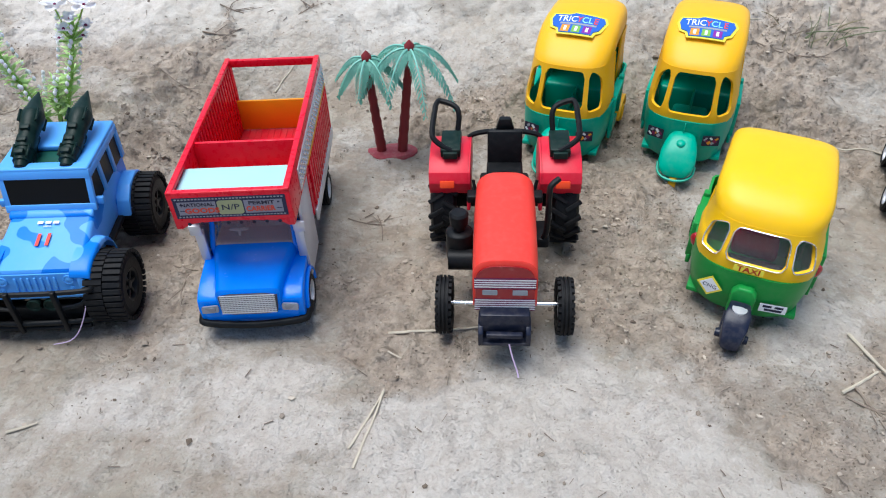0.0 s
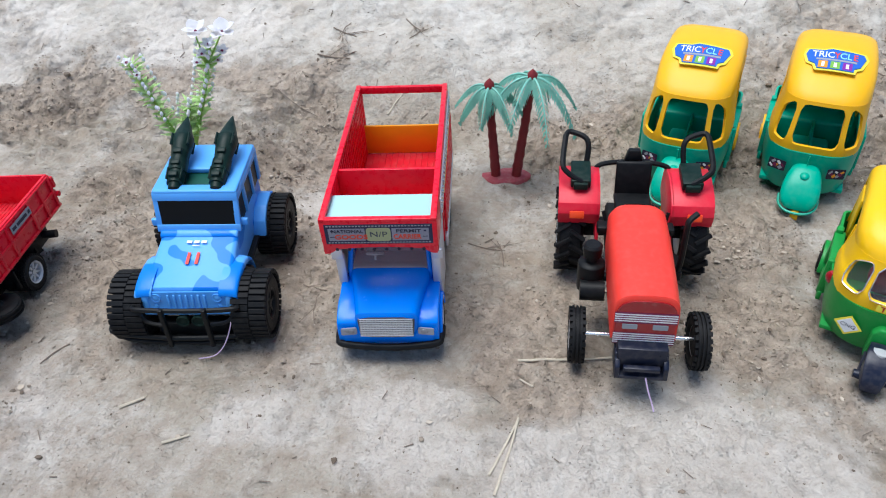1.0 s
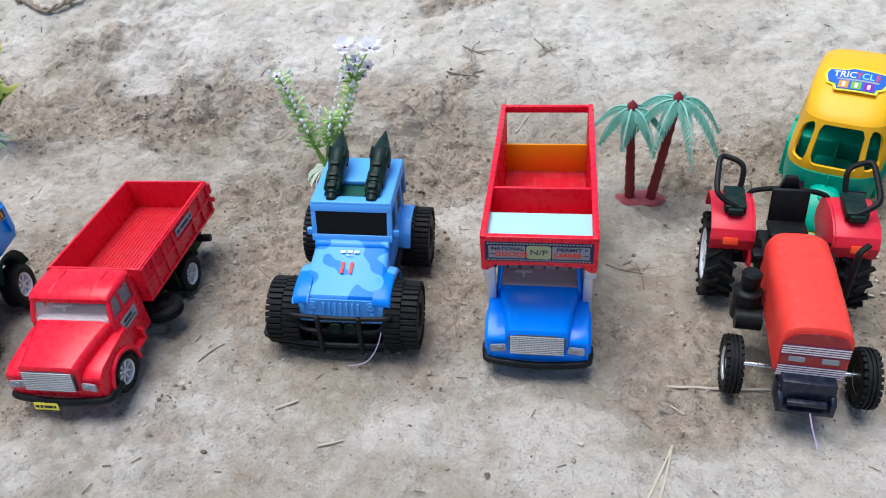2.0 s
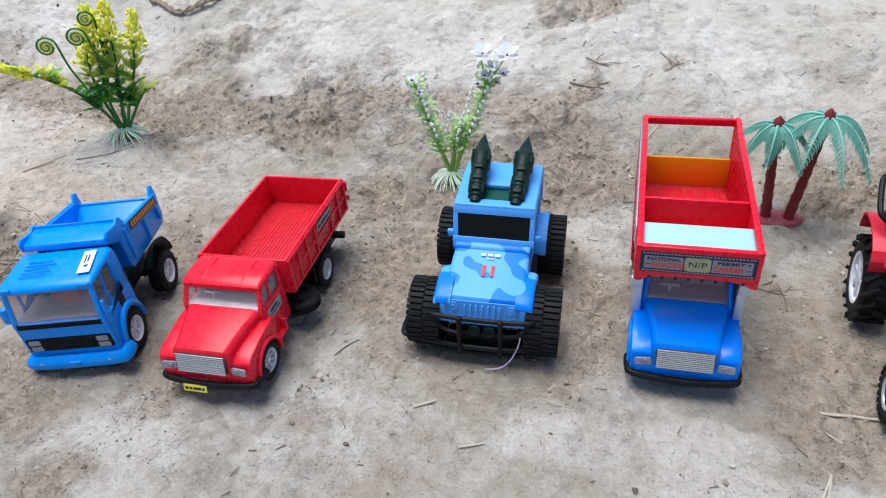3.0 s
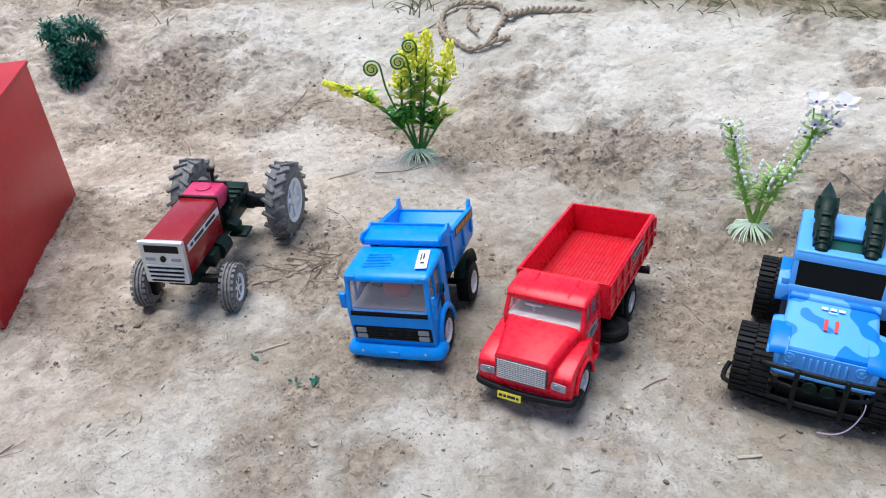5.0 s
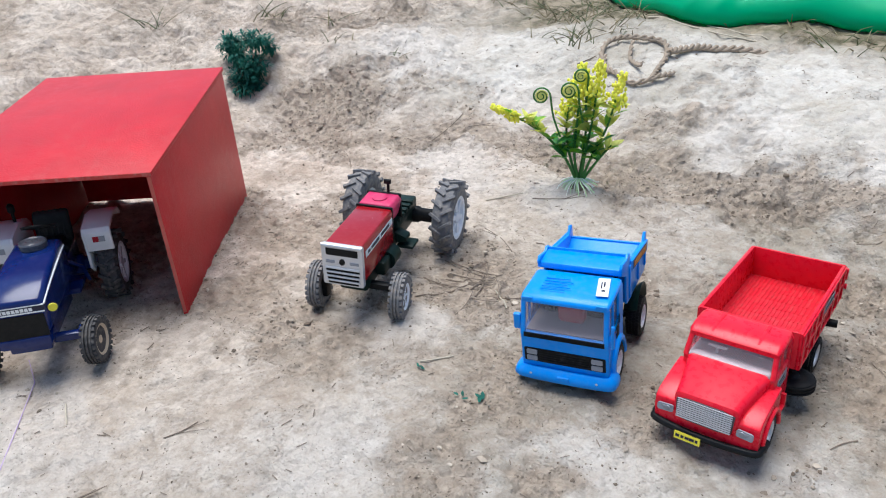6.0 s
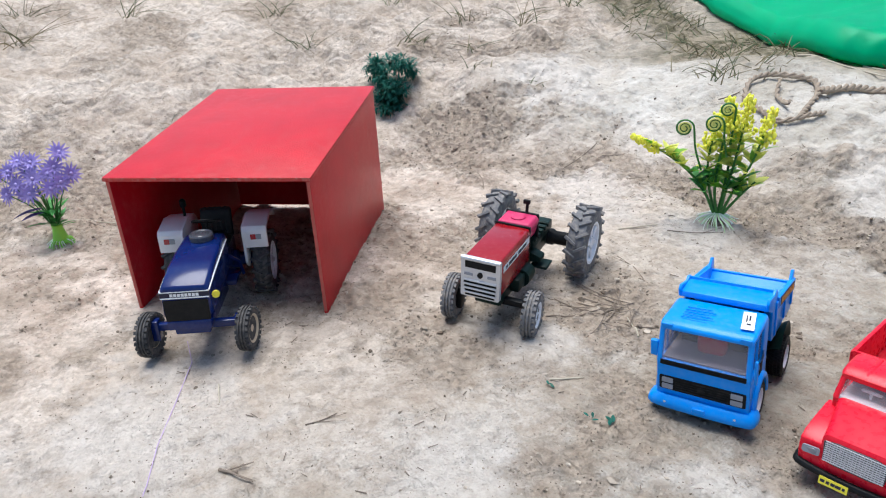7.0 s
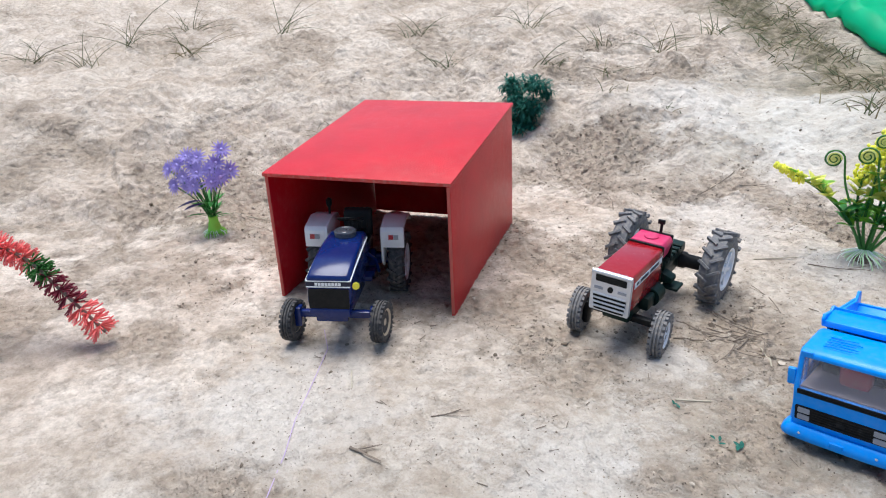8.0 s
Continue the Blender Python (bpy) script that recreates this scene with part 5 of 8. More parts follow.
    # wings
    for s in (-1, 1):
        lines = []
        for yy, zt in ((-57.5, 43.6), (-57, 46.2), (-54, 48.0), (-50, 49.6), (-43, 51.0), (-34, 51.2), (-26, 50.2), (-19, 47), (-14, 42), (-11, 36), (-10, 32)):
            pts = bend([(22, zt + 0.8), (27, zt + 0.6), (31, zt + 0.1), (33.6, zt - 1.0), (34.2, zt - 4.0)], 3)
            lines.append([(s * p.x, yy, p.y) for p in [Vector((q[0], q[1], 0)) for q in pts]])
        bm = B()
        merge(bm, grid_shell(lines, thick=1.4))
        part("front_wing", bm, CAMO, t, smooth=60)
        bm = B()
        prof = [(22, 31), (26, 42), (36, 49), (52, 50), (60, 46), (66, 34), (62, 34), (56, 43), (50, 46), (38, 45), (30, 39), (26, 31)]
        add_prism(bm, prof, "x", s * 25, s * 36, 0.9, 2)
        part("rear_wing", bm, CAMO, t)
        bm = B()
        add_box(bm, min(s * 25, s * 31), max(s * 25, s * 31), -10, 22, 29, 32.5, 0.8)
        part("sill_step", bm, BLACK, t)
        bm = B()
        add_box(bm, s * 31 - 2.6, s * 31 + 2.6, -4, -0.8, 61.5, 67, 1.0)
        add_tube(bm, [(s * 26, -2.5, 62), (s * 31, -2.5, 64)], 0.8, 6)
        part("mirror", bm, JEEP_BLUE, t)
        wheel(t, "monster", s * 40.8, -43, 24)
        wheel(t, "monster", s * 38.0, 47, 24)
    # grille: seven slots, two round lamps
    bm = B()
    gm = front_face(0, -55.6, 39.6, 8)
    plate(bm, gm, 57, 14, 1.2, 3)
    grille = part("grille", bm, GRILLE_SHADED, bonnet)
    for i in range(7):
        bm = B()
        add_box(bm, -12 + 4 * i - 0.75, -12 + 4 * i + 0.75, -5.2, 5.0, 1.1, 2.2, 0.5, 2, gm)
        part("grille_bar", bm, JEEP_BLUE, grille)
    for s in (-1, 1):
        for cx, cy, r in ((20.2, 2.6, 3.3), (21.2, -3.8, 1.6)):
            bm = B()
            add_lathe(bm, [(0.8, r), (2.0, r * 0.98), (2.0, r * 0.8), (1.6, r * 0.75), (2.1, r * 0.3), (2.2, 0.05)], "z", 18, m=gm @ Matrix.Translation((s * cx, cy, 0)))
            part("headlight", bm, JEEP_BLUE, grille)
    bm = B()
    add_box(bm, -30, 30, -60, -53.5, 29.5, 33.5, 1.5, 3)
    for s in (-1, 1):
        add_prism(bm, [(-58, 31), (-57.5, 43), (-56, 46), (-50, 48), (-50, 31)], "x", s * 25.5, s * 30, 0.9, 3)
    part("front_valance", bm, JEEP_BLUE, t)
    # bull bar: an upper loop, two posts, slanting stays and a long lower bar
    bm = B()
    add_tube(bm, bend([(-31, -54, 36), (-34, -60, 38.5), (-31, -65, 40), (0, -67, 40.5), (31, -65, 40), (34, -60, 38.5), (31, -54, 36)], 4), 1.7, 8)
    add_tube(bm, bend([(-54, -50, 22), (-56, -57, 18), (-52, -63, 16), (-20, -67, 15.5), (0, -67.5, 15.5), (28, -66, 15.5), (31, -60, 16)], 4), 1.7, 8)
    add_tube(bm, bend([(-50, -56, 12), (-44, -64, 11), (0, -67, 10.5), (28, -66, 11)], 4), 1.5, 8)
    for s in (-1, 1):
        add_tube(bm, bend([(s * 33, -62, 38), (s * 27, -65, 29), (s * 13, -67, 27)], 3), 1.4, 6)
        add_box(bm, s * 14 - 1.5, s * 14 + 1.5, -70, -66.5, 9, 43, 0.7)
    part("bull_bar", bm, BLACK, t, "black tubular bull bar with one bent end")
    bm = B()
    add_box(bm, -26, 26, -66, -52, 8.5, 11, 0.6)
    add_box(bm, -24, 24, -60, -52, 11, 22, 1.5)
    part("skid_plate", bm, BLACK, t)
    for s in (-1, 1):
        bm = B()
        add_lathe(bm, [(-4, 3.5), (0, 4.4), (1.2, 4.4), (1.0, 3.6), (0.4, 3.2), (0.2, 0.1)], "y", 16, m=Matrix.Translation((s * 5.2, -60.5, 25)) @ Matrix.Scale(-1, 4, (0, 1, 0)))
        part("spot_lamp", bm, GREENBLACK, t)
    bm = B()
    add_tube(bm, bend([(27, -58, 26), (26, -66, 20), (21, -71, 10), (14, -73, 4), (4, -74, 2.4)], 5), 0.4, 6)
    part("loose_wire", bm, THREAD, t, "loose pale wire hanging from the bumper")
    # rockets on the roof
    for s in (-1, 1):
        m = Matrix.Translation((s * 15, 22, 94)) @ Matrix.Rotation(radians(-2 * s), 4, "Z") @ Matrix.Rotation(radians(20), 4, "X")
        bm = B()
        add_lathe(bm, [(-20, 0.3), (-20, 4.0), (-16, 4.4), (-15.6, 5.6), (-6, 5.8), (-5.6, 6.5), (4, 6.6), (4.4, 5.8), (14, 6.8), (17, 7.4), (24, 7.6), (25.5, 6.9), (36, 3.7), (45, 0.4)], "y", 14, m=m)
        for yy in (-11, -1, 9):
            add_box(bm, -3, 3, yy - 2, yy + 2, 3, 7.6, 0.6, 2, m)
        for a in range(4):
            mm = m @ Matrix.Rotation(radians(45 + 90 * a), 4, "Y")
            add_box(bm, -0.7, 0.7, 15, 25, 5, 9, 0.3, 1, mm)
            add_box(bm, -0.6, 0.6, -14, -4, 5, 7.4, 0.3, 1, mm)
        add_box(bm, -3.5, 3.5, -10, 12, -9, -3, 0.8, 2, m)
        rocket = part("rocket", bm, GREENBLACK, t, "black-green rocket on the roof")
        bm = B()
        add_lathe(bm, [(-20.6, 3.2), (-20.2, 3.3), (-19.8, 2.0), (-19.6, 0.1)], "y", 14, m=m)
        part("nozzle", bm, DARK, rocket)
    m = top_face(0, -31, 54.35, 0, 12.5)
    text("number", "11", 13, m, INK_RED, bonnet, "red number eleven", 0.95, 0.5)
    bm = B()
    for a in (-5, 0, 5):
        plate(bm, top_face(a, -17, 57.7, 0, 14), 3.6, 2.2, 0.2)
    plate(bm, top_face(0, -20, 57.0, 0, 14), 5, 0.6, 0.2)
    part("bonnet_mark", bm, PAPER, bonnet, "worn white mark on the bonnet")
    bm = B()
    add_lathe(bm, [(62, 9), (62.5, 15), (66, 17.5), (72, 17.5), (75, 15), (75.5, 9)], "y", 26, (4, 0, 52))
    part("spare_tyre", bm, RUBBER, t)
    return t


# ---- toy tractors ----
def tractor_main(x, y, rz):
    t = thing("red_tractor", "red toy tractor with black seat and striped grille", "toy tractor", x, y, 0, rz)
    # bonnet: rounded top, slightly narrowing to the front
    def ring(yy, hw, z0, z1):
        out = [(hw, yy, z0), (hw, yy, lerp(z0, z1, 0.6))]
        out += [(hw * math.cos(radians(a)) ** 0.55, yy, lerp(z0, z1, 0.6) + (z1 - lerp(z0, z1, 0.6)) * math.sin(radians(a)) ** 0.8) for a in range(15, 90, 15)]
        return out + [(0, yy, z1)] + [(-p[0], p[1], p[2]) for p in out[::-1]]
    bm = B()
    add_loft(bm, [ring(-63, 18.6, 39, 72.5), ring(-62, 19.4, 38, 74), ring(-40, 19.8, 40, 75.5), ring(0, 20, 43, 77), ring(24, 19.4, 44, 77.5), ring(29, 17, 46, 75.5), ring(30, 14, 48, 73)])
    bonnet = part("bonnet", bm, HOOD_RED, t, "plain orange-red rounded bonnet")
    bm = B()
    add_loft(bm, [ring(-63.5, 17.6, 38, 71), ring(-64.2, 17.5, 38, 70.9)])
    # deeper red than the bonnet: the front face's shade is put into the colour
    grille = part("grille_panel", bm, DEEP_RED, t, "dark red grille panel with white stripes")
    for z0 in (60.5, 43.2):
        for i in range(4 if z0 > 50 else 5):
            bm = B()
            plate(bm, front_face(0, -64.2, z0 - 1.75 * i + (1.5 if z0 < 50 else 0)), 36.4, 0.75, 0.4)
            part("stripe", bm, PAPER, grille)
    bm = B()
    plate(bm, front_face(0, -64.2, 57.8), 36.6, 8.6, 0.2)
    plate(bm, front_face(0, -64.2, 41.0), 36.6, 9.4, 0.2)
    part("stripe_ground", bm, MAROON, grille)
    for s in (-1, 1):
        bm = B()
        plate(bm, front_face(s * 9, -64.3, 51), 9, 3.6, 0.7, 0.6)
        part("headlight", bm, LENS, grille, "silver rectangular headlight")
    bm = B()
    add_box(bm, -15, 15, -72, -58, 25, 39, 1)
    add_prism(bm, [(-76, 17), (-76, 27), (-72, 30), (-58, 30), (-58, 17)], "x", -16, -13, 0.5)
    add_prism(bm, [(-76, 17), (-76, 27), (-72, 30), (-58, 30), (-58, 17)], "x", 13, 16, 0.5)
    add_box(bm, -16, 16, -76, -60, 17, 19.5, 0.5)
    add_box(bm, -16, 16, -70, -66, 19, 33, 0.5)
    add_box(bm, -11, 11, -76.5, -73, 24, 27, 0.6)
    part("front_weight", bm, FORK, t, "dark front weight bracket")
    bm = B()
    add_tube(bm, bend([(3, -76, 19), (5, -80, 12), (8, -84, 4), (9, -87, 1)], 4), 0.5, 6)
    part("tow_thread", bm, THREAD, t)
    bm = B()
    add_box(bm, -14, 14, -58, 30, 26, 44, 2)
    add_box(bm, -18, 18, 24, 70, 26, 50, 2.5)
    add_box(bm, -40, 40, 56, 68, 27, 38, 2)
    part("engine_block", bm, DARK, t)
    bm = B()
    add_tube(bm, [(-36, -43, 22), (36, -43, 22)], 1.6, 10)
    part("front_axle", bm, CHROME, t, "bright steel front axle")
    # seat
    bm = B()
    add_box(bm, -13, 13, 46, 68, 56, 61, 2, 3)
    add_prism(bm, [(64, 58), (68, 58), (73, 84), (69.5, 84)], "x", -12.5, 12.5, 1.6, 3)
    add_box(bm, -8, 8, 52, 66, 48, 57, 1)
    seat = part("seat", bm, BLACK, t, "black moulded seat")
    for i in range(4):
        for j in range(3):
            bm = B()
            m = Matrix.Translation((-7.5 + 5 * i, 66.3 + 1.25 * j, 64 + 6 * j)) @ Matrix.Rotation(radians(-10), 4, "X")
            add_box(bm, -1.8, 1.8, -0.6, 0.8, -1.6, 1.6, 0.5, 1, m)
            part("seat_pad", bm, DARK, seat)
    bm = B()
    add_prism(bm, [(-7, 80), (-4, 90), (4, 90), (7, 80)], "y", 76, 81, 1)
    add_tube(bm, bend([(-27, 74, 66), (-26, 78, 74), (-18, 80, 77), (0, 81, 78), (18, 80, 77), (26, 78, 74), (27, 74, 66)], 4), 1.9, 8)
    part("rear_bar", bm, BLACK, t)
    steering_wheel(t, 0, 40, 66, 8, BLACK, 50)
    for s in (-1, 1):
        bm = B()
        prof = [(37, 54), (35, 62), (38, 69), (46, 74), (62, 77), (78, 75), (86, 70), (90, 58)]
        inner = [(y_ + (62 - y_) * 0.04, z_ - 2) for y_, z_ in prof]
        add_prism(bm, prof + inner[::-1], "x", s * 25, s * 53, 0.8, 2)
        add_prism(bm, [(31, 42), *prof, (90, 50), (70, 40), (50, 36)], "x", s * 24, s * 26.5, 0.6)
        fen = part("fender", bm, FENDER_RED, t, "crimson rear fender with an orange lamp")
        bm = B()
        add_box(bm, -5, 5, -0.4, 1.0, -2.6, 2.6, 0.5, 2, Matrix.Translation((s * 40, 33.0, 62.5)) @ Matrix.Rotation(radians(-20), 4, "X"))
        part("fender_lamp", bm, LENS_ORANGE, fen, "orange lamp")
        bm = B()
        add_box(bm, -7, 7, -11, 13, 0, 6.5, 1.0, 2, Matrix.Translation((s * 38, 58, 77)) @ Matrix.Rotation(radians(6), 4, "X"))
        add_box(bm, -5, 5, -14, -7, -1, 4, 0.8, 2, Matrix.Translation((s * 38, 58, 77)))
        part("fender_box", bm, GREENBLACK, fen, "dark green toolbox on the fender")
        bm = B()
        # grab rail: a tall loop leaning outward
        add_tube(bm, bend([(s * 33, 50, 80), (s * 38, 48, 81), (s * 48, 52, 86), (s * 51, 57, 90), (s * 50, 73, 98), (s * 49, 79, 101), (s * 46, 82, 101.5), (s * 36, 79, 99), (s * 33, 75, 94), (s * 34, 70, 82)], 4), 2.0, 8)
        part("grab_rail", bm, BLACK, fen)
        wheel(t, "tractor_rear", s * 43.5, 60, 31)
        wheel(t, "tractor_front", s * 38.5, -42, 19.4)
    # air cleaner at one side, exhaust at the other
    bm = B()
    add_lathe(bm, [(30, 8), (31, 9), (52, 9), (53, 8), (54, 4), (58, 4), (58.5, 6), (66, 6.4), (67.5, 5), (68, 0.1)], "z", 18, (-30, -6, 0))
    add_lathe(bm, [(-8, 3), (-8, 7), (8, 7), (8, 3)], "x", 14, (-29, -16, 36))
    add_tube(bm, [(-28, -6, 40), (-14, -6, 40)], 3, 8)
    part("air_cleaner", bm, BLACK, t, "black air cleaner canister")
    bm = B()
    add_box(bm, 20, 30, -4, 18, 36, 44, 2)
    add_tube(bm, bend([(23, 0, 40), (27, -2, 46), (28, -2, 60), (28, -2, 80), (29, -1, 85), (34, 3, 87.5)], 4), 2.0, 8)
    part("exhaust_pipe", bm, BLACK, t)
    for s in (-1, 1):
        bm = B()
        add_box(bm, min(s * 18, s * 26), max(s * 18, s * 26), 22, 32, 54, 60, 1.5)
        add_tube(bm, [(s * 18, 28, 50), (s * 22, 34, 66)], 1.2, 6)
        part("lever", bm, BLACK, t)
    return t


def tractor_old(x, y, rz):
    t = thing("old_red_tractor", "worn dark red toy tractor without seat, dusty tyres", "toy tractor", x, y, 0, rz)
    bm = B()
    add_prism(bm, [(-17, 42), (-18, 70), (-16.5, 73.5), (16.5, 73.5), (18, 70), (17, 42)], "y", -84, -14, 1.2, 3)
    bonnet = part("bonnet", bm, DEEP_RED, t, "scratched dark red metal bonnet")
    bm = B()
    add_prism(bm, [(-13.5, 58), (-17.5, 72), (-15, 76), (15, 76), (17.5, 72), (13.5, 58)], "y", -13, 12, 1.5, 3)
    add_lathe(bm, [(75, 7.5), (77, 7), (77.5, 5), (77.2, 0.1)], "z", 20, (0, 0, 0))
    part("tank", bm, PINK, t, "pink tank behind the bonnet")
    bm = B()
    add_box(bm, -18, 18, -14.5, -12.5, 56, 75, 0.6)
    add_box(bm, -17, 17, 10, 13, 54, 77, 1)
    add_tube(bm, bend([(4, 12, 76), (4, 13, 84), (3, 13, 86)], 3), 1.6, 6)
    add_box(bm, 0, 7, 11.5, 14.5, 84, 88, 0.8)
    part("dashboard", bm, BLACK, t)
    # silver grille shell
    bm = B()
    gm = front_face(0, -84, 57, 3)
    plate(bm, gm, 37, 34, 4, 1.5)
    shell = part("grille_shell", bm, SILVER, t, "chipped silver grille shell")
    bm = B()
    plate(bm, gm @ Matrix.Translation((0, 11.2, 4.0)), 29, 5.8, 0.3, 0.6)
    part("lamp_slot", bm, BLACK, shell)
    bm = B()
    add_tube(bm, [(-18.5, -86.3, 73), (18.5, -86.3, 73)], 1.7, 8)
    part("brow", bm, SILVER, shell)
    for i in range(4):
        bm = B()
        plate(bm, gm @ Matrix.Translation((0, -4.2 - 3.6 * i, 4.0)), 31 - i, 1.9, 0.3)
        part("grille_slot", bm, BLACK, shell)
        bm = B()
        add_tube(bm, [(-15.5, 0, 0), (15.5, 0, 0)], 0.95, 6, gm @ Matrix.Translation((0, -2.4 - 3.6 * i, 4.4)))
        part("grille_bar", bm, SILVER, shell)
    bm = B()
    add_lathe(bm, [(4, 2.6), (5, 2.4), (5.1, 0.1)], "z", 16, m=gm @ Matrix.Translation((0, 3.2, 0)))
    part("badge", bm, BLACK, shell)
    for s in (-1, 1):
        bm = B()
        plate(bm, gm @ Matrix.Translation((s * 11, 2.8, 4)), 8, 2.2, 0.6)
        part("headlight", bm, LENS, shell)
        m = side_face(18.1, -48, 65) if s > 0 else Matrix.Rotation(math.pi, 4, "Z") @ side_face(18.1, 48, 65)
        sticker_plate("side_stripe", bonnet, m, 62, 5.6, PAPER, [(-24, 0, 5, 2.6), (-10, 0, 18, 2.8), (13, 0, 20, 2.8)], INK, "white side stripe with dark illegible lettering")
    bm = B()
    add_box(bm, -13, 13, -72, -6, 26, 46, 2)
    part("engine_block", bm, GREENBLACK, t)
    bm = B()
    add_box(bm, -11, 11, -10, 62, 28, 48, 2)
    add_box(bm, -15, 15, 4, 60, 44, 54, 2)
    gearbox = part("gearbox", bm, GREENBLACK, t, "dark green-black gearbox")
    for i in range(5):
        bm = B()
        add_box(bm, -16.5, 16.5, 6 + 9 * i, 11 + 9 * i, 52, 56, 0.8)
        part("gearbox_rib", bm, GREENBLACK, gearbox)
    bm = B()
    add_lathe(bm, [(-8, 3), (-8, 8), (8, 8), (8, 3)], "y", 14, (18, -26, 36))
    part("oil_filter", bm, GREENBLACK, t)
    for s in (-1, 1):
        bm = B()
        add_box(bm, min(s * 12, s * 22), max(s * 12, s * 22), -50, -34, 30, 42, 2)
        part("fuel_pump", bm, GREENBLACK, t)
        bm = B()
        add_box(bm, min(s * 14, s * 31), max(s * 14, s * 31), 0, 17, 30, 33, 1)
        part("footplate", bm, GREENBLACK, t)
        bm = B()
        add_prism(bm, [(s * 14, 36), (s * 25, 38), (s * 25, 42), (s * 14, 46)], "y", -2, 10, 0.6)
        part("bracket", bm, GREENBLACK, t)
    bm = B()
    add_lathe(bm, [(-44, 5), (-40, 6.5), (-18, 6.5), (-16, 8), (16, 8), (18, 6.5), (40, 6.5), (44, 5)], "x", 14, (0, 62, 34))
    part("rear_axle", bm, BLACK, t)
    bm = B()
    add_box(bm, -34, 34, -64, -57, 24, 30, 1.5)
    for s in (-1, 1):
        add_box(bm, s * 33 - 3, s * 33 + 3, -65, -56, 10, 31, 1.2)
    part("front_axle", bm, BLACK, t)
    for s in (-1, 1):
        wheel(t, "old_rear", s * 48, 66, 37)
        wheel(t, "old_front", s * 39.5, -60, 21.5, 6)
    return t


def tractor_blue(x, y, rz):
    t = thing("blue_tractor", "navy blue toy tractor with white fenders, parked in the shed", "toy tractor", x, y, 0, rz)
    bm = B()
    rings = []
    for yy, hw, z0, z1 in ((-78, 17.5, 40, 64), (-76, 18.5, 40, 66), (-50, 18.5, 42, 71), (-20, 18, 42, 73.5), (8, 17.5, 42, 74), (12, 16, 42, 72)):
        ring = rounded(-hw, hw, z0, z1, 3.5, 4)
        rings.append([(a, yy, b + 1.6 * (1 - (a / hw) ** 2) * (b > lerp(z0, z1, 0.6))) for a, b in ring])
    add_loft(bm, rings)
    bonnet = part("bonnet", bm, NAVY, t, "glossy navy bonnet with white edge lines")
    bm = B()
    for s in (-1, 1):
        add_tube(bm, bend([(s * 18.6, -77, 62), (s * 18.8, -50, 66), (s * 18.2, -10, 69), (s * 17.5, 8, 69)], 3), 0.7, 6)
    add_tube(bm, [(-18.4, -77.6, 62), (18.4, -77.6, 62)], 0.7, 6)
    add_tube(bm, [(-18.4, -78.2, 57.2), (18.4, -78.2, 57.2)], 0.6, 6)
    part("white_line", bm, PAPER, bonnet)
    bm = B()
    plate(bm, front_face(0, -77.6, 59.6), 37, 4, 0.7)
    name = part("name_strip", bm, INK, bonnet, "black name strip with white marks")
    bm = B()
    for i in range(8):
        plate(bm, front_face(-9.8 + 2.8 * i, -78.4, 59.6), 2.2, 2.4, 0.2)
    part("marks", bm, PAPER, name)
    bm = B()
    plate(bm, front_face(0, -77.8, 47), 34, 17, 1.0, 1.0)
    part("grille", bm, BLACK, t, "black radiator grille")
    bm = B()
    add_box(bm, -17, 17, -80, -62, 31, 38.5, 1.5)
    add_box(bm, -14, 14, -74, 4, 24, 44, 2)
    add_box(bm, -11, 11, 0, 70, 28, 50, 2)
    add_box(bm, -20, 20, 8, 36, 26, 31, 1.5)
    add_box(bm, -36, 36, -62, -55, 22, 28, 1.5)
    for s in (-1, 1):
        add_box(bm, s * 33 - 3, s * 33 + 3, -63, -54, 14, 31, 1)
        add_tube(bm, [(s * 12, 22, 50), (s * 20, 30, 40), (s * 22, 34, 26)], 1.6, 6)
    add_lathe(bm, [(-40, 5), (-16, 6), (-14, 9), (14, 9), (16, 6), (40, 5)], "x", 14, (0, 60, 30))
    part("chassis", bm, NAVY, t)
    bm = B()
    add_lathe(bm, [(70, 9), (74, 9), (74.5, 10), (78.5, 10), (79.5, 9), (78.6, 8), (78.4, 6), (79, 5), (79, 0.1)], "z", 22, (0, -2, 0))
    part("air_intake", bm, CAP_GREY, t, "round grey cap on the bonnet")
    steering_wheel(t, 0, 22, 81, 12, BLACK, 24)
    bm = B()
    add_box(bm, -13, 13, 36, 56, 52, 57, 2, 3)
    add_prism(bm, [(52, 54), (58, 54), (63, 80), (58, 81), (55, 76)], "x", -14, 14, 2.4, 3)
    add_box(bm, -8, 8, 40, 54, 48, 61, 1)
    seat = part("seat", bm, BLACK, t, "black ribbed seat")
    for i in range(5):
        bm = B()
        add_tube(bm, [(-9 + 4.5 * i, 52.5, 57), (-9 + 4.5 * i, 56.5, 76), (-9 + 4.5 * i, 59.5, 81)], 1.2, 6)
        part("seat_rib", bm, DARK, seat)
    for s in (-1, 1):
        bm = B()
        prof = [(33, 50), (32.5, 66), (35, 69.5), (60, 73), (82, 69), (90, 62), (88, 60), (80, 66), (60, 70), (37, 66.5), (35.5, 50)]
        add_prism(bm, prof, "x", s * 27, s * 48, 0.8, 2)
        add_prism(bm, [(33, 36), (32.5, 66), (35, 69.5), (60, 73), (82, 69), (90, 62), (86, 50), (60, 44), (40, 30)], "x", s * 25.5, s * 27.8, 0.5)
        fen = part("fender", bm, WHITE, t, "white rear fender")
        bm = B()
        plate(bm, front_face(s * 38 - 2.4, 32.4, 60.5), 4.6, 4.6, 0.5)
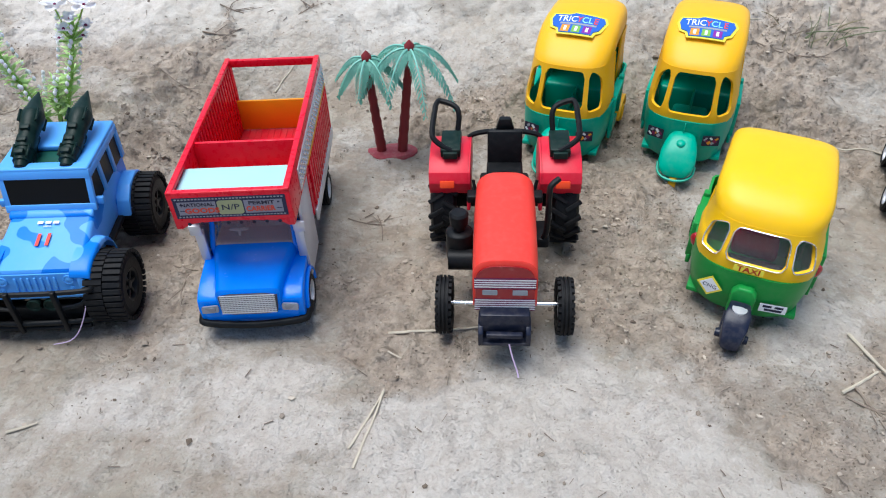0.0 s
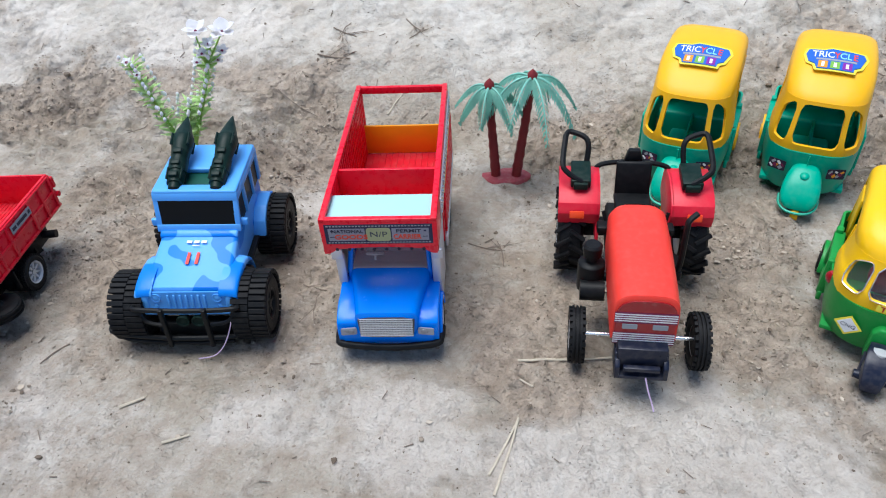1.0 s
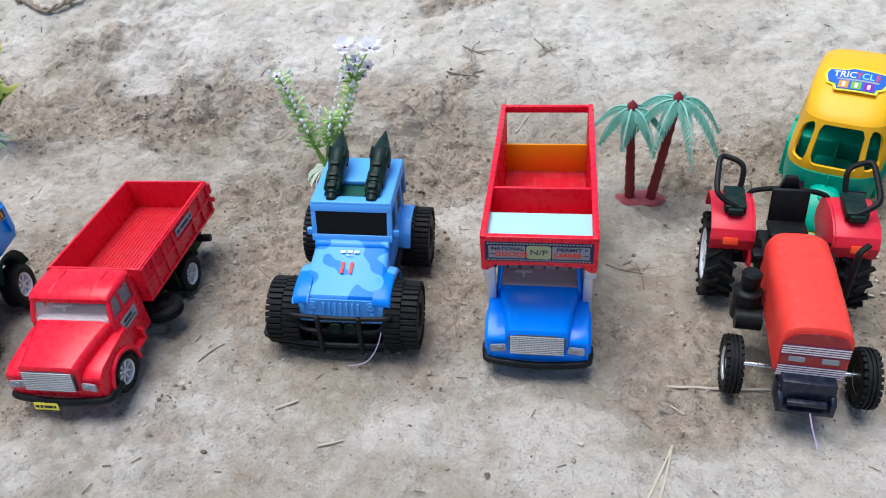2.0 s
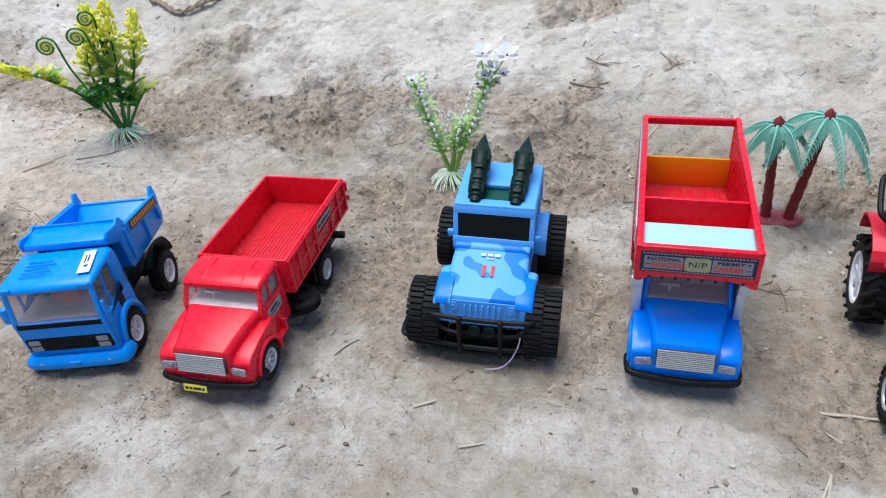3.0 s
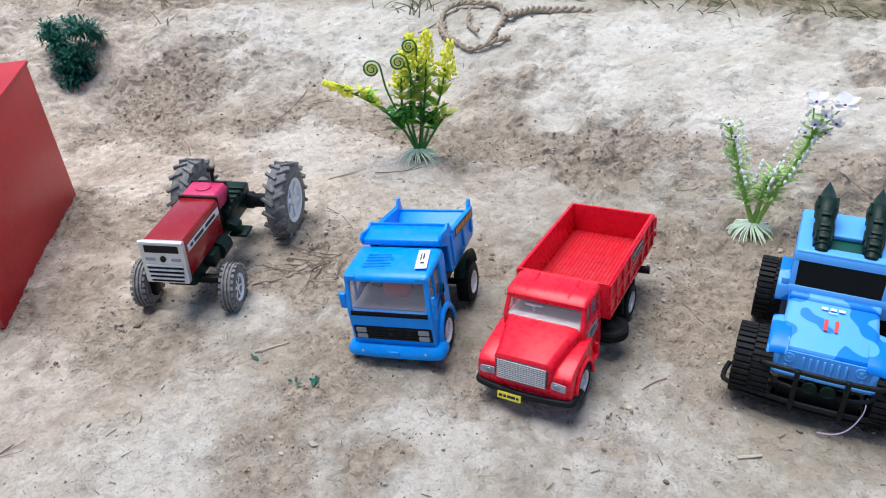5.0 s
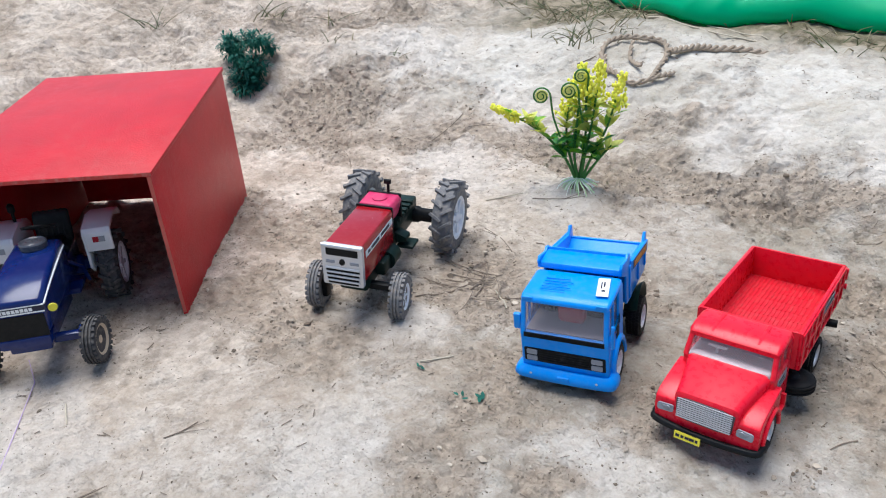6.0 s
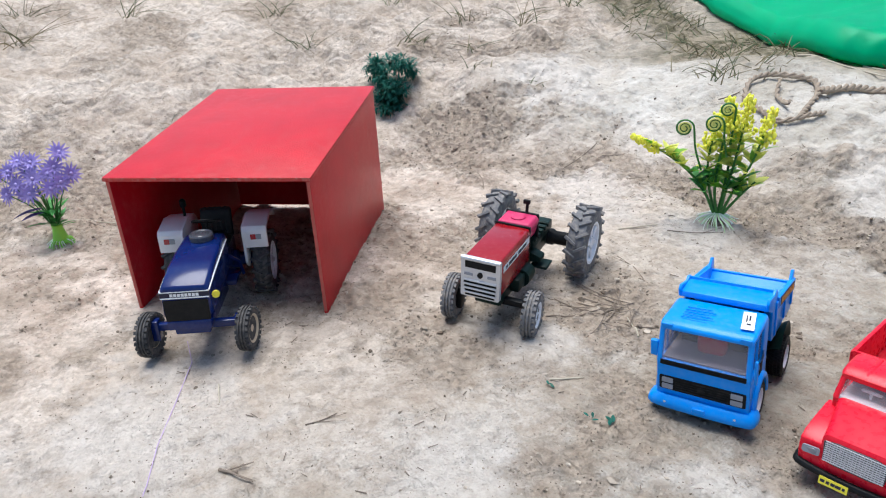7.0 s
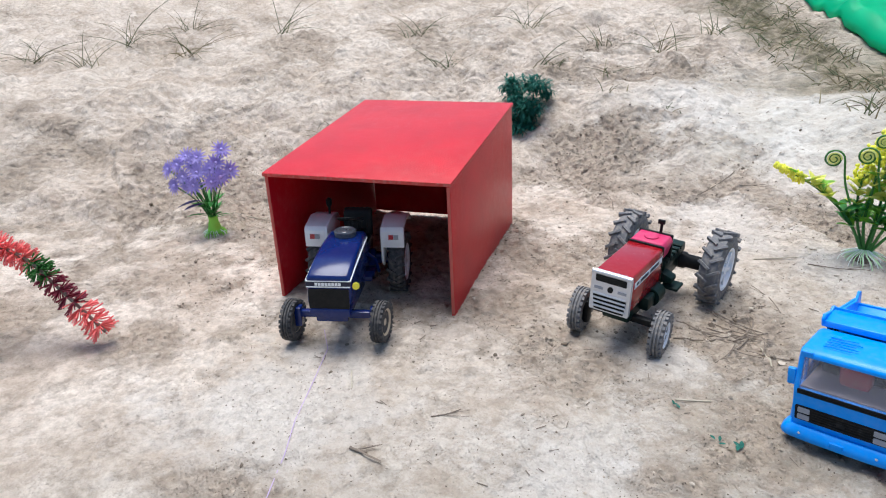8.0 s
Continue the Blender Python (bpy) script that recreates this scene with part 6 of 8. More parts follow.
        part("fender_lamp", bm, LENS_RED, fen)
        bm = B()
        plate(bm, front_face(s * 38 + 2.4, 32.4, 60.5), 4.6, 4.6, 0.5)
        part("fender_lens", bm, INK_GREY, fen)
        wheel(t, "shed_rear", s * 39.5, 56, 32)
        wheel(t, "shed_front", s * 39, -58, 20.5, -8)
    bm = B()
    add_lathe(bm, [(0, 3.2), (0.8, 3.0), (1.0, 0.1)], "y", 16, m=Matrix.Translation((22, -72, 56)) @ Matrix.Rotation(radians(20), 4, "Z") @ Matrix.Scale(-1, 4, (0, 1, 0)))
    part("round_badge", bm, INK_YELLOW, t, "small yellow round badge")
    bm = B()
    add_tube(bm, [(-30, 66, 50), (-30, 66, 82)], 1.4, 6)
    add_lathe(bm, [(80, 2), (82, 3), (86, 3), (88, 1)], "z", 10, (-30, 66, 0))
    part("lamp_post", bm, BLACK, t)
    return t


jeep(-0.266, 0.398, 7.5)
tractor_main(0.0375, 0.402, 0).matrix_world = pose(0.0375, 0.402, 0.003, -1.5, -3, -0.2)
STRETCH[:] = 0.98, 1.0, 1.10
tractor_old(-0.753, 0.266, 29).matrix_world = pose(-0.757, 0.268, 0.0, 1.2, 2.6, 28)
STRETCH[:] = 1.09, 1.03, 1.14
tractor_blue(-0.9079, 0.0164, 59.5).matrix_world = pose(-0.9079, 0.0164, 0, -1.2, 1.2, 59.5)
STRETCH[:] = 1, 1, 1


# ---- plywood garage ----
def garage(x, y, rz):
    t = thing("garage", "open red-painted plywood garage with bare worn edges", "toy garage", x, y, 0, rz)
    hw, d, h, hb, w = 99.0, 132.0, 139.0, 158.0, 4.0
    slope = (hb - h) / (2 * d)
    bm = B()
    add_prism(bm, [(-d - 2, h - w), (d + 2, hb - w), (d + 2, hb), (-d - 2, h)], "x", -hw - 1.5, hw + 1.5, 0.5)
    part("roof_board", bm, [GARAGE_RED], t)
    bm = B()
    add_box(bm, -hw - 1.2, hw + 1.2, -d - 2.4, -d - 1.9, h - w + 0.4, h - 0.4, 0)
    part("roof_edge", bm, PLY_EDGE, t, "worn pale front edge")
    for s in (-1, 1):
        bm = B()
        add_prism(bm, [(-d, -4), (d, -6), (d, hb - w - 0.3), (-d, h - w - 0.3)], "x", s * (hw - w), s * hw, 0.5)
        part("side_board", bm, GARAGE_RED, t)
        bm = B()
        add_box(bm, min(s * (hw - w + 0.4), s * (hw - 0.4)), max(s * (hw - w + 0.4), s * (hw - 0.4)), -d - 0.5, -d + 0.1, 0, h - w - 1, 0)
        part("board_edge", bm, PLY, t, "bare worn plywood edge")
    bm = B()
    add_box(bm, -hw + w + 0.3, hw - w - 0.3, d - 5, d - 1, 5, hb - w - 1.5, 0.5)
    part("back_board", bm, GARAGE_RED, t)
    return t


PLY_EDGE = material("painted_edge", (0.50, 0.05, 0.04), 0.6, spread=0.3, scale=60, dust=0.35)
garage(-1.012, 0.124, 47)


# ---- toy auto-rickshaws ----
def sweep(u, p=0.62):
    """Across a rounded front: sideways share and how far it has bent back, for u from -1 to 1."""
    a = abs(u) * math.pi / 2
    return math.copysign(math.sin(a) ** p, u), 1 - max(math.cos(a), 0.0) ** p


def shell_rows(rows, us, p=0.62):
    out = []
    for yc, zc, ye, ze, hw in rows:
        line = []
        for u in us:
            k, b = sweep(u, p[len(out)] if isinstance(p, list) else p)
            line.append((hw * k, lerp(yc, ye, b), lerp(zc, ze, b)))
        out.append(line)
    return out


def plan_ring(z, hw, yf, yr, n=24, rear=5):
    """A closed plan outline at height z with a round front and a square rear."""
    pts = []
    for i in range(n + 1):
        k, b = sweep(-1 + 2 * i / n)
        pts.append((hw * k, lerp(yf, 0, b), z))
    return pts + [(hw, yr - rear, z), (hw - rear * 0.3, yr - rear * 0.3, z), (hw - rear, yr, z), (-hw + rear, yr, z), (-hw + rear * 0.3, yr - rear * 0.3, z), (-hw, yr - rear, z)]


def rickshaw(x, y, rz, taxi, label, dx=0.0):
    t = thing("rickshaw", label, "toy rickshaw", x, y, 0, rz, "toy rickshaws")
    roof_mat, body_mat = (YELLOW, GREEN) if taxi else (YELLOW_WARM, TEAL)
    H = 98.0 if taxi else 110.0
    k = H / 110.0
    hw = 36.5
    # windscreen frame: a sheet with three rounded window openings
    zb = 50 * k + (4 if taxi else 0)
    f0, f1 = (zb, 86 * k)
    lift = 5 if taxi else 2
    rows = [(-49, f0 - 3, -10, f0 + 2, hw), (-49.5, f0 + 4 + lift, -10, f0 + 6 + lift, hw), (-45.5, lerp(f0, f1, 0.55), -9, lerp(f0, f1, 0.55), hw - 2), (-42, f1 - 1, -8, f1 - 1, hw - 3.7), (-41, f1 + 3, -8, f1 + 2, hw - 4)]
    stops = [(r[1] - rows[0][1]) / (rows[-1][1] - rows[0][1]) for r in rows]

    def screen_point(u, v, back=0.0):
        row = [float(np.interp(v, stops, [r[i] for r in rows])) for i in range(5)]
        kx, b_ = sweep(u)
        return ((row[4] - back) * kx, lerp(row[0], row[2], b_) + back, lerp(row[1], row[3], b_))

    wins = [(-0.60, -0.252), (-0.192, 0.192), (0.252, 0.60)] if taxi else [(-0.615, -0.285), (-0.205, 0.205), (0.285, 0.615)]
    low, high = (0.28, 0.93) if taxi else (0.18, 0.93)

    def reach(u, a, b):
        """The lower and upper edge of the window from a to b at u, with round corners."""
        q = (u - a) / (b - a)
        inset = 0.13 * (1 - math.sqrt(max(0.0, 1 - (1 - min(q, 1 - q, 0.22) / 0.22) ** 2)))
        out = 0.0 if a * b < 0 else (q if a > 0 else 1 - q)
        return low + inset + 0.03 * out, high - inset - 0.20 * out ** 1.8

    us, edges = [-1, -0.85, -0.7], []
    for a, b in wins:
        cols = [lerp(a, b, i / 12) for i in range(13)]
        us += cols
        edges += [(u, *reach(u, a, b)) for u in cols]
    us += [0.7, 0.85, 1]
    eu, elow, ehigh = zip(*edges)
    lines = []
    for r in range(9):
        line = []
        for u in us:
            vl, vh = float(np.interp(u, eu, elow)), float(np.interp(u, eu, ehigh))
            v = (0.0, vl * 0.55, vl, lerp(vl, vh, 0.25), lerp(vl, vh, 0.5), lerp(vl, vh, 0.75), vh, lerp(vh, 1, 0.5), 1.0)[r]
            line.append(screen_point(u, v))
        lines.append(line)
    bm = B()
    merge(bm, grid_shell(lines, lambda i, j: 2 <= i <= 5 and any(a < (us[j] + us[j + 1]) / 2 < b for a, b in wins), 2.2))
    frame_ = part("windscreen_frame", bm, roof_mat, t)
    if taxi:
        for a, b in wins:
            cols = [lerp(a, b, i / 10) for i in range(11)]
            bm = B()
            merge(bm, grid_shell([[screen_point(u, lerp(*reach(u, a, b), q), 1.2) for u in cols] for q in (0, 0.33, 0.67, 1)], thick=0.3))
            pane("window_pane", bm, GLASS, frame_)
            bm = B()
            loop = [screen_point(u, reach(u, a, b)[0], -0.3) for u in cols] + [screen_point(u, reach(u, a, b)[1], -0.3) for u in cols[::-1]]
            add_tube(bm, loop + loop[:1], 0.4, 6)
            part("chrome_trim", bm, CHROME, frame_)
    # canopy
    ru = [-1 + 2 * i / 28 for i in range(29)]
    e = 88 * k
    if taxi:
        canopy = [(-41, f1 + 2, -8, f1 + 1, hw - 4), (-40, 92 * k, -8.5, 90 * k, hw - 3.8), (-37, 97.5 * k, -9, 93 * k, hw - 3.5), (-31, 103 * k, -9, 95 * k, hw - 3.4), (-20, 108.5 * k, -8, 97 * k, hw - 3.4), (-4, 112 * k, -2, 98 * k, hw - 3.6), (12, 113 * k, 12, 98 * k, hw - 3.8), (32, 113 * k, 32, 97 * k, hw - 4), (44, 111.5 * k, 43, 96 * k, hw - 4.4), (50, 107 * k, 47, 92 * k, hw - 4.6), (52.5, 97 * k, 48, 84 * k, hw - 4.6), (53, 45 * k, 49, 45 * k, hw - 3)]
    else:
        canopy = [(-41, f1 + 2, -8, f1 + 1, hw - 4), (-39.5, 90.5 * k, -8, e, hw - 4), (-35, 94.5 * k, -8, e + 1, hw - 3.9), (-27, 100 * k, -8, e + 2, hw - 3.8), (-17, 105.5 * k, -6, e + 4, hw - 3.7), (-6, 109.5 * k, -2, e + 5, hw - 3.7), (8, 112 * k, 8, e + 5, hw - 3.8), (28, 112.5 * k, 28, e + 4, hw - 4), (40, 111 * k, 40, e + 3, hw - 4.4), (45, 106 * k, 44, e, hw - 4.6), (47, 96 * k, 46, e - 8, hw - 5), (50, 45 * k, 48, 45 * k, hw - 3)]
    bm = B()
    merge(bm, grid_shell(shell_rows(canopy, ru, [0.62, 0.62, 0.6, 0.58, 0.55, 0.52] + [0.5] * (len(canopy) - 6)), thick=1.5))
    roof = part("canopy", bm, roof_mat, t, "smooth moulded canopy" if not taxi else "bright yellow moulded canopy")
    for s in (-1, 1):
        bm = B()
        add_prism(bm, [(22, e), (22, 60 * k), (26, 44 * k), (46, 44 * k), (44, e)], "x", s * (hw - 5.5), s * (hw - 3.8), 0.5)
        part("side_panel", bm, roof_mat, t)
        bm = B()
        add_tube(bm, [(s * (hw - 1), -10, 48 * k), (s * (hw - 4.4), -8, e + 1)], 1.4, 8)
        part("door_post", bm, roof_mat, t)
    # lower body
    bm = B()
    sub = bmesh.new()
    rings = [plan_ring(9, 31, -44, 48), plan_ring(14, 34.5, -48, 51), plan_ring(30, 37, -50, 53), plan_ring(zb - 1, 37.5, -50.5, 53)]
    vs = [[sub.verts.new(p) for p in r] for r in rings]
    n = len(rings[0])
    for a, b in zip(vs, vs[1:]):
        for i in range(n):
            sub.faces.new((a[i], a[(i + 1) % n], b[(i + 1) % n], b[i]))
    sub.faces.new(vs[0])
    bmesh.ops.recalc_face_normals(sub, faces=sub.faces)
    bmesh.ops.solidify(sub, geom=sub.faces[:], thickness=1.8)
    merge(bm, sub)
    body = part("body", bm, body_mat, t)
    for s in (-1, 1):
        bm = B()
        add_box(bm, min(s * 36, s * 39), max(s * 36, s * 39), -14, 16, 12, 20, 1.2)
        add_box(bm, min(s * 35, s * 40), max(s * 35, s * 40), -13, -8, 18, zb, 1.0)
        add_box(bm, min(s * 35, s * 39.5), max(s * 35, s * 39.5), 20, 26, 18, zb + 3, 1.0)
        add_box(bm, min(s * 33, s * 40), max(s * 33, s * 40), -12, 24, zb - 5, zb, 1.4)
        part("door_rail", bm, body_mat, t)
    bm = B()
    add_box(bm, -31, 31, 16, 46, 12, 40, 3, 3)
    add_box(bm, -31, 31, 38, 48, 36, 66 * k, 3, 3)
    add_box(bm, -33, 33, -40, 20, 11, 15, 1)
    part("rear_bench", bm, body_mat, t)
    bm = B()
    if taxi:
        add_prism(bm, rounded(-12, 12, 34, 70, 7), "y", 2, 10, 2, 3)
        add_box(bm, -14, 14, -12, 8, 30, 40, 3, 3)
        part("driver_seat", bm, SEAT_RED, t, "red driver seat")
        bm = B()
        add_box(bm, -22, 22, -44, -34, 40, 50, 2, 3)
        part("dashboard", bm, DARK, t)
    else:
        add_box(bm, -15, 15, -16, 2, 14, 34, 3, 3)
        add_box(bm, -1, 1, -46, 20, 14, 40, 0.5)
        part("driver_seat", bm, body_mat, t)
    # nose, fork and wheels
    if taxi:
        bm = B()
        add_prism(bm, [(-7, 12), (-7.5, 34), (-4, 39), (4, 39), (7.5, 34), (7, 12)], "y", -55, -46, 1.5, 3)
        nose = part("nose_box", bm, GREEN, t)
        for i in range(4):
            bm = B()
            for s in (-1, 1):
                add_box(bm, s * 3 - 2.2, s * 3 + 2.2, -55.6, -54.6, 17 + 2.4 * i, 18.2 + 2.4 * i, 0.2)
            part("vent_slot", bm, DARK, nose)
        bm = B()
        add_loft(bm, [[(a * w, yy + b * 0.0, zz + b) for a, b in rounded(-1, 1, -h, h, 0.9 if h > 1 else 0.5)] for yy, zz, w, h in ((-50, 22, 5, 3), (-58, 25, 6, 5), (-66, 24, 7, 5.5), (-74, 19, 7, 5), (-79, 13, 5.5, 3.5), (-80, 10, 4.5, 1.5))])
        for s in (-1, 1):
            add_tube(bm, [(s * 6.5, -62, 24), (s * 6.5, -69, 9)], 1.6, 6)
            add_lathe(bm, [(-1, 3.2), (3, 2.8), (3.2, 0.1)], "x", 12, m=Matrix.Translation((s * 6.5, -69, 10)) @ Matrix.Scale(s, 4, (1, 0, 0)))
        fork = part("front_fork", bm, FORK, t, "dark navy mudguard and fork")
        bm = B()
        add_lathe(bm, [(28.5, 4.6), (29.6, 4.4), (30, 0.1)], "z", 18, m=Matrix.Translation((0, -1, 0)) @ Matrix.Translation((0, -62, 0)))
        part("cap_disc", bm, SILVER, fork, "silver disc")
        wheel(t, "rickshaw_dark", 0.01, -69, 9)
    else:
        bm = B()
        add_loft(bm, [[(a * w, yy, zz + b * h) for a, b in rounded(-1, 1, -1, 1, 0.75, 4)] for yy, zz, w, h in ((-46, 33, 8, 5.5), (-51, 33, 11, 7), (-56, 30, 13.2, 8), (-62, 26, 14.6, 8.5), (-68, 21.5, 14.8, 7), (-72, 18, 13.2, 4.5), (-75, 15.5, 9, 2.2))])
        nose = part("mudguard", bm, TEAL, t, "rounded teal front mudguard")
        bm = B()
        add_tube(bm, bend([(15, -63, 17), (14, -70, 14), (9, -75, 12), (0, -77, 11.4), (-9, -75, 12), (-14, -70, 14), (-15, -63, 17)], 3), 1.1, 6)
        part("mudguard_lip", bm, TEAL, nose)
        bm = B()
        bmesh.ops.create_uvsphere(bm, u_segments=16, v_segments=10, radius=4.4, matrix=Matrix.Translation((0, -59, 34.2)) @ Matrix.Diagonal((1, 1, 0.7, 1)))
        part("headlamp_knob", bm, TEAL, nose)
        wheel(t, "nose_wheel", 0.01, -72, 7.5)
    for s in (-1, 1):
        wheel(t, "rickshaw_dark" if taxi else "rickshaw_yellow", s * 38.5, 34, 9 if taxi else 10)
        bm = B()
        add_prism(bm, [(18, 10), *[(34 + 16 * math.cos(radians(a)), 11 + 15 * math.sin(radians(a))) for a in range(180, -1, -20)], (50, 10), (46, 10), *[(34 + 13 * math.cos(radians(a)), 11 + 12 * math.sin(radians(a))) for a in range(0, 181, 20)], (21, 10)], "x", s * 36, s * 41.5, 0.6)
        part("rear_wheel_arch", bm, body_mat if taxi else YELLOW_WARM, t)
    # stickers
    if taxi:
        m = front_face(-2, -51.3, f0 + 4.2, 3)
        bm = B()
        plate(bm, m, 17, 4.6, 0.25)
        lab = part("taxi_label", bm, INK_YELLOW, body)
        text("lettering", "TAXI", 6.0, m @ Matrix.Translation((0, 0, 0.45)), TAXI_RED, lab, "", 1.0, 0.12)
        for s in (-1, 1):
            bm = B()
            kx, b_ = sweep(s * 0.80)
            add_lathe(bm, [(-1.5, 3.8), (0.6, 3.4), (1.4, 2.2), (1.7, 0.1)], "y", 16, m=Matrix.Translation((37.6 * kx, lerp(-50.5, 0, b_), 44)) @ Matrix.Rotation(radians(48 * s), 4, "Z") @ Matrix.Diagonal((1, -1, 1.35, 1)))
            part("lamp", bm, LENS_RED, body, "dark red lamp")
        m = front_face(-20, -50.4, 31, 4, -13) @ Matrix.Rotation(radians(45), 4, "Z")
        bm = B()
        plate(bm, m, 11.5, 11.5, 0.3)
        fuel = part("fuel_sticker", bm, INK_YELLOW, body, "yellow diamond fuel sticker")
        bm = B()
        plate(bm, m @ Matrix.Translation((0, 0, 0.3)), 9, 9, 0.15)
        part("sticker_white", bm, PAPER, fuel)
        text("lettering", "CNG", 4.0, front_face(-20, -50.95, 31, 4, -13), INK, fuel, "", 1.0)
        m = front_face(18, -50.6, 26, 4, 10)
        sticker_plate("number_plate", body, m, 15.5, 6.4, PAPER, [(-3.4, 1.3, 5, 1.8), (3.4, 1.3, 5, 1.8), (0.4, -1.4, 10, 1.8)], INK, "white plate with dark marks")
    else:
        m = top_face(-1, -8.5, 109.0, 0, 13) @ Matrix.Diagonal((1, 1.22, 1, 1))
        bm = B()
        add_prism(bm, [(-24, 3), (-22, 9), (-9, 9), (-4, 11), (22, 9), (25, 4), (21, -6), (17, -8), (16, -11.5), (-14, -11.5), (-16, -7), (-21, -5)], "z", -0.5, 0.3, 0.1, m=m)
        sign = part("roof_sign", bm, INK_YELLOW, roof, "yellow-edged blue sign with coloured letter squares")
        bm = B()
        add_prism(bm, [(-22, 3), (-20.5, 7.4), (-9, 7.4), (-4, 9.2), (20.5, 7.4), (22.5, 3.6), (19, -5), (15, -7), (14.4, -10.2), (-12.6, -10.2), (-14.4, -6), (-19.4, -4)], "z", 0.3, 0.9, 0, m=m)
        ground_ = part("sign_ground", bm, INK_BRIGHT, sign)
        for piece, at, col in (("TRIC", -9.2, PAPER), ("Y", 1.0, INK_RED), ("CL", 7.4, INK_CYAN), ("E", 14.6, INK_RED)):
            text("lettering", piece, 8.0, m @ Matrix.Translation((at, 3.0, 1.0)), col, sign, "", 0.96, 0.1)
        bm = B()
        plate(bm, m @ Matrix.Translation((1, -1.4, 0.9)), 30, 1.6, 0.12)
        part("marks", bm, INK_GREY, sign)
        for i, col in enumerate((INK_ORANGE, INK_GREEN, INK_PURPLE)):
            bm = B()
            plate(bm, m @ Matrix.Translation((-8.5 + 9 * i, -6.2, 0.9)), 7, 6.6, 0.12)
            sq = part("letter_square", bm, col, sign)
            bm = B()
            plate(bm, m @ Matrix.Translation((-8.5 + 9 * i, -6.2, 1.02)), 2.2, 4.2, 0.1)
            part("marks", bm, PAPER, sq)
        # bow the sign to the roof
        for ob in [sign, *sign.children_recursive]:
            sub = bmesh.new()
            sub.from_mesh(ob.data)
            for i in range(-8, 9):
                bmesh.ops.bisect_plane(sub, geom=sub.verts[:] + sub.edges[:] + sub.faces[:], plane_co=(0.003 * i, 0, 0), plane_no=(1, 0, 0))
            for v in sub.verts:
                v.co.z -= 0.0012 * (v.co.x / 0.022) ** 2
            sub.to_mesh(ob.data)
            sub.free()
        tones = (PAPER, INK_GREY, MAROON, INK_ORANGE)
        for s in (-1, 1):
            m = front_face(s * 22.5, -49.6, 35, 2, s * 16)
            bm = B()
            plate(bm, m, 14, 9, 0.3, 1.0)
            pic = part("flame_sticker", bm, INK, body, "dark torn picture sticker")
            for i in range(7):
                bm = B()
                plate(bm, m @ Matrix.Translation((-4.5 + 1.5 * i, 2.2 * math.sin(2.3 * i + s), 0.3 + 0.05 * (i % 3))) @ Matrix.Rotation(0.9 * math.sin(3.1 * i + s), 4, "Z"), 3.6 - 0.3 * (i % 4), 1.6 + 0.5 * (i % 3), 0.12, 0.5)
                part("picture_patch", bm, tones[(i + (s > 0)) % 4], pic)
        bm = B()
        add_box(bm, -0.4, 0.4, -52.4, -49, 12, zb - 2, 0.1)
        part("mould_seam", bm, TEAL, body)
    return t


wheel_kind("nose_wheel", 7.5, 6, 4.5, "none", YELLOW_WARM, YELLOW_WARM, 5)
STRETCH[:] = 1.07, 1.06, 0.96
taxi = rickshaw(0.2117, 0.4244, -22, True, "yellow and green toy taxi rickshaw with clear windows")
taxi.rotation_euler.y = radians(-1)
STRETCH[:] = 1.0, 1.18, 1.02
rick_a = rickshaw(0.206, 0.6145, -18, False, "yellow and teal toy rickshaw with open windows")
rick_a.rotation_euler.y = radians(-2)
STRETCH[:] = 1, 1, 1
rick_b = copy_thing(rick_a, pose(0.100, 0.6135, 0, 0, -2, -17))
tagged(rick_b, "yellow and teal toy rickshaw behind the red tractor")


# ---- artificial plants ----
def leaf(bm, m, length, width, curl=0.25, mat=0, folds=4):
    """A pointed leaf along +y, slightly cupped and bent down, with real thickness."""
    top, low = [], []
    sub = bmesh.new()
    rows = []
    for i in range(folds + 1):
        t = i / folds
        w = width * math.sin(math.pi * min(1, t * 0.92 + 0.06)) ** 0.8
        z = -curl * length * t * t
        rows.append([sub.verts.new((-w / 2, length * t, z + 0.12 * w)), sub.verts.new((0, length * t, z)), sub.verts.new((w / 2, length * t, z + 0.12 * w))])
    for a, b in zip(rows, rows[1:]):
        for j in (0, 1):
            sub.faces.new((a[j], a[j + 1], b[j + 1], b[j]))
    bmesh.ops.solidify(sub, geom=sub.faces[:], thickness=0.35)
    return merge(bm, sub, m, mat)


def aim(p, direction, roll=0.0):
    """A pose at p whose +y points along direction."""
    d = Vector(direction).normalized()
    return Matrix.Translation(p) @ d.to_track_quat("Y", "Z").to_matrix().to_4x4() @ Matrix.Rotation(roll, 4, "Y")


def roots(t, rng, n, reach, mats, z=6):
    bm = B()
    add_lathe(bm, [(-6, reach * 0.40), (1.0, reach * 0.42), (2.5, reach * 0.3), (3.4, 0.5)], "z", 18)
    part("base_stone", bm, TWIG, t, "brown base")
    for k, mat in enumerate(mats):
        bm = B()
        for i in range(n):
            a = 2 * math.pi * (i + rng.random()) / n + k
            r = reach * rng.uniform(0.75, 1.1)
            add_tube(bm, bend([(0.15 * r * math.cos(a), 0.15 * r * math.sin(a), z + 5), (0.5 * r * math.cos(a), 0.5 * r * math.sin(a), z + 1.5), (0.85 * r * math.cos(a + 0.1), 0.85 * r * math.sin(a + 0.1), 3.0 + rng.uniform(-1, 2)), (r * math.cos(a + 0.15), r * math.sin(a + 0.15), rng.uniform(-2.5, 1.0))], 2), 1.0, 5, taper=0.5, flat=0.5)
        ob = part("root_tuft", bm, mat, t)
        tagged(ob, kind="stuff")


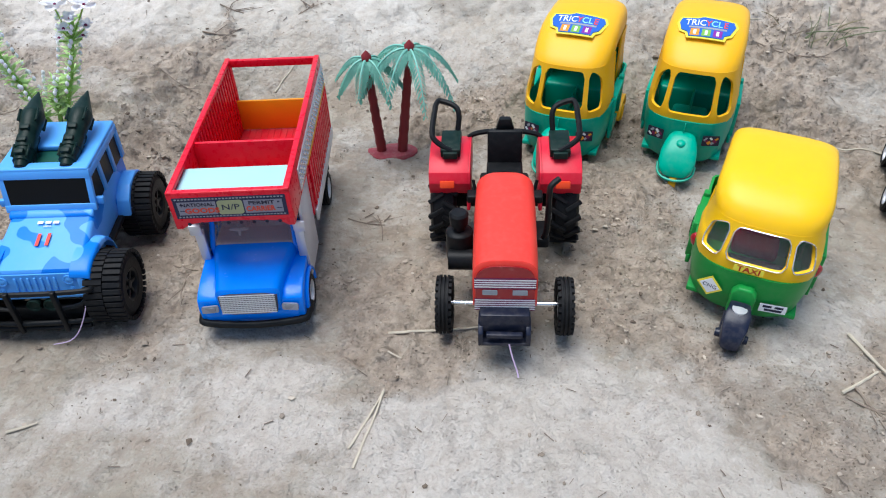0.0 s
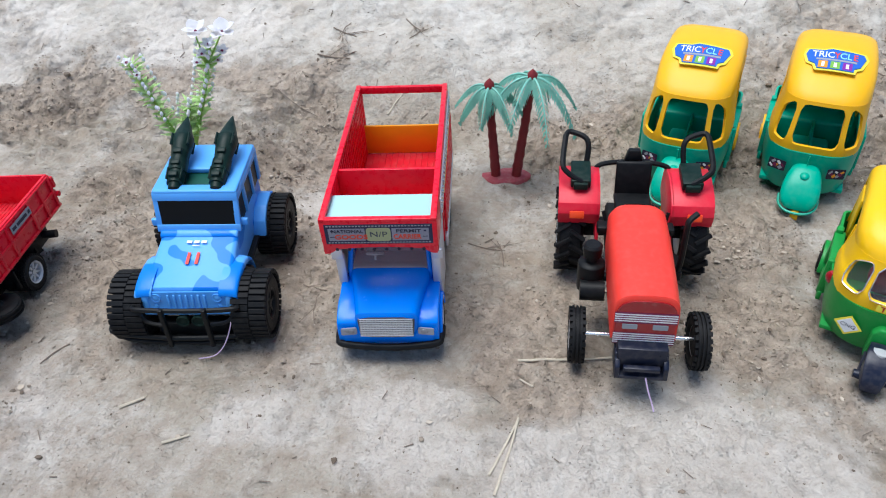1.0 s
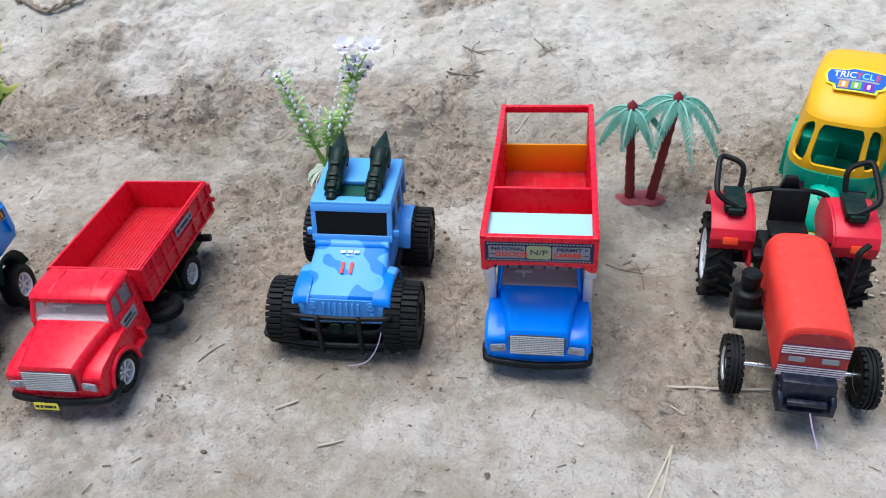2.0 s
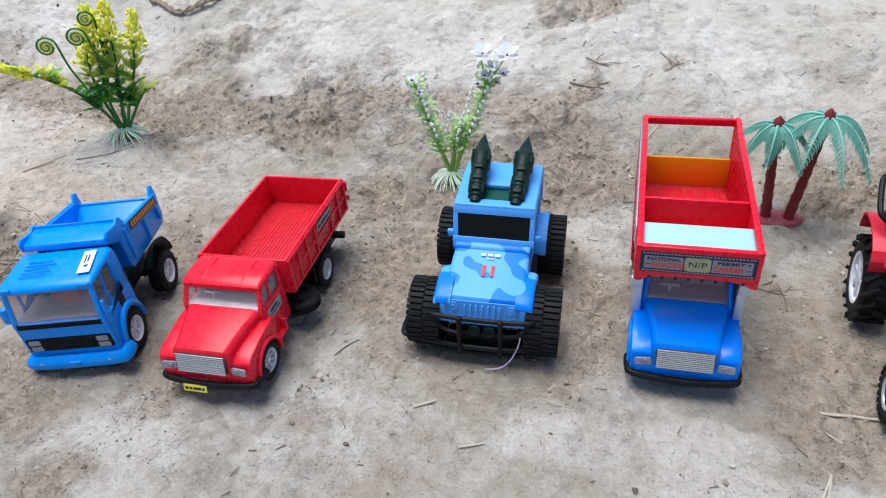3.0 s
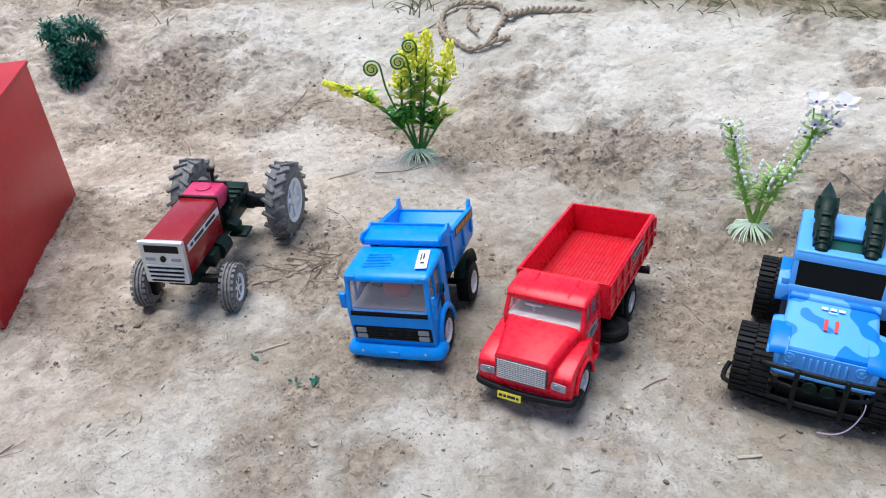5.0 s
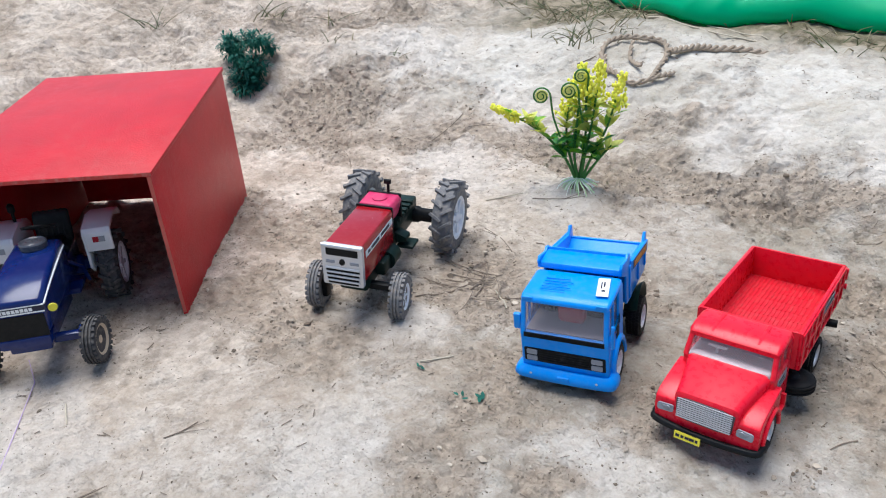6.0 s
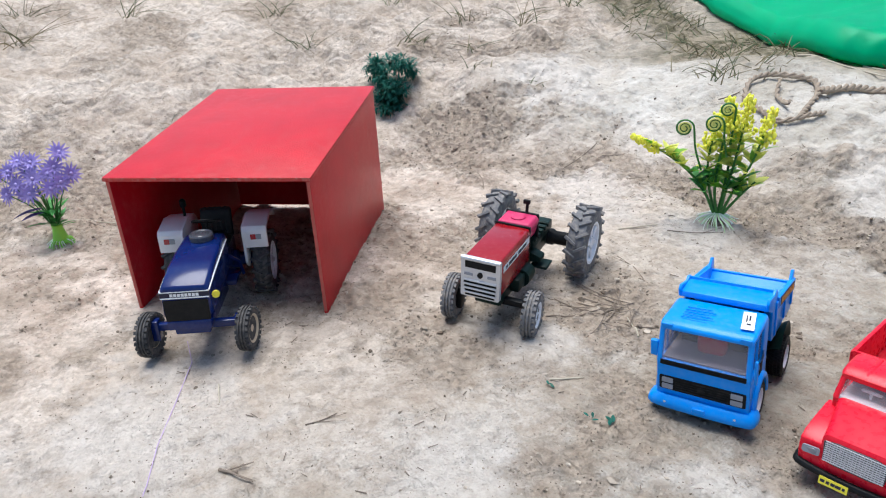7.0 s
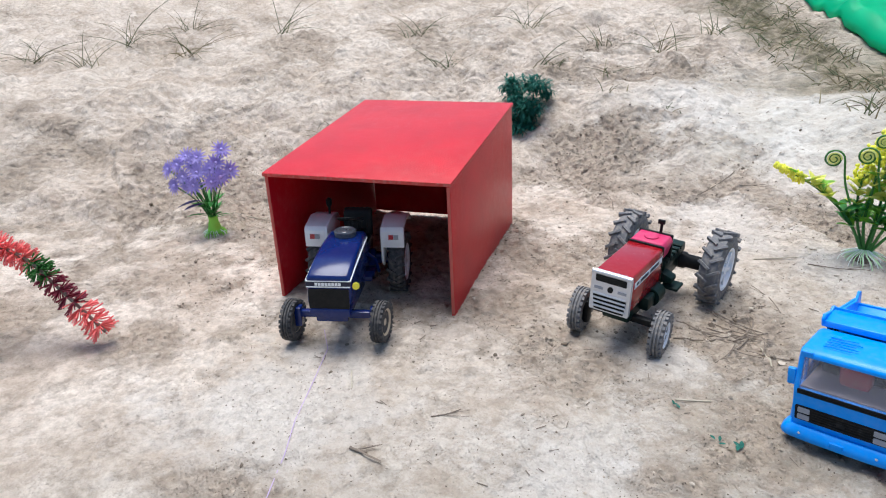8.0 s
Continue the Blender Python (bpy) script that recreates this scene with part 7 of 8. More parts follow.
def white_plant(x, y, rz):
    t = thing("flower_plant", "artificial green plant with small white blossoms", "artificial plant", x, y, seat_on_ground(x, y), rz)
    rng = random.Random(4)
    roots(t, rng, 26, 21, (ROOT, ROOT_PALE))
    stems = [[(0, 0, 8), (-10, 2, 34), (-21, 6, 64), (-31, 8, 97)], [(2, 0, 8), (13, 2, 40), (27, 4, 76), (38, 6, 112)], [(0, 2, 8), (4, 4, 36), (9, 8, 60)]]
    for path in stems:
        pts = bend(path, 6)
        bm = B()
        add_tube(bm, pts, 2.5, 7, taper=1.3)
        stem = part("stem", bm, STEM, t)
        bm = B()
        for i, p in enumerate(pts[5:]):
            for j in range(8):
                a = 2.4 * (i * 8 + j)
                leaf(bm, aim(p + Vector((0, 0, rng.uniform(-2, 2))), (math.cos(a), math.sin(a), rng.uniform(0.2, 0.9)), rng.uniform(-1, 1)), rng.uniform(9, 15), 3.4, 0.15, folds=2)
        tagged(part("needle_spray", bm, NEEDLE, stem), kind="stuff")
        bm = B()
        for i, p in enumerate(pts[8:]):
            for j in range(3):
                a = 2.1 * (i * 3 + j) + 0.7
                q = p + Vector((math.cos(a) * 10, math.sin(a) * 10, 4 + rng.uniform(0, 5)))
                bmesh.ops.create_icosphere(bm, subdivisions=1, radius=1.7, matrix=Matrix.Translation(q) @ Matrix.Diagonal((1, 1, 1.6, 1)))
        tagged(part("bud_spray", bm, PETAL_WHITE, stem), kind="stuff")
    for c, r in (((31, 2, 128), 11.5), ((52, 4, 126), 12.5), ((40, -2, 118), 7), ((33, -3, 110), 6), ((49, 2, 110), 6.5), ((27, -2, 102), 5), ((43, 6, 100), 6), ((-33, 4, 102), 5), ((-26, 0, 92), 4)):
        bm = B()
        add_tube(bm, [(33, 5, 96) if c[0] > 0 else (-27, 7, 82), (c[0] * 0.96, c[1], c[2] - 3)], 0.7, 6)
        tw = part("flower_stalk", bm, STEM, t)
        bm = B()
        for j in range(5):
            a = 2 * math.pi * j / 5 + c[0]
            leaf(bm, aim(c, (math.cos(a), 0.85 * math.sin(a) - 0.1, 0.42 * math.sin(a) + 0.2), 0), r, r * 1.0, -0.12, folds=5)
        bl = part("blossom", bm, PETAL_WHITE, tw)
        bm = B()
        bmesh.ops.create_icosphere(bm, subdivisions=2, radius=1.3, matrix=Matrix.Translation(Vector(c) + Vector((0, -0.8, 0.4))))
        part("blossom_eye", bm, MAROON, bl)
    return t


def spiral(bm, c, r, turns, m_side, mat=0):
    pts = []
    n = 40
    for i in range(n + 1):
        a = 2 * math.pi * turns * i / n
        k = r * (1 - 0.8 * i / n)
        pts.append(Vector(c) + Vector((m_side * k * math.cos(a), 0.0, k * math.sin(a))))
    add_tube(bm, pts, 1.1, 6, taper=0.7)


def yellow_plant(x, y, rz):
    t = thing("yellow_plant", "artificial leafy plant with yellow sprays and curled tendrils", "artificial plant", x, y, seat_on_ground(x, y), rz)
    rng = random.Random(9)
    roots(t, rng, 22, 24, (ROOT, ROOT_PALE))
    stems = [[(-3, 0, 8), (-16, 1, 34), (-34, 2, 56), (-58, 3, 74), (-78, 4, 84)], [(-1, 0, 8), (-6, 2, 40), (-4, 4, 80), (-2, 6, 112)], [(2, 0, 8), (6, 0, 40), (12, 2, 78), (16, 3, 116)], [(3, 0, 8), (14, -2, 40), (28, -2, 72), (36, 0, 104)], [(0, 3, 8), (4, 8, 40), (6, 12, 74), (4, 14, 104)], [(-2, 2, 8), (-12, 8, 38), (-16, 12, 66), (-14, 14, 92)], [(4, 0, 8), (20, -4, 34), (34, -4, 52)]]
    for k, path in enumerate(stems):
        pts = bend(path, 6)
        bm = B()
        add_tube(bm, pts, 1.8, 7, taper=1.0)
        stem = part("stem", bm, DARK_STEM, t)
        n = len(pts)
        for i in range(6, n - 1, 2):
            for j in range(4):
                a = 2.4 * (i + 3 * j) + k
                lime = i > n * 0.5
                bm = B()
                leaf(bm, aim(pts[i], (math.cos(a), math.sin(a), rng.uniform(0.5, 1.3)), rng.uniform(-0.5, 0.5)), rng.uniform(15, 24), rng.uniform(7, 10), 0.24, folds=5)
                part("leaf", bm, (LEAF_LIGHT, LEAF_MID, LEAF_LIGHT, LEAF_LIGHT)[j] if lime else (LEAF_MID, LEAF, LEAF_MID, LEAF)[j], stem)
        if k < 6:
            top = pts[-1]
            d = (pts[-1] - pts[-4]).normalized()
            bm = B()
            for i in range(70):
                u = i / 69
                a = 2.4 * i
                r = (10 * (1 - 0.7 * u) if k else 5.2 * (1 - 0.6 * u)) * rng.uniform(0.2, 1.5)
                side = d.orthogonal().normalized()
                up = d.cross(side)
                q = top - d * 10 + d * (u * (38 if k else 34)) + side * (r * math.cos(a)) + up * (r * math.sin(a))
                bmesh.ops.create_icosphere(bm, subdivisions=1, radius=rng.uniform(1.3, 2.5), matrix=Matrix.Translation(q) @ Matrix.Diagonal((1, 1, rng.uniform(1, 1.8), 1)))
            tagged(part("yellow_spray", bm, PETAL_YELLOW, stem), kind="stuff")
    for c, r, base in (((-44, -4, 108), 10, (-22, -2, 60)), ((-14, -6, 114), 10, (2, -4, 78)), ((-2, 2, 128), 8, (4, 2, 90))):
        bm = B()
        add_tube(bm, bend([base, (lerp(base[0], c[0] + r, 0.7), base[1], lerp(base[2], c[2], 0.5)), (c[0] + r, c[1], c[2])], 5), 1.2, 6)
        spiral(bm, c, r, 2.2, 1)
        part("tendril", bm, DARK_STEM, t, "dark green curled tendril")
        bm = B()
        spiral(bm, (c[0], c[1] - 0.6, c[2]), r * 0.72, 2.0, 1)
        add_lathe(bm, [(-0.5, 0.1), (-0.4, r * 0.62), (0.4, r * 0.62), (0.5, 0.1)], "y", 20, (c[0], c[1] + 0.6, c[2]))
        part("tendril_curl", bm, LEAF_LIGHT, t, "pale yellow curled disc")
    return t


def purple_plant(x, y, rz):
    t = thing("purple_plant", "artificial bunch of purple daisies in a lime-green foot", "artificial plant", x, y, seat_on_ground(x, y), rz)
    rng = random.Random(12)
    roots(t, rng, 22, 17, (LIME, LIME, ROOT_PALE))
    bm = B()
    add_lathe(bm, [(3, 10), (8, 9), (22, 6), (26, 6.5), (27, 0.5)], "z", 16)
    part("lime_foot", bm, LIME, t)
    bm = B()
    for i in range(26):
        a = 2.4 * i
        leaf(bm, aim((3 * math.cos(a), 3 * math.sin(a), 22 + rng.uniform(0, 26)), (math.cos(a), math.sin(a), rng.uniform(0.3, 1.2)), rng.uniform(-0.6, 0.6)), rng.uniform(16, 30), rng.uniform(5, 8), 0.25)
    tagged(part("leaf_mass", bm, LEAF, t), kind="stuff")
    bm = B()
    leaf(bm, aim((-10, -4, 50), (-1, -0.2, -0.1)), 34, 12, 0.15)
    leaf(bm, aim((-6, -8, 46), (-0.8, -0.6, 0.1)), 26, 10, 0.2)
    part("dark_purple_leaf", bm, PETAL_DARK, t)
    heads = [(-34, 0, 98), (-22, 4, 108), (-48, 2, 92), (-8, 2, 106), (-26, -8, 84), (-6, -10, 90), (-40, -6, 72), (-12, -14, 74), (12, -14, 78), (18, -4, 100), (26, 2, 116), (34, -2, 90), (-16, 6, 96), (6, 4, 90), (-28, 6, 70), (24, -12, 84)]
    for c in heads:
        bm = B()
        add_tube(bm, bend([(c[0] * 0.1, c[1] * 0.1, 24), (c[0] * 0.45, c[1] * 0.4, lerp(24, c[2], 0.55)), (c[0], c[1], c[2] - 1)], 3), 0.8, 5)
        stalk = part("flower_stalk", bm, DARK_STEM, t)
        d = Vector((c[0] * 0.02 + 0.25, -0.8, 0.35 + (c[2] - 80) * 0.012)).normalized()
        q = d.to_track_quat("Z", "Y").to_matrix().to_4x4()
        bm = B()
        for ring, (n, r, z) in enumerate(((13, 14.5, 0), (10, 10, 1.2))):
            for j in range(n):
                a = 2 * math.pi * (j + 0.5 * ring) / n
                leaf(bm, Matrix.Translation(c) @ q @ Matrix.Translation((0, 0, z)) @ Matrix.Rotation(a, 4, "Z") @ Matrix.Rotation(0.25 + 0.2 * ring, 4, "X"), r, 3.2, 0.1, folds=3)
        fl = part("blossom", bm, PETAL_PURPLE, stalk)
        bm = B()
        bmesh.ops.create_icosphere(bm, subdivisions=1, radius=2.4, matrix=Matrix.Translation(Vector(c) + d * 2.4))
        part("blossom_eye", bm, PETAL_PURPLE, fl)
    return t


def red_sprig(x, y, rz):
    t = thing("red_sprig", "artificial drooping sprig of red bristle tufts lying over", "artificial plant", x, y, seat_on_ground(x, y), rz)
    rng = random.Random(5)
    path = bend([(0, 0, 4), (0, 6, 55), (2, 16, 84), (15, 40, 104), (40, 78, 88), (65, 108, 50), (86, 134, 14)], 6)
    bm = B()
    add_tube(bm, path, 1.7, 7)
    stem = part("stem", bm, TWIG, t)
    n = len(path)
    for k, (lo, hi, mat, r) in enumerate(((0.40, 0.52, PETAL_RED, 16), (0.50, 0.62, PETAL_RED, 16), (0.62, 0.70, PETAL_RED, 15), (0.70, 0.76, DARK_STEM, 15), (0.76, 0.88, PETAL_MAROON, 15), (0.88, 1.0, PETAL_RED, 17))):
        bm = B()
        for i in range(150):
            u = rng.uniform(lo, hi) * (n - 1)
            p = path[min(n - 1, int(u))]
            d = (path[min(n - 1, int(u) + 1)] - path[max(0, int(u) - 1)]).normalized()
            a = rng.uniform(0, 2 * math.pi)
            side = d.orthogonal().normalized()
            out = (side * math.cos(a) + d.cross(side) * math.sin(a)) + d * rng.uniform(-0.1, 0.7)
            q = p + out.normalized() * r * rng.uniform(0.75, 1.05)
            add_tube(bm, [p, lerp(p, q, 0.6), q], 0.5, 4, taper=0.8)
        tagged(part("bristle_tuft", bm, mat, stem), kind="stuff")
    return t


def palm_pair(x, y, rz):
    t = thing("palm_pair", "two small toy palms on a dull red plastic base", "toy tree", x, y, seat_on_ground(x, y), rz)
    rng = random.Random(3)
    bm = B()
    ring = []
    for zz, k in ((-3, 1.0), (2.0, 1.0), (3.6, 0.92), (4.2, 0.5)):
        ring.append([(k * (22 + 2 * math.sin(3 * a)) * math.cos(a), k * (13 + 1.5 * math.sin(2 * a)) * math.sin(a), zz) for a in [2 * math.pi * i / 28 for i in range(28)]])
    add_loft(bm, ring)
    part("base", bm, PALM_BASE, t, "dull red oval base")
    for (bx, tx, h, n) in ((-9, -18, 86, 7), (9, 17, 95, 8)):
        bm = B()
        pts = [Vector((lerp(bx, tx, i / 24), 0, lerp(2, h, i / 24))) for i in range(25)]
        prof = []
        for i, p in enumerate(pts):
            r = lerp(4.4, 3.0, i / 24) + (0.55 if i % 3 == 0 else 0)
            prof.append([(p.x + r * math.cos(a), p.y + r * math.sin(a), p.z) for a in [2 * math.pi * j / 10 for j in range(10)]])
        add_loft(bm, prof)
        trunk = part("trunk", bm, PALM_TRUNK, t, "dark red ringed trunk")
        bm = B()
        add_lathe(bm, [(0, 3.4), (4, 4.6), (8, 4.0), (12, 0.4)], "z", 12, (tx, 0, h))
        part("crown_tip", bm, PALM_TRUNK, trunk)
        for k in range(n):
            a = 2 * math.pi * k / n + (0.3 if bx > 0 else 0.9)
            L = rng.uniform(36, 44) if bx > 0 else rng.uniform(26, 32)
            drop = rng.uniform(0.5, 1.0)
            mid = [Vector((tx + math.cos(a) * L * u, math.sin(a) * L * u, h + 4 + L * (0.42 * u - (0.85 + 0.6 * drop) * u * u))) for u in [i / 9 for i in range(10)]]
            bm = B()
            add_tube(bm, mid, 1.2, 5, taper=0.5)
            for i in range(1, 10):
                for s in (-1, 1):
                    d = (mid[min(9, i + 1)] - mid[i - 1]).normalized()
                    side = Vector((-math.sin(a), math.cos(a), 0)) * s
                    w = 11 * math.sin(math.pi * (0.15 + 0.8 * i / 10))
                    for kk in (0, 0.5):
                        base_ = lerp(mid[i - 1], mid[i], kk + 0.5)
                        leaf(bm, aim(base_, side + d * 0.75 + Vector((0, 0, -0.55))), w, 2.6, 0.2, folds=2)
            part("frond", bm, PALM_GREEN, trunk)
    return t


def moss_tuft(x, y, z):
    """A clump of dark green scrubby plastic moss hanging over the edge of the bank."""
    t = thing("moss_clump", "dark green curly plastic moss clump hanging on the bank", "artificial plant", x, y, z)
    rng = random.Random(21)
    for k in range(24):
        cx, cy, cz = rng.uniform(-46, 46), rng.uniform(-30, 30), rng.uniform(-4, 34)
        if k > 12:
            cx, cy, cz = rng.uniform(10, 48), rng.uniform(-50, -10), rng.uniform(-46, 4)
        bm = B()
        for i in range(120):
            d = Vector((rng.gauss(0, 1), rng.gauss(0, 1), rng.gauss(0, 0.8))).normalized()
            p = Vector((cx, cy, cz)) + d * rng.uniform(2, 15)
            leaf(bm, aim(p, d + Vector((rng.uniform(-0.8, 0.8), rng.uniform(-0.8, 0.8), rng.uniform(-0.4, 0.8)))), rng.uniform(6, 11), rng.uniform(2.5, 4.5), 0.5, folds=2)
        tagged(part("moss_lobe", bm, BUSH_GREEN, t), kind="stuff")
    return t


white_plant(-0.354, 0.557, 12)
yellow_plant(-0.719, 0.534, 35)
purple_plant(-1.226, -0.072, 62)
red_sprig(-1.048, -0.348, 0)
palm_pair(-0.061, 0.568, 5)


# ---- litter on the ground ----
def on_ground(x, y, up=0.0):
    return Vector((x, y, seat_on_ground(x, y) + up))


def stick(name, label, a, b, r, mat, bow=0.02, forks=0, seed=0, group=""):
    """A thin dry stalk lying from a to b (metres)."""
    rng = random.Random(seed)
    A, Bp = Vector((*a, 0)), Vector((*b, 0))
    side = (Bp - A).cross(Vector((0, 0, 1)))
    pts = []
    ends = on_ground(*a).z, on_ground(*b).z
    for i in range(9):
        u = i / 8
        p = A.lerp(Bp, u) + side * (bow * math.sin(math.pi * u) + rng.uniform(-0.003, 0.003))
        pts.append(Vector((p.x, p.y, max(on_ground(p.x, p.y).z + r * 0.3, lerp(*ends, u) + r))))
    o = pts[0]
    t = thing(name, label, name.replace("_", " "), o.x, o.y, o.z, 0, group)
    bm = B()
    add_tube(bm, [(p - o) * 1000 for p in pts], r * 1000, 6, taper=r * 700)
    part("stalk", bm, mat, t)
    for k in range(forks):
        i = rng.randint(2, 6)
        d = (pts[i + 1] - pts[i]).normalized()
        d.rotate(Euler((0, 0, rng.choice((-1, 1)) * rng.uniform(0.25, 0.6))))
        q = pts[i] + d * rng.uniform(0.012, 0.03)
        q = on_ground(q.x, q.y, r + 0.001)
        bm = B()
        add_tube(bm, [(pts[i] - o) * 1000, (q - o) * 1000], r * 550, 5, taper=r * 300)
        part("side_twig", bm, mat, t)
    return t


STRAWS = [((-0.039, 0.352), (0.030, 0.362), 0.0012), ((-0.051, 0.262), (-0.036, 0.305), 0.0011), ((-0.047, 0.250), (-0.036, 0.304), 0.0012), ((-0.186, 0.652), (-0.166, 0.690), 0.0012), ((0.33, 0.608), (0.41, 0.590), 0.0012), ((-0.630, 0.195), (-0.616, 0.219), 0.0011), ((-0.288, 0.281), (-0.276, 0.291), 0.0014), ((-0.037, 0.334), (-0.028, 0.330), 0.0008), ((-0.629, 0.30), (-0.655, 0.315), 0.001), ((-0.80, -0.02), (-0.775, -0.028), 0.0009), ((0.245, 0.321), (0.276, 0.342), 0.0015), ((0.268, 0.372), (0.285, 0.33), 0.0016), ((-0.79, 0.452), (-0.763, 0.487), 0.0012), ((-1.27, -0.05), (-1.235, 0.0), 0.0012), ((-0.88, 0.94), (-0.70, 0.93), 0.0018), ((-0.79, 0.96), (-0.69, 0.945), 0.0015), ((0.265, 0.76), (0.300, 0.765), 0.0012), ((-0.25, 0.26), (-0.236, 0.268), 0.0012)]
TWIGS = [((-0.690, 0.290), (-0.668, 0.338), 0.0011, 2), ((-0.672, 0.300), (-0.690, 0.345), 0.0012, 2), ((-0.705, 0.30), (-0.665, 0.32), 0.001, 1), ((-0.655, 0.262), (-0.668, 0.298), 0.001, 1), ((-0.640, 0.30), (-0.668, 0.33), 0.0012, 2), ((-0.690, 0.38), (-0.745, 0.400), 0.0009, 1), ((-0.37, 0.424), (-0.348, 0.406), 0.0012, 1), ((-0.262, 0.752), (-0.235, 0.742), 0.0013, 3), ((-0.245, 0.762), (-0.252, 0.735), 0.001, 2), ((-0.272, 0.716), (-0.235, 0.708), 0.0015, 2), ((-0.262, 0.700), (-0.232, 0.718), 0.001, 1), ((-0.186, 0.775), (-0.165, 0.757), 0.0014, 2), ((-0.178, 0.745), (-0.165, 0.765), 0.001, 2), ((0.246, 0.318), (0.285, 0.300), 0.0012, 2), ((0.255, 0.330), (0.272, 0.288), 0.0015, 3), ((0.292, 0.738), (0.330, 0.718), 0.0013, 1), ((0.322, 0.738), (0.352, 0.752), 0.0012, 2), ((0.33, 0.72), (0.40, 0.725), 0.001, 1), ((0.236, 0.66), (0.262, 0.640), 0.001, 0), ((-0.985, 0.540), (-0.986, 0.622), 0.0014, 1), ((-0.745, 0.482), (-0.700, 0.520), 0.001, 1), ((-0.708, 0.015), (-0.704, 0.040), 0.001, 2), ((-0.70, -0.055), (-0.69, -0.045), 0.0022, 3), ((-0.085, 0.47), (-0.055, 0.465), 0.0009, 2), ((-0.055, 0.448), (-0.062, 0.475), 0.0009, 1), ((-0.19, 0.40), (-0.186, 0.372), 0.001, 1), ((-0.205, 0.41), (-0.185, 0.405), 0.001, 1), ((-0.44, 0.60), (-0.40, 0.618), 0.001, 2), ((-0.19, 0.56), (-0.15, 0.575), 0.001, 1), ((-0.98, 0.83), (-0.95, 0.85), 0.0014, 1), ((-0.90, 0.78), (-0.88, 0.80), 0.0013, 2), ((-0.35, 0.33), (-0.36, 0.31), 0.0009, 0), ((-0.30, 0.66), (-0.25, 0.64), 0.001, 1), ((-1.0, 0.42), (-1.04, 0.44), 0.001, 2), ((-0.955, 0.60), (-0.93, 0.62), 0.001, 1)]
for k, (a, b, r) in enumerate(STRAWS):
    stick("straw", "pale dry straw lying on the soil", a, b, r * 0.8, STRAW, 0.012, 0, k, "loose straws")
pile = random.Random(71)
for k in range(12):
    # the small brushwood heap between the old tractor and the dump truck
    px, py = -0.668 + pile.uniform(-0.035, 0.045), 0.302 + pile.uniform(-0.025, 0.045)
    ang, half = radians(39) + pile.gauss(0, 0.5), pile.uniform(0.010, 0.034)
    TWIGS.append(((px - half * math.cos(ang), py - half * math.sin(ang)), (px + half * math.cos(ang), py + half * math.sin(ang)), pile.uniform(0.0008, 0.0013), k % 2))
for k, (a, b, r, f) in enumerate(TWIGS):
    stick("twig", "dark dry twig lying on the soil", a, b, r * 0.6, TWIG, 0.06, f, 50 + k, "loose twigs")


def scatter_crumbs():
    """Soil crumbs too many to count, thicker where the soil is loose."""
    rng = np.random.default_rng(7)
    verts, allf, start = [], [], 0
    for n, kind in ((30000, "crumb"), (130000, "grain"), (14000, "clod")):
        x, y = rng.uniform(-1.6, 0.4, n), rng.uniform(-0.15, 0.92, n)
        z, loose, d, sand, weeds, clay = ground_height(x, y)
        clump = np.clip(fbm(x, y, 0.05, 3, 91) * 3 + 0.5, 0, 1)
        keep = rng.random(n) < 0.03 + (0.12 + 0.88 * clump) * (0.12 + 1.1 * loose)
        if kind == "clod":
            keep = rng.random(n) < clump * np.clip(loose * 1.6 - 0.5, 0, 1) * np.clip((y - 0.34) / 0.14 + 0.7 * np.clip((-0.45 - x) / 0.2, 0, 1), 0.06, 1)
        keep &= rng.random(n) > 0.7 * clay * (loose < 0.5)
        x, y, z = x[keep], y[keep], z[keep]
        n = len(x)
        bm = bmesh.new()
        if kind == "grain":
            bmesh.ops.create_cone(bm, segments=4, radius1=1, radius2=0.35, depth=1.2, cap_ends=False)
            size = rng.uniform(0.0004, 0.0009, n)
        else:
            bmesh.ops.create_icosphere(bm, subdivisions=1, radius=1)
            size = 0.0006 + 0.0009 * rng.pareto(3.0, n).clip(0, 1.5) if kind == "crumb" else 0.0012 + 0.0011 * rng.pareto(2.5, n).clip(0, 1.6)
        base = np.array([v.co[:] for v in bm.verts])
        faces = [[v.index for v in f.verts] for f in bm.faces]
        bm.free()
        k = len(base)
        shape = base[None] * (1 + 0.3 * rng.standard_normal((n, k, 1)).clip(-1.5, 1.5)) * rng.uniform(0.6, 1.3, (n, 1, 3)) * np.array([1, 1, 0.7])
        verts.append((shape * size[:, None, None] + np.stack([x, y, z + size * 0.25], -1)[:, None]).reshape(-1, 3))
        allf += [f for f in (np.array(faces)[None] + (start + np.arange(n) * k)[:, None, None]).reshape(-1, len(faces[0])).tolist()]
        start += n * k
    me = bpy.data.meshes.new("soil_crumbs")
    me.from_pydata(np.concatenate(verts), [], allf)
    me.materials.append(CLOD)
    me.update()
    return tagged(new("soil_crumbs", me), "scattered brown soil crumbs and clods on the yard", "soil", kind="stuff")


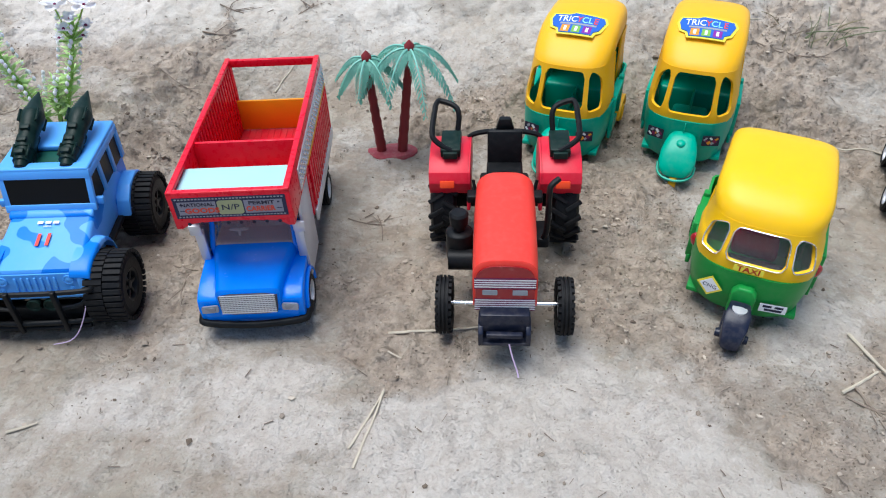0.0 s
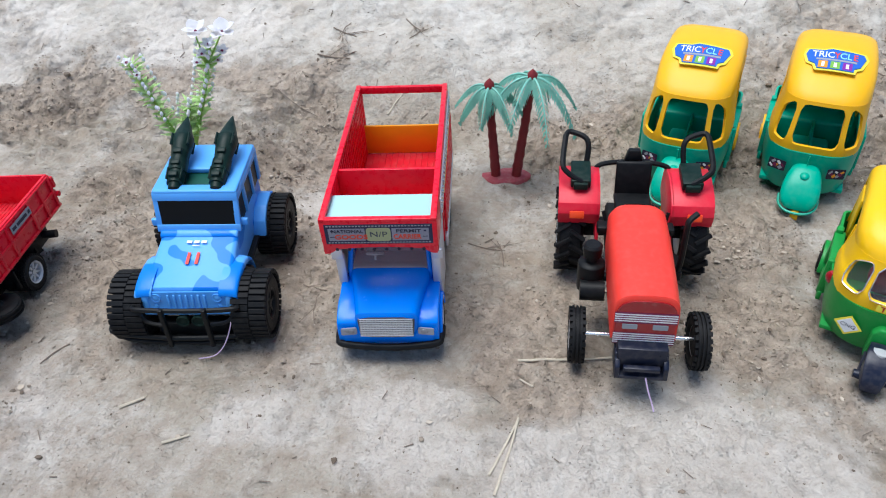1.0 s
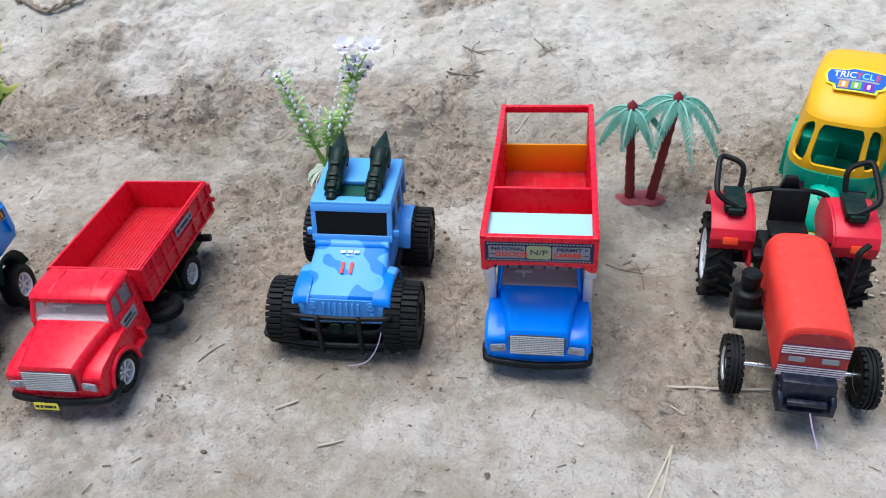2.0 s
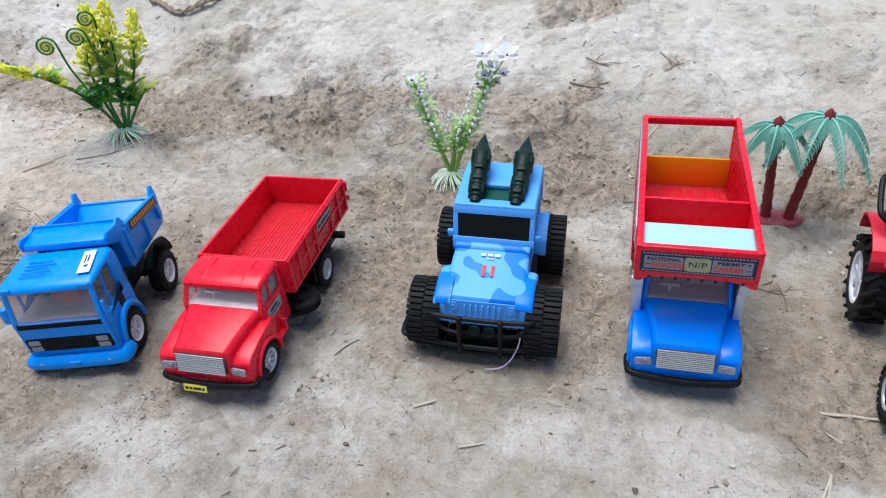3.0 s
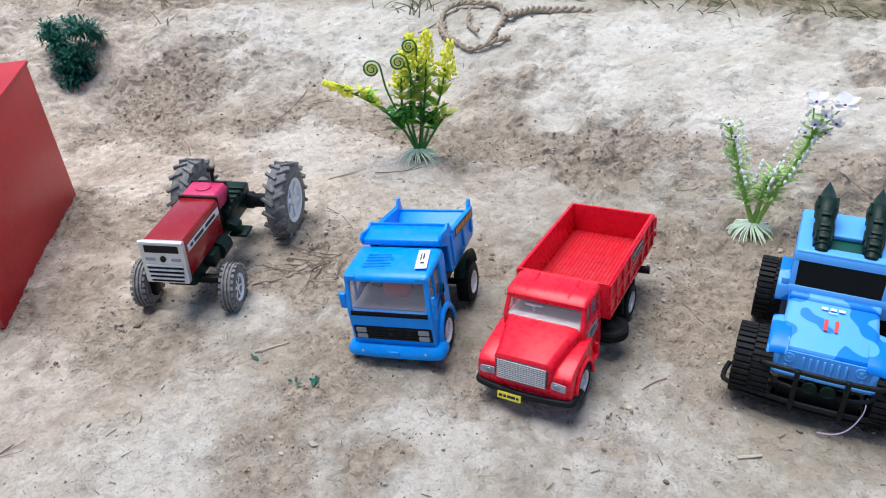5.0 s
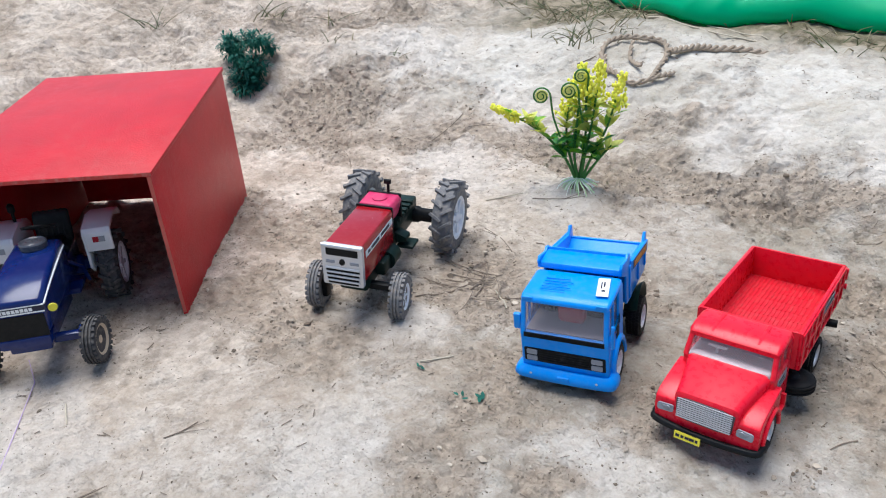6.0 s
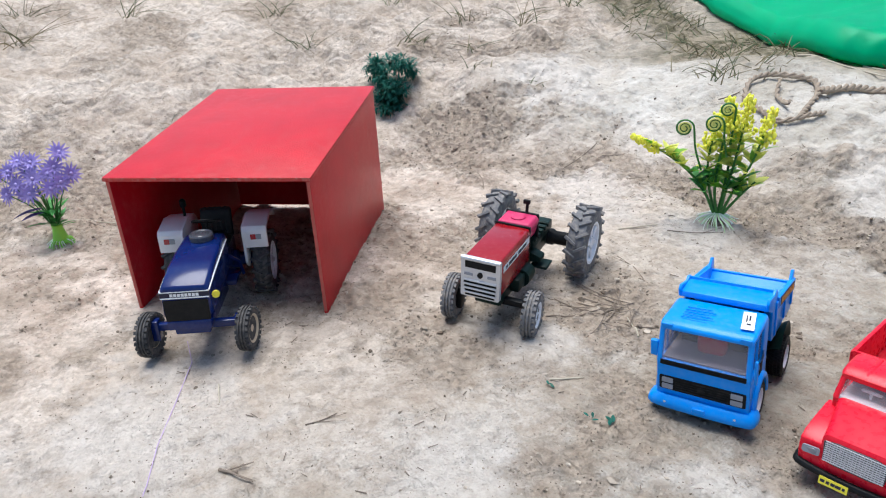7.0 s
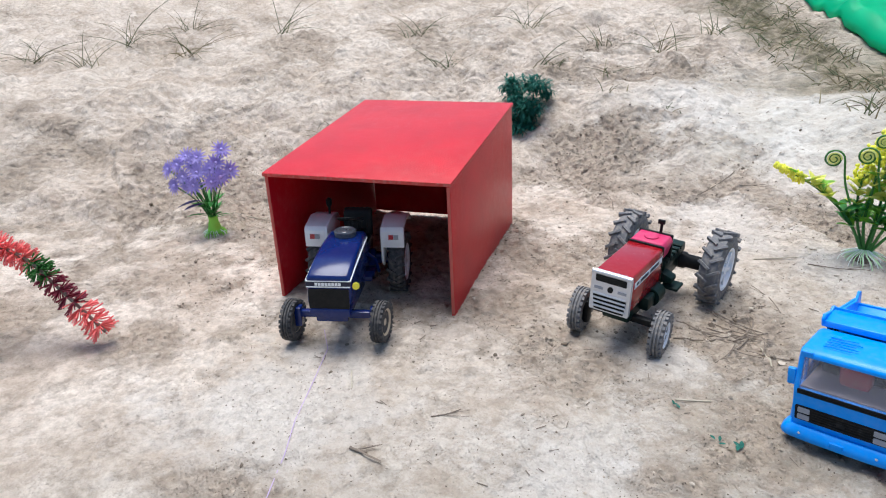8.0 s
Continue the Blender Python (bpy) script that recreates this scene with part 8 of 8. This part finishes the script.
def scatter_bits():
    """Short bits of straw and leaf litter."""
    rng = random.Random(17)
    bm = B()
    for i in range(900):
        x, y = rng.uniform(-1.5, 0.38), rng.uniform(-0.1, 0.9)
        a, l = rng.uniform(0, math.pi), rng.uniform(0.002, 0.009)
        p, q = on_ground(x, y, 0.0008), on_ground(x + l * math.cos(a), y + l * math.sin(a), 0.0009)
        add_tube(bm, [p * 1000, q * 1000], rng.uniform(0.2, 0.45), 4)
    me = finish(bm, "litter", [TWIG])
    return tagged(new("litter", me), "tiny dark bits of dry plant litter", "litter", kind="stuff")


scatter_crumbs()
scatter_bits()


# ---- wisps of grass, rope and cloth on the bank ----
def grass_tuft(x, y, n, h, lean=(0, 0), seed=0):
    rng = random.Random(seed)
    t = thing("grass_tuft", "sparse grey-green tuft of thin grass on the bank", "grass", x, y, seat_on_ground(x, y), 0, "grass tufts")
    for i in range(2 * n + 3):
        a = rng.uniform(0, 2 * math.pi)
        k = h * rng.uniform(0.3, 1.1) * 1000
        wide = rng.uniform(0.2, 1.6)
        d = Vector((math.cos(a) * wide + lean[0], math.sin(a) * wide + lean[1], 1)).normalized()
        o = Vector((rng.gauss(0, 14), rng.gauss(0, 14), -3))
        droop = Vector((d.x, d.y, -rng.uniform(0.2, 0.9)))
        pts = [o + d * k * u + droop * k * 0.5 * u * u for u in (0, 0.3, 0.6, 0.85, 1.0)]
        bm = B()
        add_tube(bm, pts, rng.uniform(0.7, 1.2), 4, taper=0.25, flat=0.5)
        part("blade", bm, GRASS if rng.random() < 0.6 else DRY_GRASS, t)
    return t


TUFTS = [(-1.966, 0.004, 8, 0.13, (0.6, 0.1)), (-2.08, -0.30, 6, 0.12, (0.3, -0.3)), (-1.99, -0.20, 6, 0.09, (0, 0)), (-1.597, 0.46, 4, 0.055, (0, 0.2)), (-1.452, 0.609, 6, 0.07, (0.2, 0.2)), (-1.438, 0.866, 8, 0.09, (0.2, 0.2)), (-1.369, 0.693, 3, 0.05, (0, 0)), (-1.43, 0.155, 3, 0.075, (-0.3, -0.3)), (-2.07, -0.10, 6, 0.16, (0.4, 0.2)), (-2.05, 0.241, 5, 0.14, (0.3, 0.4)), (-1.008, 0.83, 3, 0.03, (0, 0)), (-0.925, 0.815, 5, 0.05, (-0.4, 0)), (-0.94, 0.84, 4, 0.045, (-0.2, 0)), (-1.27, 0.62, 2, 0.03, (0, 0)), (-1.17, 0.66, 2, 0.025, (0, 0)), (-1.55, 0.80, 5, 0.07, (0, 0)), (0.36, 0.735, 4, 0.045, (0.5, 0.1)), (0.33, 0.745, 3, 0.04, (0.4, 0.3)), (-1.85, 0.5, 5, 0.1, (0, 0)), (-1.75, 0.75, 5, 0.1, (0.2, 0)), (-2.2, 0.05, 6, 0.15, (0.3, 0)), (-1.42, 1.0, 7, 0.09, (0.2, 0))]
for k, (x, y, n, h, lean) in enumerate(TUFTS):
    grass_tuft(x, y, n, h, lean, k)


def weed_strip():
    """Trampled grass along the top of the bank, beyond its crest."""
    rng = random.Random(33)
    bm = B()
    for i in range(1300):
        u = rng.random()
        x = lerp(-2.2, 0.2, u)
        y = (0.975 - 0.445 * (x + 0.86) - rng.uniform(0.0, 0.16) if x < -0.86 else 0.985 + rng.uniform(-0.03, 0.20)) - 0.02 * math.sin(9 * x)
        p = on_ground(x, y) * 1000
        a = rng.uniform(0, 2 * math.pi)
        k = rng.uniform(14, 55)
        d = Vector((math.cos(a) * 0.8, math.sin(a) * 0.8, rng.uniform(0.15, 0.9))).normalized()
        add_tube(bm, [p, p + d * k * 0.55, p + d * k + Vector((0, 0, -k * 0.2))], 0.9, 4, taper=0.3)
    me = finish(bm, "trampled_grass", [GRASS, DRY_GRASS])
    me.polygons.foreach_set("material_index", [int((i // 60) % 5 < 3) for i in range(len(me.polygons))])
    return tagged(new("trampled_grass", me), "trampled dry grass along the top of the bank", "grass", kind="stuff")


weed_strip()


def rope(path, r, seed, label):
    """Two strands twisted round each other along a path on the ground."""
    pts = bend([on_ground(x, y, up) * 1000 for x, y, up in path], 10)
    t = thing("rope", label, "rope", 0, 0, 0)
    for s in range(2):
        bm = B()
        line = []
        for i, p in enumerate(pts):
            a = i * 0.9 + s * math.pi
            line.append(p + Vector((math.cos(a) * r * 0.55, math.sin(a) * r * 0.3, math.sin(a) * r * 0.5)))
        add_tube(bm, line, r * 0.62, 7)
        part("strand", bm, ROPE, t)
    return t


rope([(-0.832, 0.758, 0.004), (-0.862, 0.785, 0.006), (-0.878, 0.82, 0.006), (-0.868, 0.845, 0.007), (-0.835, 0.855, 0.008), (-0.804, 0.858, 0.006), (-0.784, 0.833, 0.006), (-0.772, 0.790, 0.005), (-0.766, 0.766, 0.004)], 4, 1, "frayed brown rope lying in a loop")
rope([(-0.865, 0.80, 0.004), (-0.845, 0.772, 0.006), (-0.814, 0.752, 0.006), (-0.782, 0.743, 0.005), (-0.758, 0.768, 0.007), (-0.745, 0.782, 0.004)], 3.6, 2, "frayed brown rope end below the loop")
rope([(-0.84, 0.833, 0.012), (-0.826, 0.805, 0.006), (-0.806, 0.79, 0.006), (-0.79, 0.775, 0.012)], 3, 3, "short brown rope end across the loop")
rope([(-0.785, 0.838, 0.008), (-0.775, 0.858, 0.006), (-0.76, 0.880, 0.005), (-0.74, 0.892, 0.005), (-0.71, 0.905, 0.003), (-0.68, 0.915, -0.002), (-0.66, 0.925, -0.008)], 5, 4, "thick brown rope running off along the bank")


def cloth():
    """A bright green plastic sheet lying with a soft edge roll behind the bank."""
    t = thing("green_sheet", "bright green plastic sheet spread behind the bank", "sheet", 0, 0, 0)
    edge = bend([Vector((-2.7, 2.0, 0)), Vector((-1.95, 1.56, 0)), Vector((-1.50, 1.31, 0)), Vector((-1.25, 1.175, 0)), Vector((-1.04, 1.075, 0)), Vector((-0.86, 0.955, 0)), Vector((-0.795, 0.95, 0)), Vector((-0.72, 0.985, 0)), Vector((-0.5, 1.04, 0)), Vector((0.1, 1.10, 0)), Vector((0.7, 1.16, 0))], 10)
    sub = bmesh.new()
    rows = []
    for i, p in enumerate(edge):
        out = Vector((0.33, 0.944, 0))
        base_z = seat_on_ground(p.x, p.y)
        line = []
        for off, up in ((0.018, 0.000), (0.004, 0.004), (0.0, 0.010), (0.004, 0.022), (0.014, 0.034), (0.026, 0.041), (0.034, 0.043), (0.045, 0.041), (0.08, 0.042), (0.14, 0.046), (0.24, 0.056), (0.36, 0.068), (0.6, 0.09), (1.0, 0.13), (1.8, 0.15)):
            w = 1 + 0.10 * math.sin(7 * (p.x + p.y) + 9 * off) + 0.06 * math.sin(19 * p.x + 4 * off)
            q = p + out * off
            line.append(sub.verts.new(Vector((q.x, q.y, base_z + up * w)) * 1000))
        rows.append(line)
    for a, b in zip(rows, rows[1:]):
        for j in range(len(a) - 1):
            sub.faces.new((a[j], a[j + 1], b[j + 1], b[j]))
    bmesh.ops.solidify(sub, geom=sub.faces[:], thickness=0.8)
    bm = B()
    merge(bm, sub)
    part("sheet", bm, CLOTH, t, smooth=60)
    return t


cloth()
moss_tuft(-1.345, 0.498, seat_on_ground(-1.345, 0.498) + 0.016)

# thread trailing from the blue tractor
t_ = thing("thread", "thin pale purple thread trailing over the soil", "thread", 0, 0, 0)
bm_ = B()
add_tube(bm_, [on_ground(x, y, 0.0008) * 1000 for x, y in ((-0.885, -0.02), (-0.85, -0.027), (-0.80, -0.055), (-0.755, -0.083), (-0.72, -0.10), (-0.679, -0.123), (-0.60, -0.17))], 0.45, 5)
part("strand", bm_, THREAD, t_)


def green_scrap(x, y, r, seed):
    rng = random.Random(seed)
    t = thing("leaf_scrap", "small torn green leaf scrap on the soil", "leaf", x, y, seat_on_ground(x, y) + 0.0012, rng.uniform(0, 360), "leaf scraps")
    for k in range(3):
        bm = B()
        leaf(bm, aim((rng.uniform(-r, r) * 0.5, rng.uniform(-r, r) * 0.5, 0.5), (rng.uniform(-1, 1), rng.uniform(-1, 1), 0.15)), r, r * 0.45, 0.1)
        part("leaf_piece", bm, BUSH_GREEN, t)
    return t


green_scrap(-0.623, 0.190, 4.5, 1)
green_scrap(-0.563, 0.193, 7, 2)
green_scrap(-0.575, 0.186, 5, 3)


# ---- car-shaped stand-ins for toys at the row's ends, only partly in view ----
def small_car(x, y, rz, paint, wheel_key, R, label):
    t = thing("small_car", label, "toy car", x, y, 0, rz)
    bm = B()
    rings = []
    for yy, hw, z0, z1 in ((-58, 22, 16, 26), (-54, 27, 13, 32), (-30, 29, 12, 37), (20, 29, 12, 38), (52, 27, 13, 34), (58, 23, 16, 28)):
        rings.append([(a, yy, b) for a, b in rounded(-hw, hw, z0, z1, 4, 4)])
    add_loft(bm, rings)
    part("body", bm, paint, t)
    bm = B()
    add_loft(bm, [[(a, lerp(-24, 38, k) , b) for a, b in rounded(-hw, hw, 34, z, 4, 4)] for k, hw, z in ((0, 25, 43), (0.2, 24, 56), (0.75, 24, 57), (1, 25, 44))])
    part("cabin", bm, SCREEN, t)
    for s in (-1, 1):
        wheel(t, wheel_key, s * 28, -36, R)
        wheel(t, wheel_key, s * 28, 36, R)
    return t

# stands in for another rickshaw's navy fork at the right edge
edge_stand_in = small_car(0.390, 0.540, -22, FORK, "truck", 14, "dark navy car-shaped stand-in for a partly seen rickshaw, with a yellow bumper")
bm_ = B()
add_box(bm_, -26, 26, -64, -56, 8, 17, 2, 3)
part("bumper", bm_, YELLOW_WARM, edge_stand_in)
# only one wheel of this toy is known; the red car body is made up
small_car(-1.085, -0.372, 75, RED, "dump", 16.5, "red stand-in car with silver wheels for a barely seen toy")
